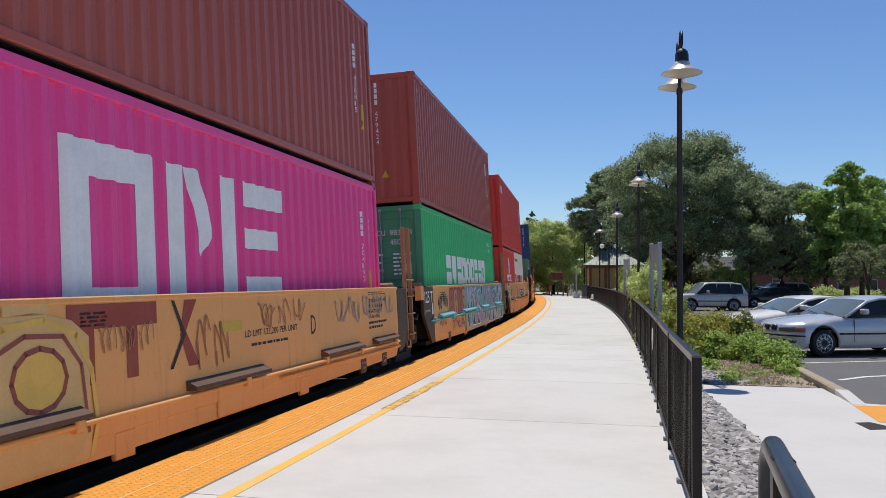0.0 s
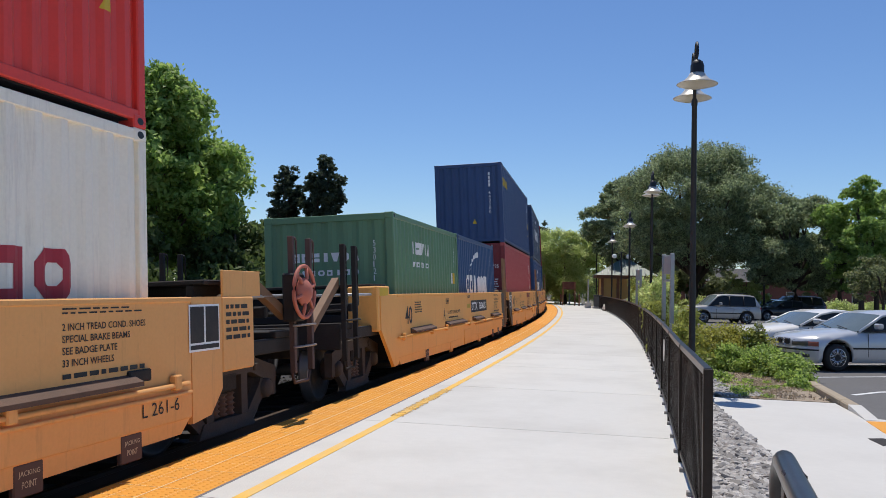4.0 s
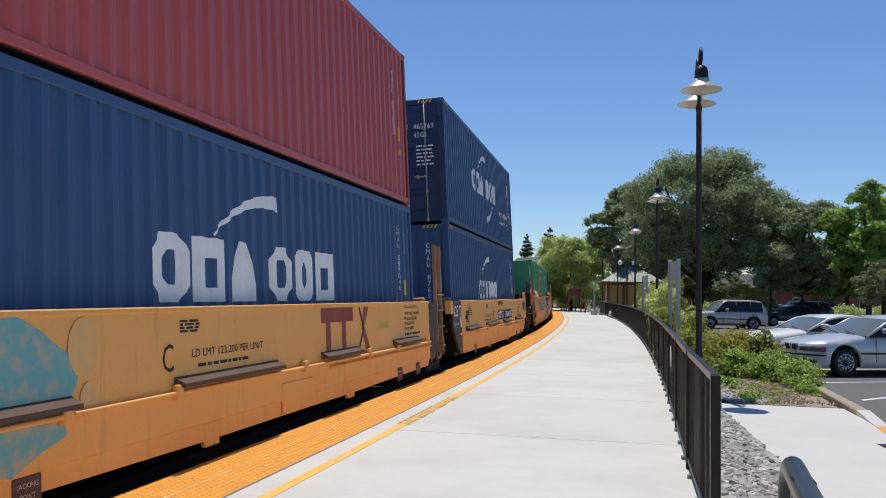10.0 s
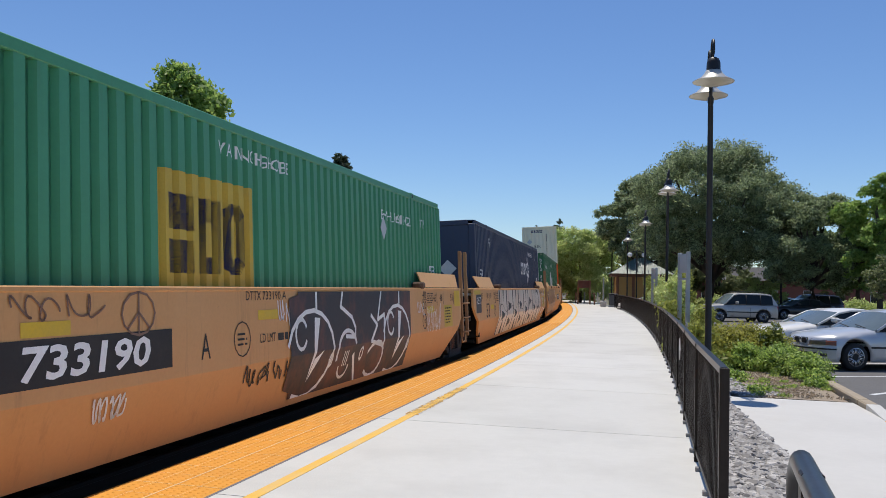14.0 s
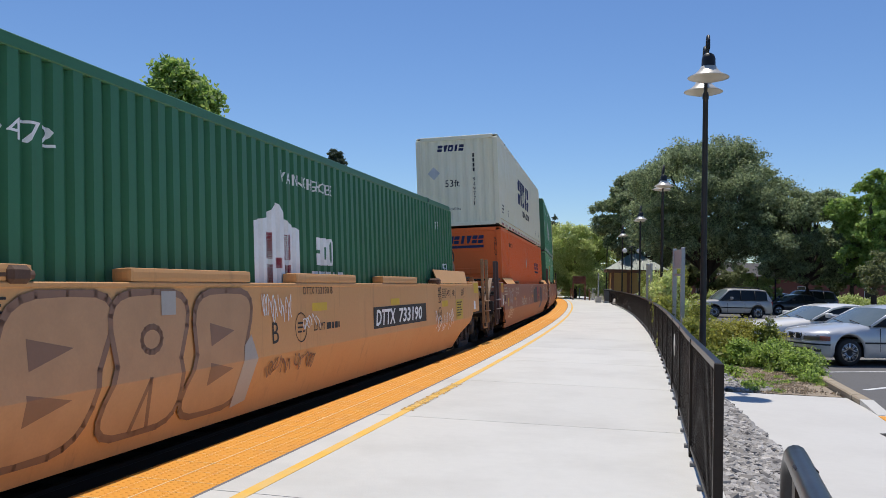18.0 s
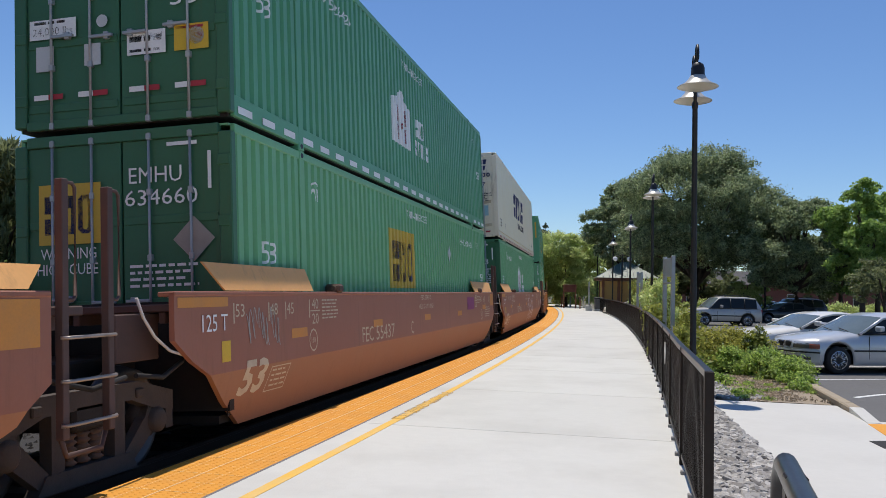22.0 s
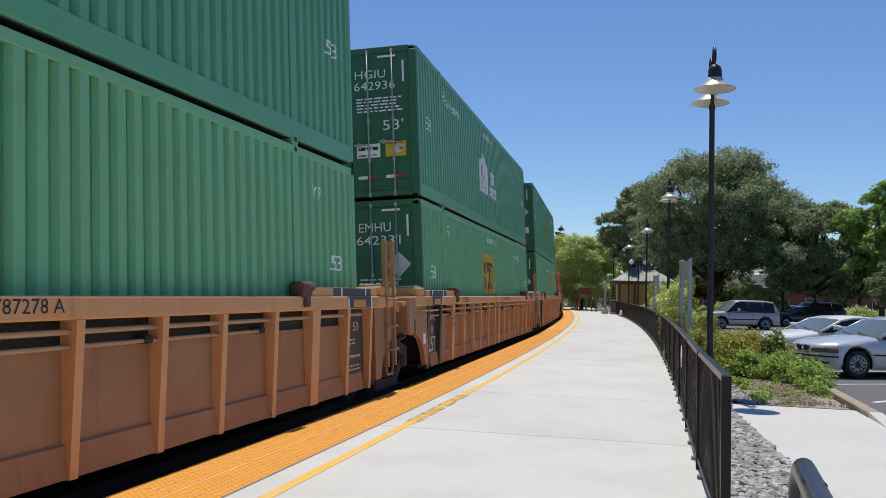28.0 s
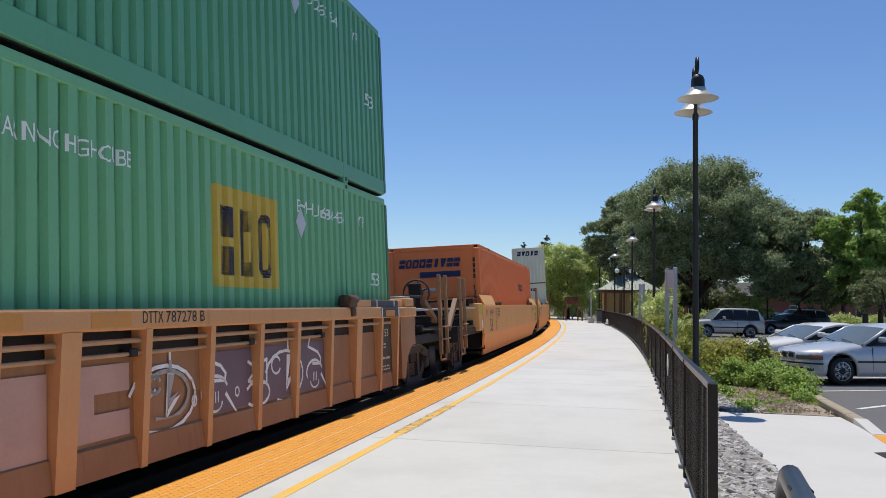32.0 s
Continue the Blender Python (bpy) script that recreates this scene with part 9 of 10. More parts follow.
part("body", bm, paint_mat("bin_grey", (0.1, 0.1, 0.105), 0.5), t)
bm = bmesh.new()
soft_box(bm, -0.36, 0.36, -0.36, 0.36, 1.0, 1.12, 0.03)
part("lid", bm, BLACK, t)
bm = bmesh.new()
soft_box(bm, -0.4, 0.4, -0.4, 0.4, 0.0, 0.16, 0.02)
part("base", bm, CONCRETE2, t)


# ---- shelter with a green metal pyramid roof ----
t = thing("shelter", "small platform shelter with tan panels and a green metal hip roof", "shelter", m=pose(17.3, 72.0, RIGHT_Z, 0, 0, -8))
bm = bmesh.new()
v = [bm.verts.new(p) for p in ((-2.6, -2.2, 2.95), (2.6, -2.2, 2.95), (2.6, 2.2, 2.95), (-2.6, 2.2, 2.95), (-0.35, 0, 4.35), (0.35, 0, 4.35))]
for q in ((0, 1, 5, 4), (1, 2, 5), (2, 3, 4, 5), (3, 0, 4), (3, 2, 1, 0)):
    bm.faces.new([v[i] for i in q])
roof = part("roof", bm, paint_mat("green_metal_roof", (0.12, 0.17, 0.135), 0.5, 0.0, wear=(0.17, 0.2, 0.17), wear_amount=0.4, scale=1.5, stretch=(6, 1, 1)), t, "weathered green standing-seam roof")
for i in range(11):
    x = -2.5 + i * 0.5
    bm = bmesh.new()
    k = 1 - max(0, (abs(x) - 0.35)) / 2.25
    tube(bm, ((x, -2.2, 2.97), (x, -2.2 + 2.2 * k, 2.97 + 1.4 * k)), 0.02, 5)
    part("seam", bm, GALV, roof)
bm = bmesh.new()
soft_box(bm, -2.5, 2.5, -2.1, 2.1, 2.72, 2.95, 0.02)
part("eave_beam", bm, paint_mat("brown_beam", (0.16, 0.075, 0.045), 0.7), t)
PANEL_TAN = paint_mat("tan_panel", (0.5, 0.32, 0.1), 0.6, wear=(0.4, 0.25, 0.1), wear_amount=0.4, scale=1.2)
POST_BROWN = paint_mat("brown_post", (0.2, 0.09, 0.05), 0.7)
for x in (-2.0, -0.7, 0.7, 2.0):
    for y in (-1.7, 1.7):
        bm = bmesh.new()
        soft_box(bm, x - 0.11, x + 0.11, y - 0.11, y + 0.11, 0, 2.72, 0.015)
        part("post", bm, POST_BROWN, t)
for a, b in ((-2.0, -0.7), (-0.7, 0.7), (0.7, 2.0)):
    bm = bmesh.new()
    soft_box(bm, a + 0.12, b - 0.12, -1.68, -1.62, 0.1, 2.67, 0.01)
    part("wall_panel", bm, PANEL_TAN, t)
bm = bmesh.new()
soft_box(bm, -2.03, -1.97, -1.6, 1.6, 0.1, 2.67, 0.01)
part("wall_panel", bm, PANEL_TAN, t)

# ---- far end of the platform ----
t = thing("notice_board", "brown notice board with a red band on two posts", "sign", m=arc_pose(80, 2.2))
for x in (-0.55, 0.55):
    bm = bmesh.new()
    soft_box(bm, x - 0.06, x + 0.06, -0.06, 0.06, 0, 2.2, 0.01)
    part("post", bm, POST_BROWN, t)
bm = bmesh.new()
soft_box(bm, -0.5, 0.5, -0.04, 0.04, 1.5, 2.2, 0.01)
part("board", bm, paint_mat("dark_red_board", (0.12, 0.03, 0.02), 0.6), t)
for i, (s, o) in enumerate(((83, 1.6), (86, 2.6), (79, 3.1), (82, 3.6), (88, 3.3), (77.5, 3.8))):
    t = thing("bollard", "slim pale post at the end of the platform", "bollard", "bollards", arc_pose(s, o))
    bm = bmesh.new()
    lathe(bm, [(0.07, 0), (0.07, 1.0), (0.04, 1.08), (0.0, 1.1)], 10)
    part("shaft", bm, GALV if i % 2 else POST_BROWN, t)
t = thing("station_canopy", "low brown timber canopy beyond the platform", "canopy", m=arc_pose(108, -1.0, 0, 0))
for x in (-2, 0, 2):
    for y in (-4, 0, 4):
        bm = bmesh.new()
        soft_box(bm, x + 4 - 0.1, x + 4 + 0.1, y - 0.1, y + 0.1, 0, 2.6, 0.01)
        part("post", bm, POST_BROWN, t)
bm = bmesh.new()
prism(bm, [(1.2, 2.6), (6.8, 2.6), (6.8, 2.75), (4, 3.3), (1.2, 2.75)], -5, 5, 1)
part("roof", bm, paint_mat("brown_roof", (0.12, 0.07, 0.05), 0.8), t)

# ---- parked cars ----
def tyre_wheel(parent, x, y, r, face, spokes=10):
    m = Matrix.Translation((x, y, r)) @ Matrix.Rotation(radians(90 * face), 4, 'X')
    bm = bmesh.new()
    lathe(bm, [(r * 0.66, 0.10), (r * 0.93, 0.105), (r, 0.06), (r, -0.06), (r * 0.93, -0.105), (r * 0.66, -0.1)], 24, m)
    w = part("wheel", bm, RUBBER, parent)
    bm = bmesh.new()
    lathe(bm, [(0.0, 0.06), (r * 0.12, 0.065), (r * 0.16, 0.05), (r * 0.17, 0.03), (r * 0.55, 0.045), (r * 0.62, 0.085), (r * 0.67, 0.1), (r * 0.67, -0.09), (0.0, -0.09)], 24, m)
    part("hub_back", bm, DIRTY, w)
    bm = bmesh.new()
    for k in range(spokes):
        a = k * 6.2832 / spokes
        c, s = math.cos(a), math.sin(a)
        c2, s2 = math.cos(a + 0.22), math.sin(a + 0.22)
        tube(bm, [m @ Vector((r * 0.14 * c, r * 0.14 * s, 0.085)), m @ Vector((r * 0.62 * c2, r * 0.62 * s2, 0.1))], 0.014, 5)
        tube(bm, [m @ Vector((r * 0.14 * c, r * 0.14 * s, 0.085)), m @ Vector((r * 0.62 * math.cos(a - 0.22), r * 0.62 * math.sin(a - 0.22), 0.1))], 0.014, 5)
    lathe(bm, [(r * 0.6, 0.09), (r * 0.67, 0.11), (r * 0.68, 0.09)], 24, m)
    lathe(bm, [(0.0, 0.1), (r * 0.15, 0.095), (r * 0.17, 0.07)], 12, m)
    part("rim", bm, CHROME, w, "light alloy rim")
    return w


def loft(bm, sections):
    """A body skinned over cross-sections of equal count."""
    rows = [[bm.verts.new(p) for p in s] for s in sections]
    for a, b in zip(rows, rows[1:]):
        for k in range(len(a) - 1):
            f = bm.faces.new((a[k], a[k + 1], b[k + 1], b[k]))
            f.smooth = True
    bm.faces.new(rows[0][::-1])
    bm.faces.new(rows[-1])
    return rows


def sedan(name, label, m, paint, L=4.78, W=1.8, H=1.42, wheel_r=0.32, suv=False, grille=True):
    """A car that faces -x: lower body, cabin, panes, lights, mirrors, bumper, wheels."""
    root = thing(name, label, "car", "parked cars", m)
    front, rear = -L / 2, L / 2
    hw = W / 2
    if suv:
        top = [(0, 0.74), (0.04, 0.90), (0.12, 0.97), (0.5, 1.02), (1.1, 1.06), (1.3, 1.06), (L - 0.35, 1.08), (L - 0.08, 1.02), (L, 0.8)]
        cab = [(1.12, 1.04), (1.78, H - 0.06), (2.1, H), (L - 0.8, H - 0.01), (L - 0.36, H - 0.07), (L - 0.08, 1.07)]
        axles = (0.85, L - 0.95)
    else:
        top = [(0, 0.60), (0.03, 0.70), (0.09, 0.745), (0.3, 0.80), (0.7, 0.865), (1.1, 0.91), (1.45, 0.945), (2.6, 0.965), (3.75, 0.99), (4.1, 1.01), (L - 0.1, 0.985), (L - 0.02, 0.9), (L, 0.78)]
        cab = [(1.38, 0.93), (2.12, H - 0.09), (2.5, H - 0.01), (2.95, H), (3.45, H - 0.06), (4.2, 0.99)]
        axles = (0.83, 0.83 + 2.83 * L / 4.78)

    def height(x):
        for (a, za), (b, zb) in zip(top, top[1:]):
            if a <= x <= b:
                return za + (zb - za) * (x - a) / (b - a)
        return top[-1][1]
    bm = bmesh.new()
    secs = []
    nose = lambda y: 0.34 * min(1.0, abs(y) / hw) ** 3.2  # how far the front lies back at y
    xs = sorted({0.0006, 0.005, 0.015, 0.035, 0.06, 0.12, 0.2, 0.27, 0.34, 0.6, *[t[0] for t in top[1:]], *[1.0 + i * 0.35 for i in range(int((L - 1.3) / 0.35))], L - 0.3, L - 0.1, L, *[ax + (wheel_r + 0.09) * q for ax in axles for q in (-1.0, -0.97, -0.87, -0.7, -0.45, 0.0, 0.45, 0.7, 0.87, 0.97, 1.0)]})
    low = 0.2 if not suv else 0.33
    for x in xs:
        e = min(1, (L - x) / 0.5)
        k = hw * min(1.0, x / 0.34) ** (1 / 3.2) * (0.80 + 0.2 * math.sqrt(e))
        z = height(x)
        arch = 0.0
        for ax in axles:
            d = abs(x - ax)
            if d < wheel_r + 0.09:
                arch = max(arch, math.sqrt((wheel_r + 0.09) ** 2 - d * d) + wheel_r - low)
        lo = low + arch
        mid = max(lo + 0.05, 0.55 * z + 0.1)
        pts = [(front + x, -k * 0.93, lo), (front + x, -k, max(lo + 0.02, low + 0.12)), (front + x, -k * 1.0, mid), (front + x, -k * 0.975, z - 0.09), (front + x, -k * 0.9, z - 0.02), (front + x, -k * 0.5, z + 0.015), (front + x, 0, z + 0.025)]
        pts += [(a, -b, c) for a, b, c in pts[-2::-1]]
        secs.append(pts)
    loft(bm, secs)
    bmesh.ops.recalc_face_normals(bm, faces=bm.faces[:])
    body = part("body", bm, paint, root, "", True)
    # cabin
    bm = bmesh.new()
    secs = []
    for x, z in cab:
        b = height(x) - 0.03
        t = max(0.02, (z - b))
        inset = 0.16 * t / 0.5
        k = hw * 0.93
        secs.append([(front + x, -k, b), (front + x, -k + inset * 0.5, b + t * 0.5), (front + x, -k + inset, b + t * 0.9), (front + x, -k + inset + 0.09, b + t), (front + x, 0, b + t + 0.02), (front + x, k - inset - 0.09, b + t), (front + x, k - inset, b + t * 0.9), (front + x, k - inset * 0.5, b + t * 0.5), (front + x, k, b)])
    bm.free()

    def skin(nm, spans, js, mat, label=""):
        """Some of the faces between the cabin's sections, as a sheet with thickness."""
        bm = bmesh.new()
        for i in spans:
            for j in js:
                q = [Vector(p) for p in (secs[i][j], secs[i][j + 1], secs[i + 1][j + 1], secs[i + 1][j])]
                f = bm.faces.new([bm.verts.new(p) for p in q])
                f.smooth = True
        bmesh.ops.remove_doubles(bm, verts=bm.verts[:], dist=1e-4)
        bmesh.ops.recalc_face_normals(bm, faces=bm.faces[:])
        return part(nm, bm, mat, root, label, True)

    last = len(cab) - 2
    skin("windscreen", (0,), (2, 3, 4, 5), SCREEN_GLASS, "grey-green windscreen with inside light and reflections in its colour")
    skin("rear_window", (last,), (2, 3, 4, 5), CAR_GLASS, "dark tinted glass")
    skin("roof", range(1, last), (2, 3, 4, 5), paint)
    k = hw * 0.93
    for sgn, js in ((-1, (0, 1)), (1, (6, 7))):
        skin("side_window", range(0, last), js, CAR_GLASS, "dark tinted glass")
        skin("rear_pillar", (last,), js, paint)
        e = 1 if sgn < 0 else 7
        rail = [Vector(sec[2 if sgn < 0 else 6]) for sec in secs]
        bm = bmesh.new()
        tube(bm, [Vector(secs[0][0 if sgn < 0 else 8]) + Vector((0.02, 0, 0.0))] + rail[1:last + 1], 0.035, 7)
        part("roof_side_rail", bm, paint, root)
        for bx in ((2.66,) if not suv else (2.45, 3.3)):
            bm = bmesh.new()
            zb, zt = height(bx) - 0.02, H - 0.09
            tube(bm, ((front + bx, sgn * (k + 0.0), zb), (front + bx + 0.05, sgn * (k - 0.16 * (zt - zb) / 0.5 + 0.005), zt)), 0.03, 6)
            part("door_pillar", bm, BLACK if not suv else BLACK, root)
        bm = bmesh.new()
        tube(bm, ((front + cab[0][0], sgn * (k + 0.005), height(cab[0][0]) - 0.005), (front + 2.5, sgn * (k + 0.01), height(2.5) - 0.01), (front + cab[last][0], sgn * (k + 0.005), height(cab[last][0]) - 0.005)), 0.016, 6)
        part("window_trim", bm, BLACK, root)
        bm = bmesh.new()
        soft_box(bm, front + 1.75, front + 1.9, sgn * hw - (0.0 if sgn > 0 else 0.2), sgn * hw + (0.2 if sgn > 0 else 0.0), 1.0 if not suv else 1.1, 1.13 if not suv else 1.25, 0.03)
        part("mirror", bm, paint, root)
        bm = bmesh.new()
        soft_box(bm, front + 0.9 + wheel_r, rear - 0.9 - wheel_r, sgn * (hw + 0.003) - 0.012, sgn * (hw + 0.003) + 0.012, 0.52 if not suv else 0.6, 0.56 if not suv else 0.66, 0.004)
        part("rub_strip", bm, BLACK, root)
        for dx in (2.45, 3.35):
            bm = bmesh.new()
            soft_box(bm, front + dx, front + dx + 0.16, sgn * (hw + 0.012) - 0.015, sgn * (hw + 0.012) + 0.015, 0.82 if not suv else 0.92, 0.86 if not suv else 0.96, 0.006)
            part("door_handle", bm, paint, root)
        for dx in (1.62, 2.66, 3.6):
            bm = bmesh.new()
            box(bm, front + dx, front + dx + 0.012, sgn * (hw * 0.995) - 0.006, sgn * (hw * 0.995) + 0.006, 0.34, 0.88)
            part("door_gap", bm, BLACK, root)
    # face of the car: bands that follow the round of the nose
    zf = 0.60 if not suv else 0.74

    def band(nm, y0, y1, outline, mat, label="", parent=None, n=16):
        bm = bmesh.new()
        rows = []
        for i in range(n + 1):
            y = y0 + (y1 - y0) * i / n
            a = nose(y + 0.01) - nose(y - 0.01)
            d = math.hypot(a, 0.02)
            nx, ny = -0.02 / d, a / d
            x = front + nose(y)
            rows.append([bm.verts.new((x + nx * o, y + ny * o, z)) for o, z in outline])
        m = len(outline)
        for p, q in zip(rows, rows[1:]):
            for k in range(m):
                bm.faces.new((p[k], p[(k + 1) % m], q[(k + 1) % m], q[k]))
        bm.faces.new(rows[0])
        bm.faces.new(rows[-1][::-1])
        bmesh.ops.recalc_face_normals(bm, faces=bm.faces[:])
        return part(nm, bm, mat, parent or root, label)
    w = hw * 0.995
    bumper = band("bumper", -w, w, [(-0.05, zf - 0.38), (0.015, zf - 0.38), (0.045, zf - 0.32), (0.05, zf - 0.14), (0.035, zf - 0.06), (-0.02, zf - 0.05), (-0.05, zf - 0.1)], paint, "", None, 24)
    band("bumper_strip", -w, w, [(0.0, zf - 0.125), (0.056, zf - 0.125), (0.056, zf - 0.09), (0.0, zf - 0.09)], BLACK, "", bumper, 24)
    band("lower_intake", -hw * 0.62, hw * 0.62, [(0.0, zf - 0.30), (0.053, zf - 0.30), (0.055, zf - 0.20), (0.0, zf - 0.20)], BLACK, "dark lower intake", bumper)
    for sgn in (-1, 1):
        band("fog_light", *sorted((sgn * hw * 0.70, sgn * hw * 0.84)), [(0.0, zf - 0.29), (0.055, zf - 0.28), (0.055, zf - 0.21), (0.0, zf - 0.21)], LIGHT_GLASS, "", bumper, 6)
        band("headlight", *sorted((sgn * 0.33, sgn * hw * 0.80)), [(-0.06, zf - 0.02), (0.008, zf - 0.02), (0.0, zf + 0.06), (-0.035, zf + 0.115), (-0.07, zf + 0.115)], LIGHT_GLASS, "smoked clear headlight", None, 10)
        band("turn_signal", *sorted((sgn * hw * 0.80, sgn * hw * 0.985)), [(-0.06, zf - 0.02), (0.01, zf - 0.02), (0.002, zf + 0.06), (-0.03, zf + 0.11), (-0.07, zf + 0.11)], AMBER, "amber turn signal", None, 10)
        if grille:
            bm = bmesh.new()
            soft_box(bm, front - 0.012, front + 0.14, *sorted((sgn * 0.03, sgn * 0.25)), zf - 0.02, zf + 0.13, 0.03)
            g = part("grille", bm, BLACK, root, "dark grille opening with a bright rim")
            bm = bmesh.new()
            tube(bm, [(front - 0.012, sgn * (0.14 + 0.11 * a), zf + 0.055 + 0.075 * b) for a, b in ((-1, -0.8), (-1, 0.8), (-0.8, 1), (0.8, 1), (1, 0.8), (1, -0.8), (0.8, -1), (-0.8, -1))], 0.01, 6, True)
            part("grille_rim", bm, CHROME, g)
    bm = bmesh.new()
    for yy in (-0.5, 0.1):
        tube(bm, ((front + cab[0][0] - 0.02, yy, height(cab[0][0]) + 0.04), (front + cab[0][0] + 0.1, yy + 0.5, height(cab[0][0]) + 0.1)), 0.012, 5)
    part("wiper", bm, BLACK, root)
    for ax in axles:
        for sgn in (-1, 1):
            tyre_wheel(root, front + ax, sgn * (hw - 0.11), wheel_r, 1 if sgn < 0 else -1)
    bm = bmesh.new()
    box(bm, front + 0.3, rear - 0.3, -hw * 0.75, hw * 0.75, 0.2 if not suv else 0.27, 0.45)
    part("underbody", bm, DIRTY, root)
    for sgn in (-1, 1):
        bm = bmesh.new()
        soft_box(bm, rear - 0.12, rear + 0.005, *sorted((sgn * 0.45, sgn * hw * 0.82)), 0.68 if not suv else 0.8, 0.84 if not suv else 1.0, 0.02)
        part("tail_light", bm, RED_INK, root)
    if suv:
        for sgn in (-1, 1):
            bm = bmesh.new()
            tube(bm, ((front + 2.0, sgn * 0.55, H + 0.03), (front + 2.2, sgn * 0.55, H + 0.08), (rear - 0.9, sgn * 0.55, H + 0.08), (rear - 0.7, sgn * 0.55, H + 0.03)), 0.018, 6)
            part("roof_rail", bm, BLACK, root)
    return root


# Windscreen paler than the windows: interior light and reflections go into its colour.
SCREEN_GLASS = paint_mat("screen_glass", (0.12, 0.15, 0.15), 0.05, 0.0, wear=(0.2, 0.23, 0.22), wear_amount=0.4, grain=0.1, scale=1.2, spec=0.7)
CAR_GLASS = paint_mat("car_glass", (0.02, 0.026, 0.028), 0.05, 0.0, wear=(0.04, 0.048, 0.05), wear_amount=0.3, grain=0.1, scale=1.5, spec=0.28)
LIGHT_GLASS = paint_mat("headlight_glass", (0.13, 0.125, 0.12), 0.1, 0.3, wear_amount=0.1, spec=0.8)
AMBER = paint_mat("amber_lens", (0.30, 0.09, 0.05), 0.2, spec=0.7, wear_amount=0.1)


def car_paint(name, c, metal=0.0, rough=0.3):
    m, n, l, b = node_mat(name)
    l.new(mixer(n, l, noise_at(n, l, 3, 4), tuple(x * 0.94 for x in c), c), b.inputs["Base Color"])
    b.inputs["Metallic"].default_value = metal
    b.inputs["Roughness"].default_value = rough
    b.inputs["Coat Weight"].default_value = 0.6
    b.inputs["Coat Roughness"].default_value = 0.08
    return m


SILVER_P = car_paint("silver_paint", (0.60, 0.61, 0.62), 0.35, 0.32)
WHITE_P = car_paint("white_paint", (0.88, 0.85, 0.78))
GREY_P = car_paint("grey_beige_paint", (0.52, 0.50, 0.46), 0.25, 0.35)
DARK_P = car_paint("dark_paint", (0.03, 0.033, 0.038), 0.2, 0.3)
LOT = RIGHT_Z - 0.06


def parked(front_x, front_y, turn, L):
    """The pose of a car from the middle of its nose; it faces -x turned by some degrees."""
    a = radians(turn)
    return pose(front_x + math.cos(a) * L / 2, front_y + math.sin(a) * L / 2, LOT, 0, 0, turn)


sedan("sedan", "silver four-door sedan parked nose-in to the planting bed", parked(8.70, 20.15, 10.5, 4.78), SILVER_P)
sedan("sedan", "white low sedan parked beside a silver one", parked(8.70, 23.2, 10.5, 4.6), WHITE_P, 4.6, 1.76, 1.36, 0.31, False, False)
sedan("suv", "grey-beige sport utility car across the car park", pose(17.5, 49.3, LOT - 0.05, 0, 0, 4), GREY_P, 4.4, 1.8, 1.72, 0.36, True, False)
sedan("sedan", "dark sedan in the shade of the trees", pose(24.2, 56.5, LOT - 0.05, 0, 0, 8), DARK_P, 4.6, 1.78, 1.42, 0.32, False, False)
sedan("suv", "dark sport utility car in the shade of the trees", pose(27.0, 61.0, LOT - 0.05, 0, 0, 8), DARK_P, 4.5, 1.85, 1.7, 0.36, True, False)
sedan("sedan", "silver sedan at the back of the car park", pose(26.2, 64.0, LOT - 0.05, 0, 0, 8), SILVER_P, 4.6, 1.78, 1.4, 0.32, False, False)
sedan("suv", "white sport utility car beyond the silver sedan", pose(21.2, 32.5, LOT, 0, 0, 10), WHITE_P, 4.6, 1.85, 1.5, 0.34, True, False)
sedan("sedan", "white sedan between the trees of the car park", pose(15.5, 61.5, LOT - 0.05, 0, 0, 4), WHITE_P, 4.5, 1.76, 1.4, 0.32, False, False)
sedan("sedan", "silver sedan far down the station road", pose(12.2, 95.0, 0, 0, 0, 20), SILVER_P, 4.5, 1.76, 1.4, 0.32, False, False)

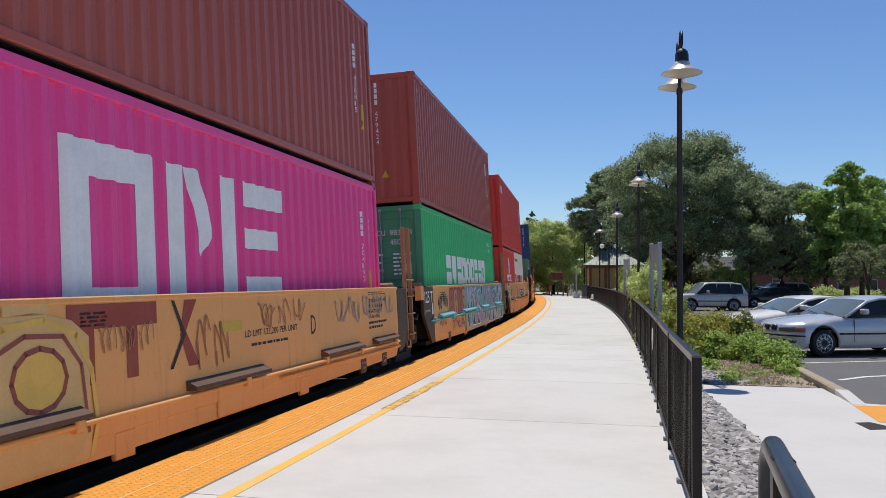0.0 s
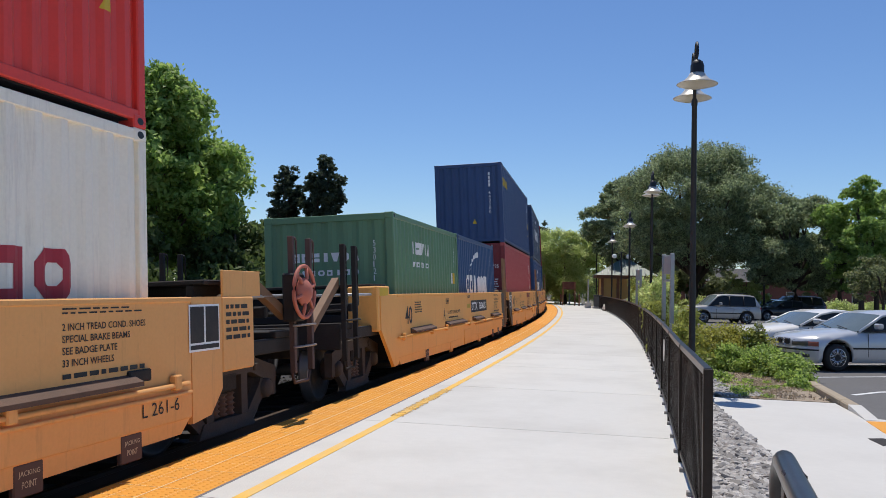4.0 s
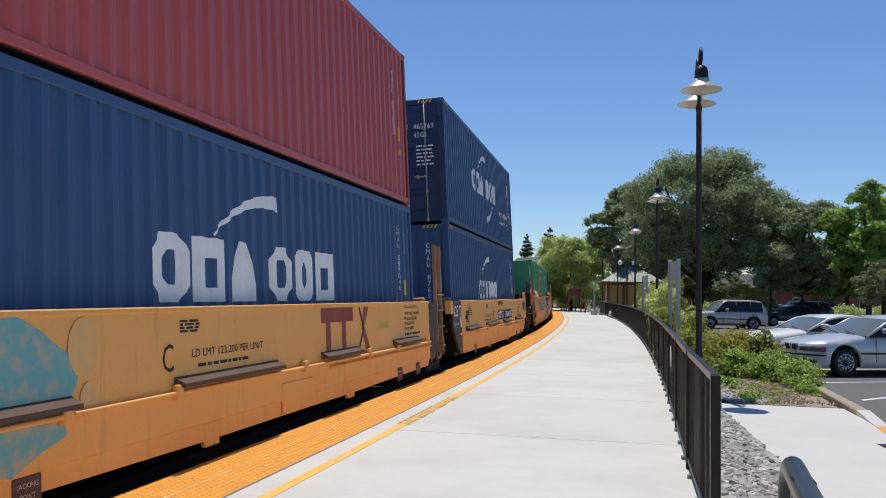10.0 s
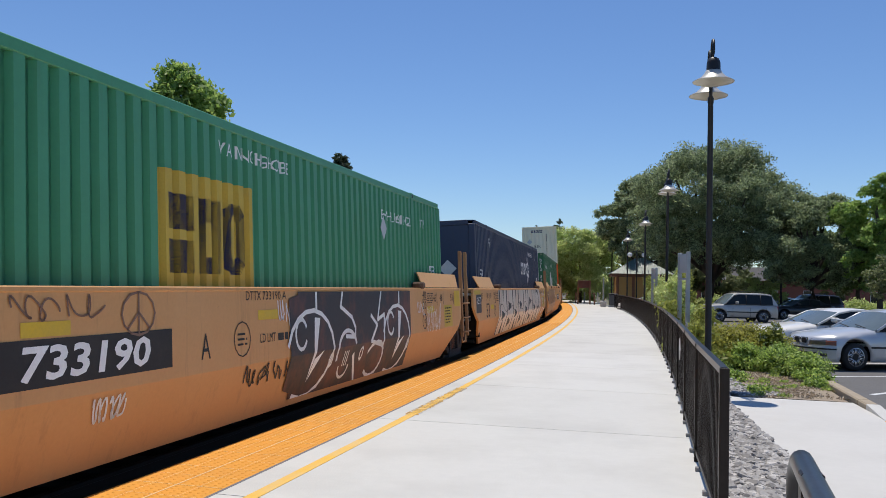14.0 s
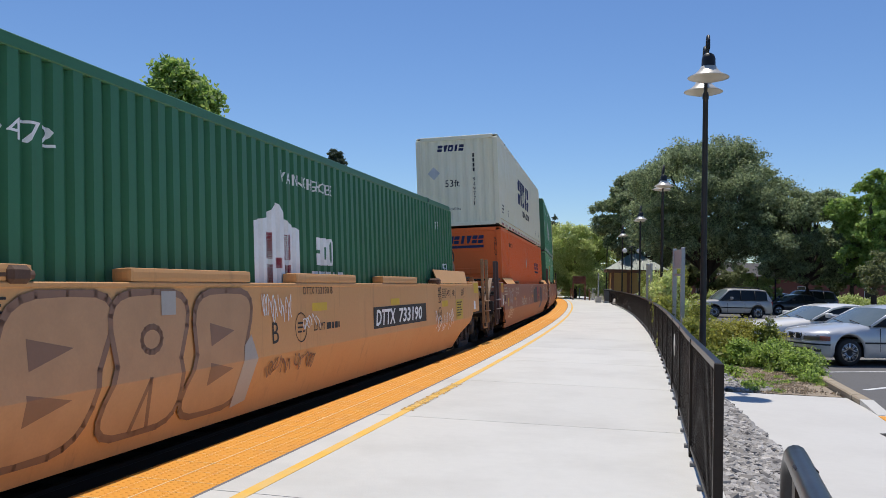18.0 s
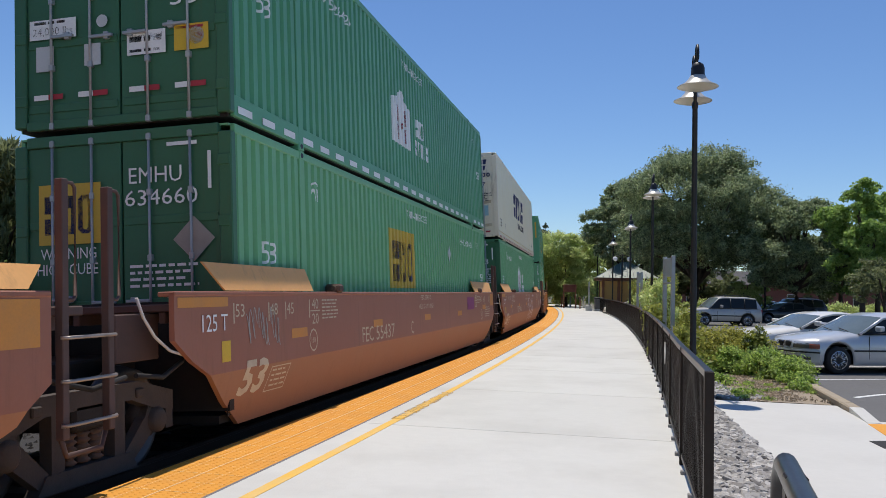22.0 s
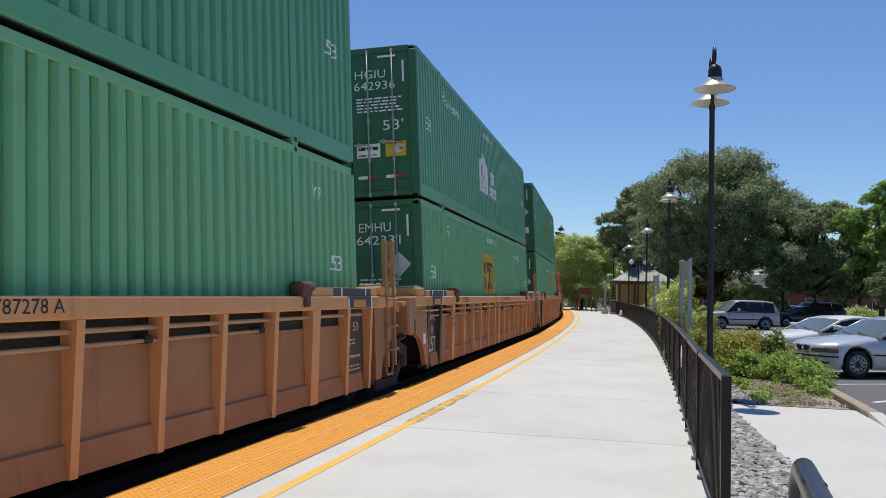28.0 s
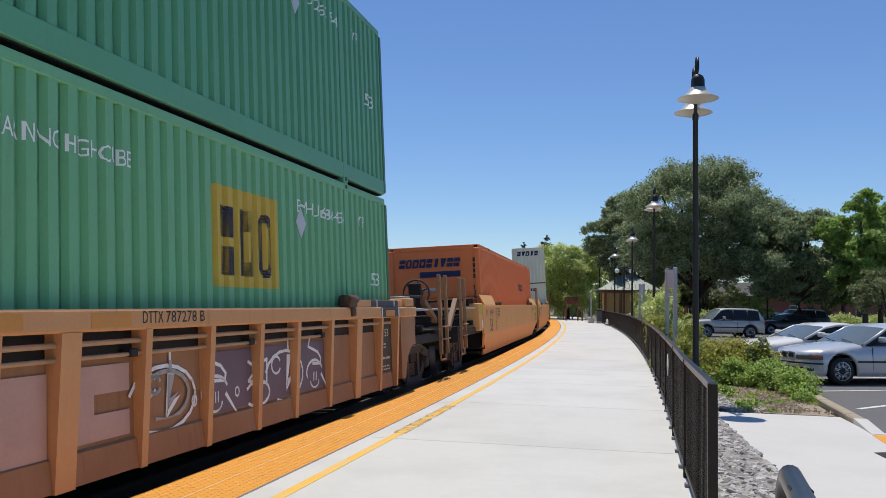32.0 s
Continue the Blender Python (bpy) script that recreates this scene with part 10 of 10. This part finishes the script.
# ---- trees and shrubs ----
def leaves(name, lobes, count, size, mat, seed, parent, droop=0.0, slim=0.55, shell=0.55, tufts=0):
    """A crown of small leaf blades spread through lobes (x, y, z, rx, ry, rz), denser near their outside; tufts gathers them into that many sprays a lobe."""
    rng = np.random.default_rng(seed)
    lob = np.array(lobes, float)
    vol = lob[:, 3] * lob[:, 4] * lob[:, 5]
    vol = vol ** 0.75
    pick = rng.choice(len(lob), count, p=vol / vol.sum())
    d = rng.normal(size=(count, 3))
    d /= np.linalg.norm(d, axis=1, keepdims=True)
    r = (shell + (1 - shell) * rng.random(count) ** 0.6) * (0.86 + 0.28 * rng.random(count))
    clump = np.sin(d[:, 0] * 7 + pick * 1.7) * np.sin(d[:, 1] * 6 + pick) * np.sin(d[:, 2] * 8 + pick * 0.6)
    r *= 1 + 0.22 * clump + 0.12 * rng.normal(size=count)
    p = lob[pick, :3] + d * lob[pick, 3:] * r[:, None]
    if tufts:
        k = len(lob) * tufts
        home = np.repeat(np.arange(len(lob)), tufts)
        out = rng.normal(size=(k, 3))
        out[:, 2] += 0.55
        out /= np.linalg.norm(out, axis=1, keepdims=True)
        middle = lob[home, :3] + out * lob[home, 3:] * (0.55 + 0.55 * rng.random(k))[:, None]
        fat = lob[home, 3:].mean(1) * (0.16 + 0.2 * rng.random(k))
        weight = fat ** 2 * vol[home] ** 0.3
        pick = rng.choice(k, count, p=weight / weight.sum())
        p = middle[pick] + rng.normal(size=(count, 3)) * fat[pick][:, None] * np.array((0.75, 0.75, 0.5))
        d = out[pick] + np.array((0, 0, 0.5))
    u = rng.normal(size=(count, 3))
    u[:, 2] -= droop
    u /= np.linalg.norm(u, axis=1, keepdims=True)
    w = np.cross(u, d + rng.normal(size=(count, 3)) * 0.8)
    w /= np.linalg.norm(w, axis=1, keepdims=True) + 1e-9
    s = size * (0.6 + 0.8 * rng.random(count))[:, None]
    quad = np.stack([p - u * s, p + w * s * slim, p + u * s, p - w * s * slim], 1).reshape(-1, 3)
    me = bpy.data.meshes.new(name)
    me.vertices.add(count * 4)
    me.vertices.foreach_set("co", quad.astype(np.float32).ravel())
    me.loops.add(count * 4)
    me.loops.foreach_set("vertex_index", np.arange(count * 4, dtype=np.int32))
    me.polygons.add(count)
    me.polygons.foreach_set("loop_start", np.arange(0, count * 4, 4, dtype=np.int32))
    me.polygons.foreach_set("loop_total", np.full(count, 4, dtype=np.int32))
    me.update()
    me.materials.append(mat)
    ob = new(name, me)
    if parent:
        ob.parent = parent
    return ob


BARK = paint_mat("bark", (0.09, 0.065, 0.045), 0.9, wear=(0.045, 0.035, 0.025), wear_amount=0.6, grain=0.3, scale=3, bump=0.8, bump_scale=14, stretch=(3, 3, 0.6))
OAK_LEAF = leaf_mat("oak_leaf", (0.09, 0.13, 0.06), (0.54, 0.63, 0.34))
MAPLE_LEAF = leaf_mat("maple_leaf", (0.17, 0.30, 0.06), (0.51, 0.66, 0.19))
LIME_LEAF = leaf_mat("lime_leaf", (0.36, 0.45, 0.13), (0.85, 0.90, 0.42), 0.35, 0.6)
WILLOW_LEAF = leaf_mat("willow_leaf", (0.14, 0.17, 0.07), (0.34, 0.37, 0.18))
DARK_LEAF = leaf_mat("dark_leaf", (0.08, 0.12, 0.04), (0.18, 0.25, 0.08))
PINE_LEAF = leaf_mat("pine_needle", (0.05, 0.075, 0.045), (0.12, 0.15, 0.09))
BUSH_LEAF = leaf_mat("bush_leaf", (0.15, 0.18, 0.035), (0.52, 0.54, 0.13))
HEDGE_LEAF = leaf_mat("hedge_leaf", (0.20, 0.21, 0.035), (0.66, 0.62, 0.14))
LITTER_M = leaf_mat("dry_litter", (0.30, 0.23, 0.15), (0.80, 0.66, 0.48), 0.2, 0.1)
IVY_LEAF = leaf_mat("ivy_leaf", (0.08, 0.16, 0.03), (0.66, 0.82, 0.20), 0.5)


def tree(label, base, height, spread, mat, seed, count, leaf=0.2, trunk=0.25, fork=0.3, lobes=16, flat_top=0.8, droop=0.0, name="tree", low=0.32, tall=1.0, slim=0.55, dome=False, tufts=0):
    """A tapered trunk with limbs and a crown of many small leaves in uneven clumps."""
    rnd = random.Random(seed)
    root = thing(name, label, "tree", m=pose(*base))
    bm = bmesh.new()
    pts = [(0, 0, -0.3), (rnd.uniform(-0.1, 0.1), rnd.uniform(-0.1, 0.1), height * fork * 0.5), (rnd.uniform(-0.2, 0.2), rnd.uniform(-0.2, 0.2), height * fork), (rnd.uniform(-0.3, 0.3), rnd.uniform(-0.3, 0.3), height * 0.75)]
    tube(bm, pts, trunk, 9, False, trunk * 0.3)
    part("trunk", bm, BARK, root)
    blobs = []
    lobes = int(lobes * 1.8)
    zc = height * (low + 1) / 2
    for i in range(lobes):
        a = i * 2.399 + rnd.uniform(-0.3, 0.3)
        f = math.sqrt((i + 0.5) / lobes)
        r = spread * 0.72 * f
        zz = rnd.uniform(-1, 1)
        env = math.sqrt(max(0.05, 1 - f * f * 0.85))
        if dome:  # an even, broken shell of clumps, fuller above than below
            zz = 1 - 1.75 * (i + 0.5) / lobes + rnd.uniform(-0.22, 0.2)
            zz = max(-0.8, min(1.0, zz))
            env = 1.0
            r = spread * 0.76 * math.sqrt(max(0.03, 1 - zz * zz * 0.97)) * rnd.uniform(0.62, 1.1)
        z = zc + zz * (height - height * low) / 2 * env * flat_top * 0.9
        k = spread * (rnd.uniform(0.1, 0.2) if dome else rnd.uniform(0.12, 0.27))
        blobs.append((math.cos(a) * r, math.sin(a) * r, z, k, k, k * rnd.uniform(0.75, 1.05) * tall))
    for i, b in enumerate(blobs):
        if i % 4 == 0:
            bm = bmesh.new()
            s = Vector(pts[2]) * rnd.uniform(0.75, 1.1)
            e = Vector(b[:3])
            mid = s.lerp(e, 0.5) + Vector((rnd.uniform(-0.3, 0.3), rnd.uniform(-0.3, 0.3), 0.25))
            tube(bm, (s, mid, e), trunk * 0.4, 6, False, trunk * 0.08)
            part("limb", bm, BARK, root)
    leaves("crown", blobs, count, leaf, mat, seed, root, droop, slim, 0.55, tufts)
    return root


def conifer(label, base, height, spread, seed, count):
    """A straight tapered trunk with whorls of drooping needle boughs."""
    rnd = random.Random(seed)
    root = thing("conifer", label, "tree", m=pose(*base))
    bm = bmesh.new()
    tube(bm, ((0, 0, -0.3), (0.05, 0, height * 0.5), (0, 0, height * 0.98)), 0.2, 8, False, 0.03)
    part("trunk", bm, BARK, root)
    blobs = []
    k = 0
    z = height * 0.22
    while z < height * 0.97:
        r = spread * (1 - (z / height) ** 2.2) ** 0.8 * rnd.uniform(0.7, 1.2)
        for j in range(5):
            a = k * 0.7 + j * 1.2566 + rnd.uniform(-0.25, 0.25)
            f = rnd.uniform(0.35, 0.75)
            blobs.append((math.cos(a) * r * f, math.sin(a) * r * f, z + rnd.uniform(-0.2, 0.2), r * 0.5 + 0.08, r * 0.5 + 0.08, 0.16 + 0.16 * r))
        z += height * 0.055
        k += 1
    blobs.append((0, 0, height * 0.97, 0.12, 0.12, height * 0.05))
    leaves("crown", blobs, count * 2, 0.17, PINE_LEAF, seed, root, 0.2, 0.35, 0.1)
    return root


GZ = RIGHT_Z - 0.2
tree("broad dark green live oak behind the car park", (20.7, 64.0, GZ), 12.6, 7.5, OAK_LEAF, 1, 190000, 0.085, 0.5, 0.25, 56, 0.95, low=0.22, dome=True, tufts=26)
tree("grey-green live oak leaning over the car park", (25.9, 58.0, GZ), 9.0, 4.8, OAK_LEAF, 2, 95000, 0.085, 0.35, 0.3, 38, low=0.1, dome=True, tufts=24)
tree("grey-green oak beside the platform lamps", (18.7, 76.0, GZ), 13.0, 4.5, OAK_LEAF, 3, 100000, 0.095, 0.3, 0.3, 44, low=0.16, dome=True, tufts=24)
tree("bright green maple in the car park", (27.9, 53.0, GZ), 10.0, 3.0, MAPLE_LEAF, 4, 36000, 0.1, 0.22, 0.3, 22, 0.95, low=0.14, tufts=16)
tree("bright green maple in the car park", (30.5, 56.0, GZ), 9.4, 3.4, MAPLE_LEAF, 5, 36000, 0.1, 0.22, 0.3, 22, 0.95, low=0.14, tufts=16)
tree("thin pale green tree at the edge of the car park", (25.4, 46.0, GZ), 4.7, 2.3, WILLOW_LEAF, 6, 7000, 0.08, 0.12, 0.35, 14, low=0.22, tufts=14)
tree("dark tree behind the car park", (37.0, 74.0, GZ), 9.0, 5.0, DARK_LEAF, 16, 20000, 0.2, 0.3, 0.3, 18, low=0.1, tufts=12)
tree("dark tree behind the car park", (46.0, 78.0, GZ), 9.5, 5.5, DARK_LEAF, 17, 20000, 0.2, 0.3, 0.3, 18, low=0.1, tufts=12)
tree("low leafy tree behind the car park", (25.0, 75.0, GZ), 5.2, 3.4, WILLOW_LEAF, 53, 18000, 0.12, 0.2, 0.3, 16, low=0.12, tufts=14)
tree("low leafy tree behind the car park", (22.0, 78.0, GZ), 5.4, 3.6, WILLOW_LEAF, 51, 18000, 0.12, 0.2, 0.3, 16, low=0.12, tufts=14)
tree("low leafy tree behind the car park", (38.0, 80.0, GZ), 6.4, 4.2, WILLOW_LEAF, 52, 16000, 0.14, 0.2, 0.3, 16, low=0.15, tufts=14)
tree("small young green tree in the car park", (24.0, 62.0, GZ), 3.4, 2.0, LIME_LEAF, 18, 7000, 0.1, 0.1, 0.3, 12, low=0.2, tufts=14)
tree("pale green street tree beyond the platform", (14.6, 86.0, GZ), 8.0, 4.5, LIME_LEAF, 7, 75000, 0.095, 0.2, 0.3, 44, 1.0, low=0.02, tufts=26)
tree("pale green street tree beyond the platform", (11.4, 97.0, GZ), 6.6, 2.8, LIME_LEAF, 8, 24000, 0.12, 0.2, 0.3, 22, low=0.02, tufts=20)
tree("small green tree beyond the shelter", (21.5, 92.0, GZ), 6.4, 3.2, BUSH_LEAF, 9, 10000, 0.16, 0.2, 0.3, 14, low=0.2, tufts=14)
conifer("tall dark conifer beyond the station", (17.2, 120.0, GZ), 11.8, 2.0, 10, 6000)
conifer("tall dark conifer beyond the station", (14.4, 124.0, GZ), 11.0, 1.8, 11, 5000)
# across the track
LZ = -0.62
tree("full green maple behind the train", (-10.9, 33.5, LZ), 10.2, 4.5, MAPLE_LEAF, 12, 80000, 0.12, 0.28, 0.25, 40, 1.0, low=0.12, tufts=20)
tree("drooping grey-green willow behind the train", (-14.6, 29.0, LZ), 7.4, 3.4, WILLOW_LEAF, 13, 26000, 0.17, 0.25, 0.3, 18, 0.9, droop=2.2, low=0.12, slim=0.22)
tree("drooping grey-green willow behind the train", (-19.5, 31.0, LZ), 7.8, 3.6, WILLOW_LEAF, 14, 16000, 0.18, 0.25, 0.3, 16, 0.9, droop=2.2, low=0.12, slim=0.22)
tree("leafy dark green tree under the maple", (-11.0, 28.5, LZ), 4.9, 3.0, DARK_LEAF, 15, 15000, 0.13, 0.15, 0.3, 14, low=0.05)
tree("leafy dark green tree under the maple", (-7.6, 34.0, LZ), 5.4, 3.2, DARK_LEAF, 19, 15000, 0.14, 0.15, 0.3, 14, low=0.05)
tree("round-topped dark pine far behind the train", (-7.3, 60.0, LZ), 11.6, 1.8, PINE_LEAF, 20, 26000, 0.1, 0.2, 0.6, 60, 1.0, low=0.4, tufts=10)
tree("dark pine far behind the train", (-10.0, 61.0, LZ), 10.9, 1.5, PINE_LEAF, 21, 22000, 0.1, 0.2, 0.6, 60, 1.0, low=0.4, tufts=10)
tree("dark tree far behind the train", (-3.5, 75.0, LZ), 7.4, 3.4, DARK_LEAF, 22, 9000, 0.2, 0.2, 0.3, 14, low=0.1)
tree("dark tree far behind the train", (3.0, 105.0, LZ), 8.6, 4.0, DARK_LEAF, 23, 9000, 0.24, 0.2, 0.3, 14, low=0.1)
tree("dark tree far behind the train", (-14.0, 70.0, LZ), 8.2, 4.0, DARK_LEAF, 24, 9000, 0.22, 0.2, 0.3, 14, low=0.1)


def shrub(label, base, lobes, mat, seed, count, leaf, category="shrub"):
    root = thing("shrub", label, category, m=pose(*base))
    rnd = random.Random(seed)
    for i, b in enumerate(lobes):
        bm = bmesh.new()
        tube(bm, ((rnd.uniform(-0.1, 0.1), rnd.uniform(-0.1, 0.1), 0), (b[0] * 0.6, b[1] * 0.6, b[2] * 0.7), (b[0], b[1], b[2] + b[5] * 0.4)), 0.02, 5, False, 0.006)
        part("stem", bm, BARK, root)
    leaves("foliage", lobes, count, leaf, mat, seed, root, 0, 0.55, 0.3, 26 if leaf < 0.06 else 0)
    return root


shrub("low clipped olive-green hedge bush in the planting bed", (6.9, 19.6, RIGHT_Z), [(-0.75, 0, 0.42, 0.6, 0.7, 0.36), (0.0, -0.2, 0.48, 0.65, 0.7, 0.38), (0.65, 0.1, 0.44, 0.6, 0.7, 0.36), (-0.3, -0.9, 0.28, 0.6, 0.5, 0.3)], HEDGE_LEAF, 31, 26000, 0.03)
shrub("glossy broad-leaved ground-cover shrub", (6.8, 18.3, RIGHT_Z), [(-0.6, 0.2, 0.15, 0.5, 0.45, 0.22), (0.0, 0, 0.22, 0.5, 0.5, 0.3), (0.45, 0.2, 0.22, 0.5, 0.5, 0.28), (-0.95, -0.3, 0.08, 0.35, 0.35, 0.14)], IVY_LEAF, 32, 13000, 0.032)
shrub("glossy broad-leaved ground-cover shrub beside the kerb", (7.5, 17.4, RIGHT_Z), [(-0.25, 0.1, 0.2, 0.45, 0.4, 0.28), (0.05, -0.3, 0.18, 0.4, 0.45, 0.26), (-0.1, 0.6, 0.24, 0.45, 0.45, 0.3), (-0.2, -0.8, 0.16, 0.3, 0.4, 0.22), (-0.42, -1.5, 0.1, 0.28, 0.4, 0.17), (-0.62, -2.1, 0.05, 0.2, 0.3, 0.1)], IVY_LEAF, 33, 15000, 0.032)
shrub("upright white-flowering shrub in the planting bed", (7.55, 18.9, RIGHT_Z), [(0, 0, 0.35, 0.3, 0.3, 0.4), (0.05, 0.05, 0.72, 0.16, 0.16, 0.28), (-0.2, 0, 0.55, 0.16, 0.16, 0.25)], BUSH_LEAF, 34, 3500, 0.04)
shrub("low weeds at the edge of the planting bed", (5.75, 15.6, RIGHT_Z), [(0, 0.4, 0.08, 0.25, 0.3, 0.12), (-0.3, 1.2, 0.1, 0.25, 0.3, 0.14), (1.2, -0.3, 0.03, 0.3, 0.2, 0.06), (-0.35, -1.4, 0.05, 0.22, 0.2, 0.1)], IVY_LEAF, 35, 2000, 0.03, "weeds")
rnd = random.Random(71)
bed_spots = []
while len(bed_spots) < 60:
    v = rnd.uniform(13.6, 18.0)
    bed_spots.append((rnd.uniform(4.95 + (v - 13.7) * 0.32, 6.5 + (v - 13.3) * 0.27), v, RIGHT_Z + 0.03, 0.32, 0.32, 0.012))
tagged(leaves("leaf_litter", bed_spots, 5000, 0.02, LITTER_M, 72, None, 0, 0.6, 0.1), "dry brown leaf litter on the soil of the planting bed", "leaf litter", kind="stuff")
tagged(leaves("weeds", [(a, b, RIGHT_Z + 0.045, 0.13, 0.13, 0.05) for a, b, *_ in bed_spots[::4]], 1500, 0.02, IVY_LEAF, 73, None, 0, 0.6, 0.1), "sparse low weeds on the bare soil", "weeds", kind="stuff")
blossom = paint_mat("white_blossom", (0.75, 0.73, 0.66), 0.7)
sprigs = thing("flower_sprig", "upright sprig of small white flowers", "flowers", m=pose(7.55, 18.9, RIGHT_Z))
leaves("blossom", [(0.05, 0.05, 0.9, 0.12, 0.12, 0.22), (-0.22, 0.0, 0.68, 0.12, 0.12, 0.14), (0.25, 0, 0.62, 0.1, 0.1, 0.12)], 260, 0.022, blossom, 36, sprigs, 0, 0.8, 0.3)
bm = bmesh.new()
for dx, h in ((0.05, 0.95), (-0.22, 0.7), (0.25, 0.64)):
    tube(bm, ((0, 0, 0), (dx, 0, h)), 0.008, 5)
part("stem", bm, BARK, sprigs)
for i, (s, h, o) in enumerate(((24.4, 1.15, 4.9), (27.0, 1.9, 5.05), (30.0, 2.2, 5.1), (33.0, 2.3, 5.2), (37.0, 2.2, 5.3), (41.0, 2.3, 5.4), (46.0, 2.3, 5.6), (52.0, 2.3, 5.8), (58.0, 2.3, 6.0), (64.0, 2.3, 6.2), (21.0, 0.62, 4.85))):
    rnd = random.Random(40 + i)
    p = arc(s, o, RIGHT_Z)
    lob = [(rnd.uniform(-0.3, 0.3), rnd.uniform(-0.9, 0.9), h * f, rnd.uniform(0.22, 0.38), rnd.uniform(0.4, 0.7), rnd.uniform(0.25, 0.45)) for f in (0.25, 0.4, 0.55, 0.7, 0.85, 0.95)]
    shrub("loose leafy green shrub behind the fence", p, lob, LIME_LEAF if i % 2 else BUSH_LEAF, 60 + i, 2600, 0.06)
for i, (x, y, w) in enumerate(((24, 68, 3), (31, 70, 3.2), (37, 70, 3), (43, 71, 3.4), (19, 78, 3), (50, 72, 3.5), (27, 80, 3), (12.5, 104, 3), (9, 106, 3), (16, 101, 3), (57, 76, 4))):
    shrub("clipped dark green hedge along the car park", (x, y, GZ), [(dx, 0, 0.55, w * 0.3, 0.8, 0.6) for dx in (-w * 0.7, -w * 0.25, w * 0.25, w * 0.7)], DARK_LEAF if i % 3 else BUSH_LEAF, 80 + i, 3500, 0.14, "hedge")
for i, (x, y, h) in enumerate(((30.4, 66.0, 1.2), (33.2, 66.6, 1.5), (36.4, 67.2, 1.4), (27.2, 69.0, 1.6), (23.4, 70.5, 1.5))):
    shrub("sunlit yellow-green shrub behind the car park", (x, y, GZ), [(-0.9, 0, h * 0.4, 0.9, 0.8, h * 0.45), (0.0, 0.2, h * 0.55, 1.0, 0.8, h * 0.5), (0.9, -0.1, h * 0.42, 0.9, 0.8, h * 0.42)], LIME_LEAF, 130 + i, 6000, 0.08)
for i, (x, y) in enumerate(((-16, 25), (-20, 27), (-24, 28), (-13, 24.5), (-9.5, 27), (-6.5, 30), (-5, 36), (-3.5, 42), (-2, 50), (-0.5, 58), (1.5, 68), (3.5, 80))):
    shrub("dark overgrown hedge across the track", (x, y, LZ), [(0, 0, 1.2, 1.6, 1.3, 1.3), (1.4, 0.5, 1.0, 1.3, 1.2, 1.1), (-1.2, 0.6, 1.5, 1.3, 1.2, 1.4)], DARK_LEAF, 100 + i, 5000, 0.11, "hedge")

# ---- buildings and distance ----
def far_building(label, m, w, d, h, wall, roof, windows):
    root = thing("building", label, "building", m=m)
    bm = bmesh.new()
    soft_box(bm, -w / 2, w / 2, 0, d, 0, h, 0.02)
    part("wall", bm, wall, root)
    bm = bmesh.new()
    prism(bm, [(-0.6, h), (d + 0.6, h), (d / 2, h + 1.6)], -w / 2 - 0.6, w / 2 + 0.6)
    part("roof", bm, roof, root)
    for i in range(windows):
        x = -w / 2 + (i + 0.5) * w / windows
        bm = bmesh.new()
        soft_box(bm, x - 0.46, x + 0.46, -0.06, 0.1, 0.95, 2.15, 0.02)
        win = part("window", bm, WHITE_INK, root)
        bm = bmesh.new()
        soft_box(bm, x - 0.41, x + 0.41, -0.075, 0.0, 1.0, 2.1, 0.01)
        part("pane", bm, CAR_GLASS, win)


BRICK_WALL = paint_mat("pink_brick", (0.27, 0.11, 0.09), 0.85, wear=(0.2, 0.1, 0.08), wear_amount=0.4, grain=0.15, scale=1.5)
GREY_ROOF = paint_mat("grey_shingle", (0.07, 0.066, 0.062), 0.9, wear_amount=0.3)
far_building("low pinkish brick building behind the car park trees", pose(40.0, 91.0, GZ, 0, 0, 4), 34, 12, 3.1, BRICK_WALL, GREY_ROOF, 9)
far_building("low brown building beyond the platform end", pose(2.0, 130.0, GZ, 0, 0, -4), 16, 10, 3.4, BRICK_WALL, GREY_ROOF, 5)
rng = np.random.default_rng(5)
lob = []
for i in range(420):
    a = radians(-75 + i * 150 / 420)
    d = 240 + 40 * math.sin(i * 1.7)
    r = rng.uniform(3.5, 6.5)
    lob.append((math.sin(a) * d, math.cos(a) * d, rng.uniform(1.0, 5.5), r, r, r * rng.uniform(0.6, 1.0)))
woods = leaves("far_woods", lob, 80000, 0.6, DARK_LEAF, 77, None, 0, 0.6, 0.5)
tagged(woods, "distant belt of dark trees round the station", "woods", kind="stuff")
for x, y, h in ((30.0, 50.0, 5.8), (24.5, 60.0, 5.5), (35.0, 58.0, 5.6)):
    t = thing("street_lamp", "thin black car park lamp pole among the trees", "street lamp", "car park lamps", pose(x, y, LOT))
    bm = bmesh.new()
    lathe(bm, [(0.07, 0), (0.05, h), (0.0, h + 0.02)], 8)
    part("pole", bm, BLACK, t)
    bm = bmesh.new()
    lathe(bm, [(0.0, h + 0.35), (0.12, h + 0.3), (0.3, h + 0.08), (0.0, h)], 12)
    part("lamp_head", bm, BLACK, t)


# ---- movement: every unit and its load follow the curve, and the wheels turn ----
def motions():
    times = [i * 1.0 for i in range(33)]
    for ob, place, sag, offset in MOVERS:
        walk(ob, [(t, track_pose(place - run(t), sag) @ offset) for t in times])
    ticks = [i / 15 for i in range(481)]
    turns = [run(t) / WHEEL_R for t in ticks]
    for ob, y in SPINNERS:
        walk(ob, [(t, Matrix.Translation((0, y, WHEEL_R)) @ Matrix.Rotation(a, 4, 'X')) for t, a in zip(ticks, turns)])


motions()
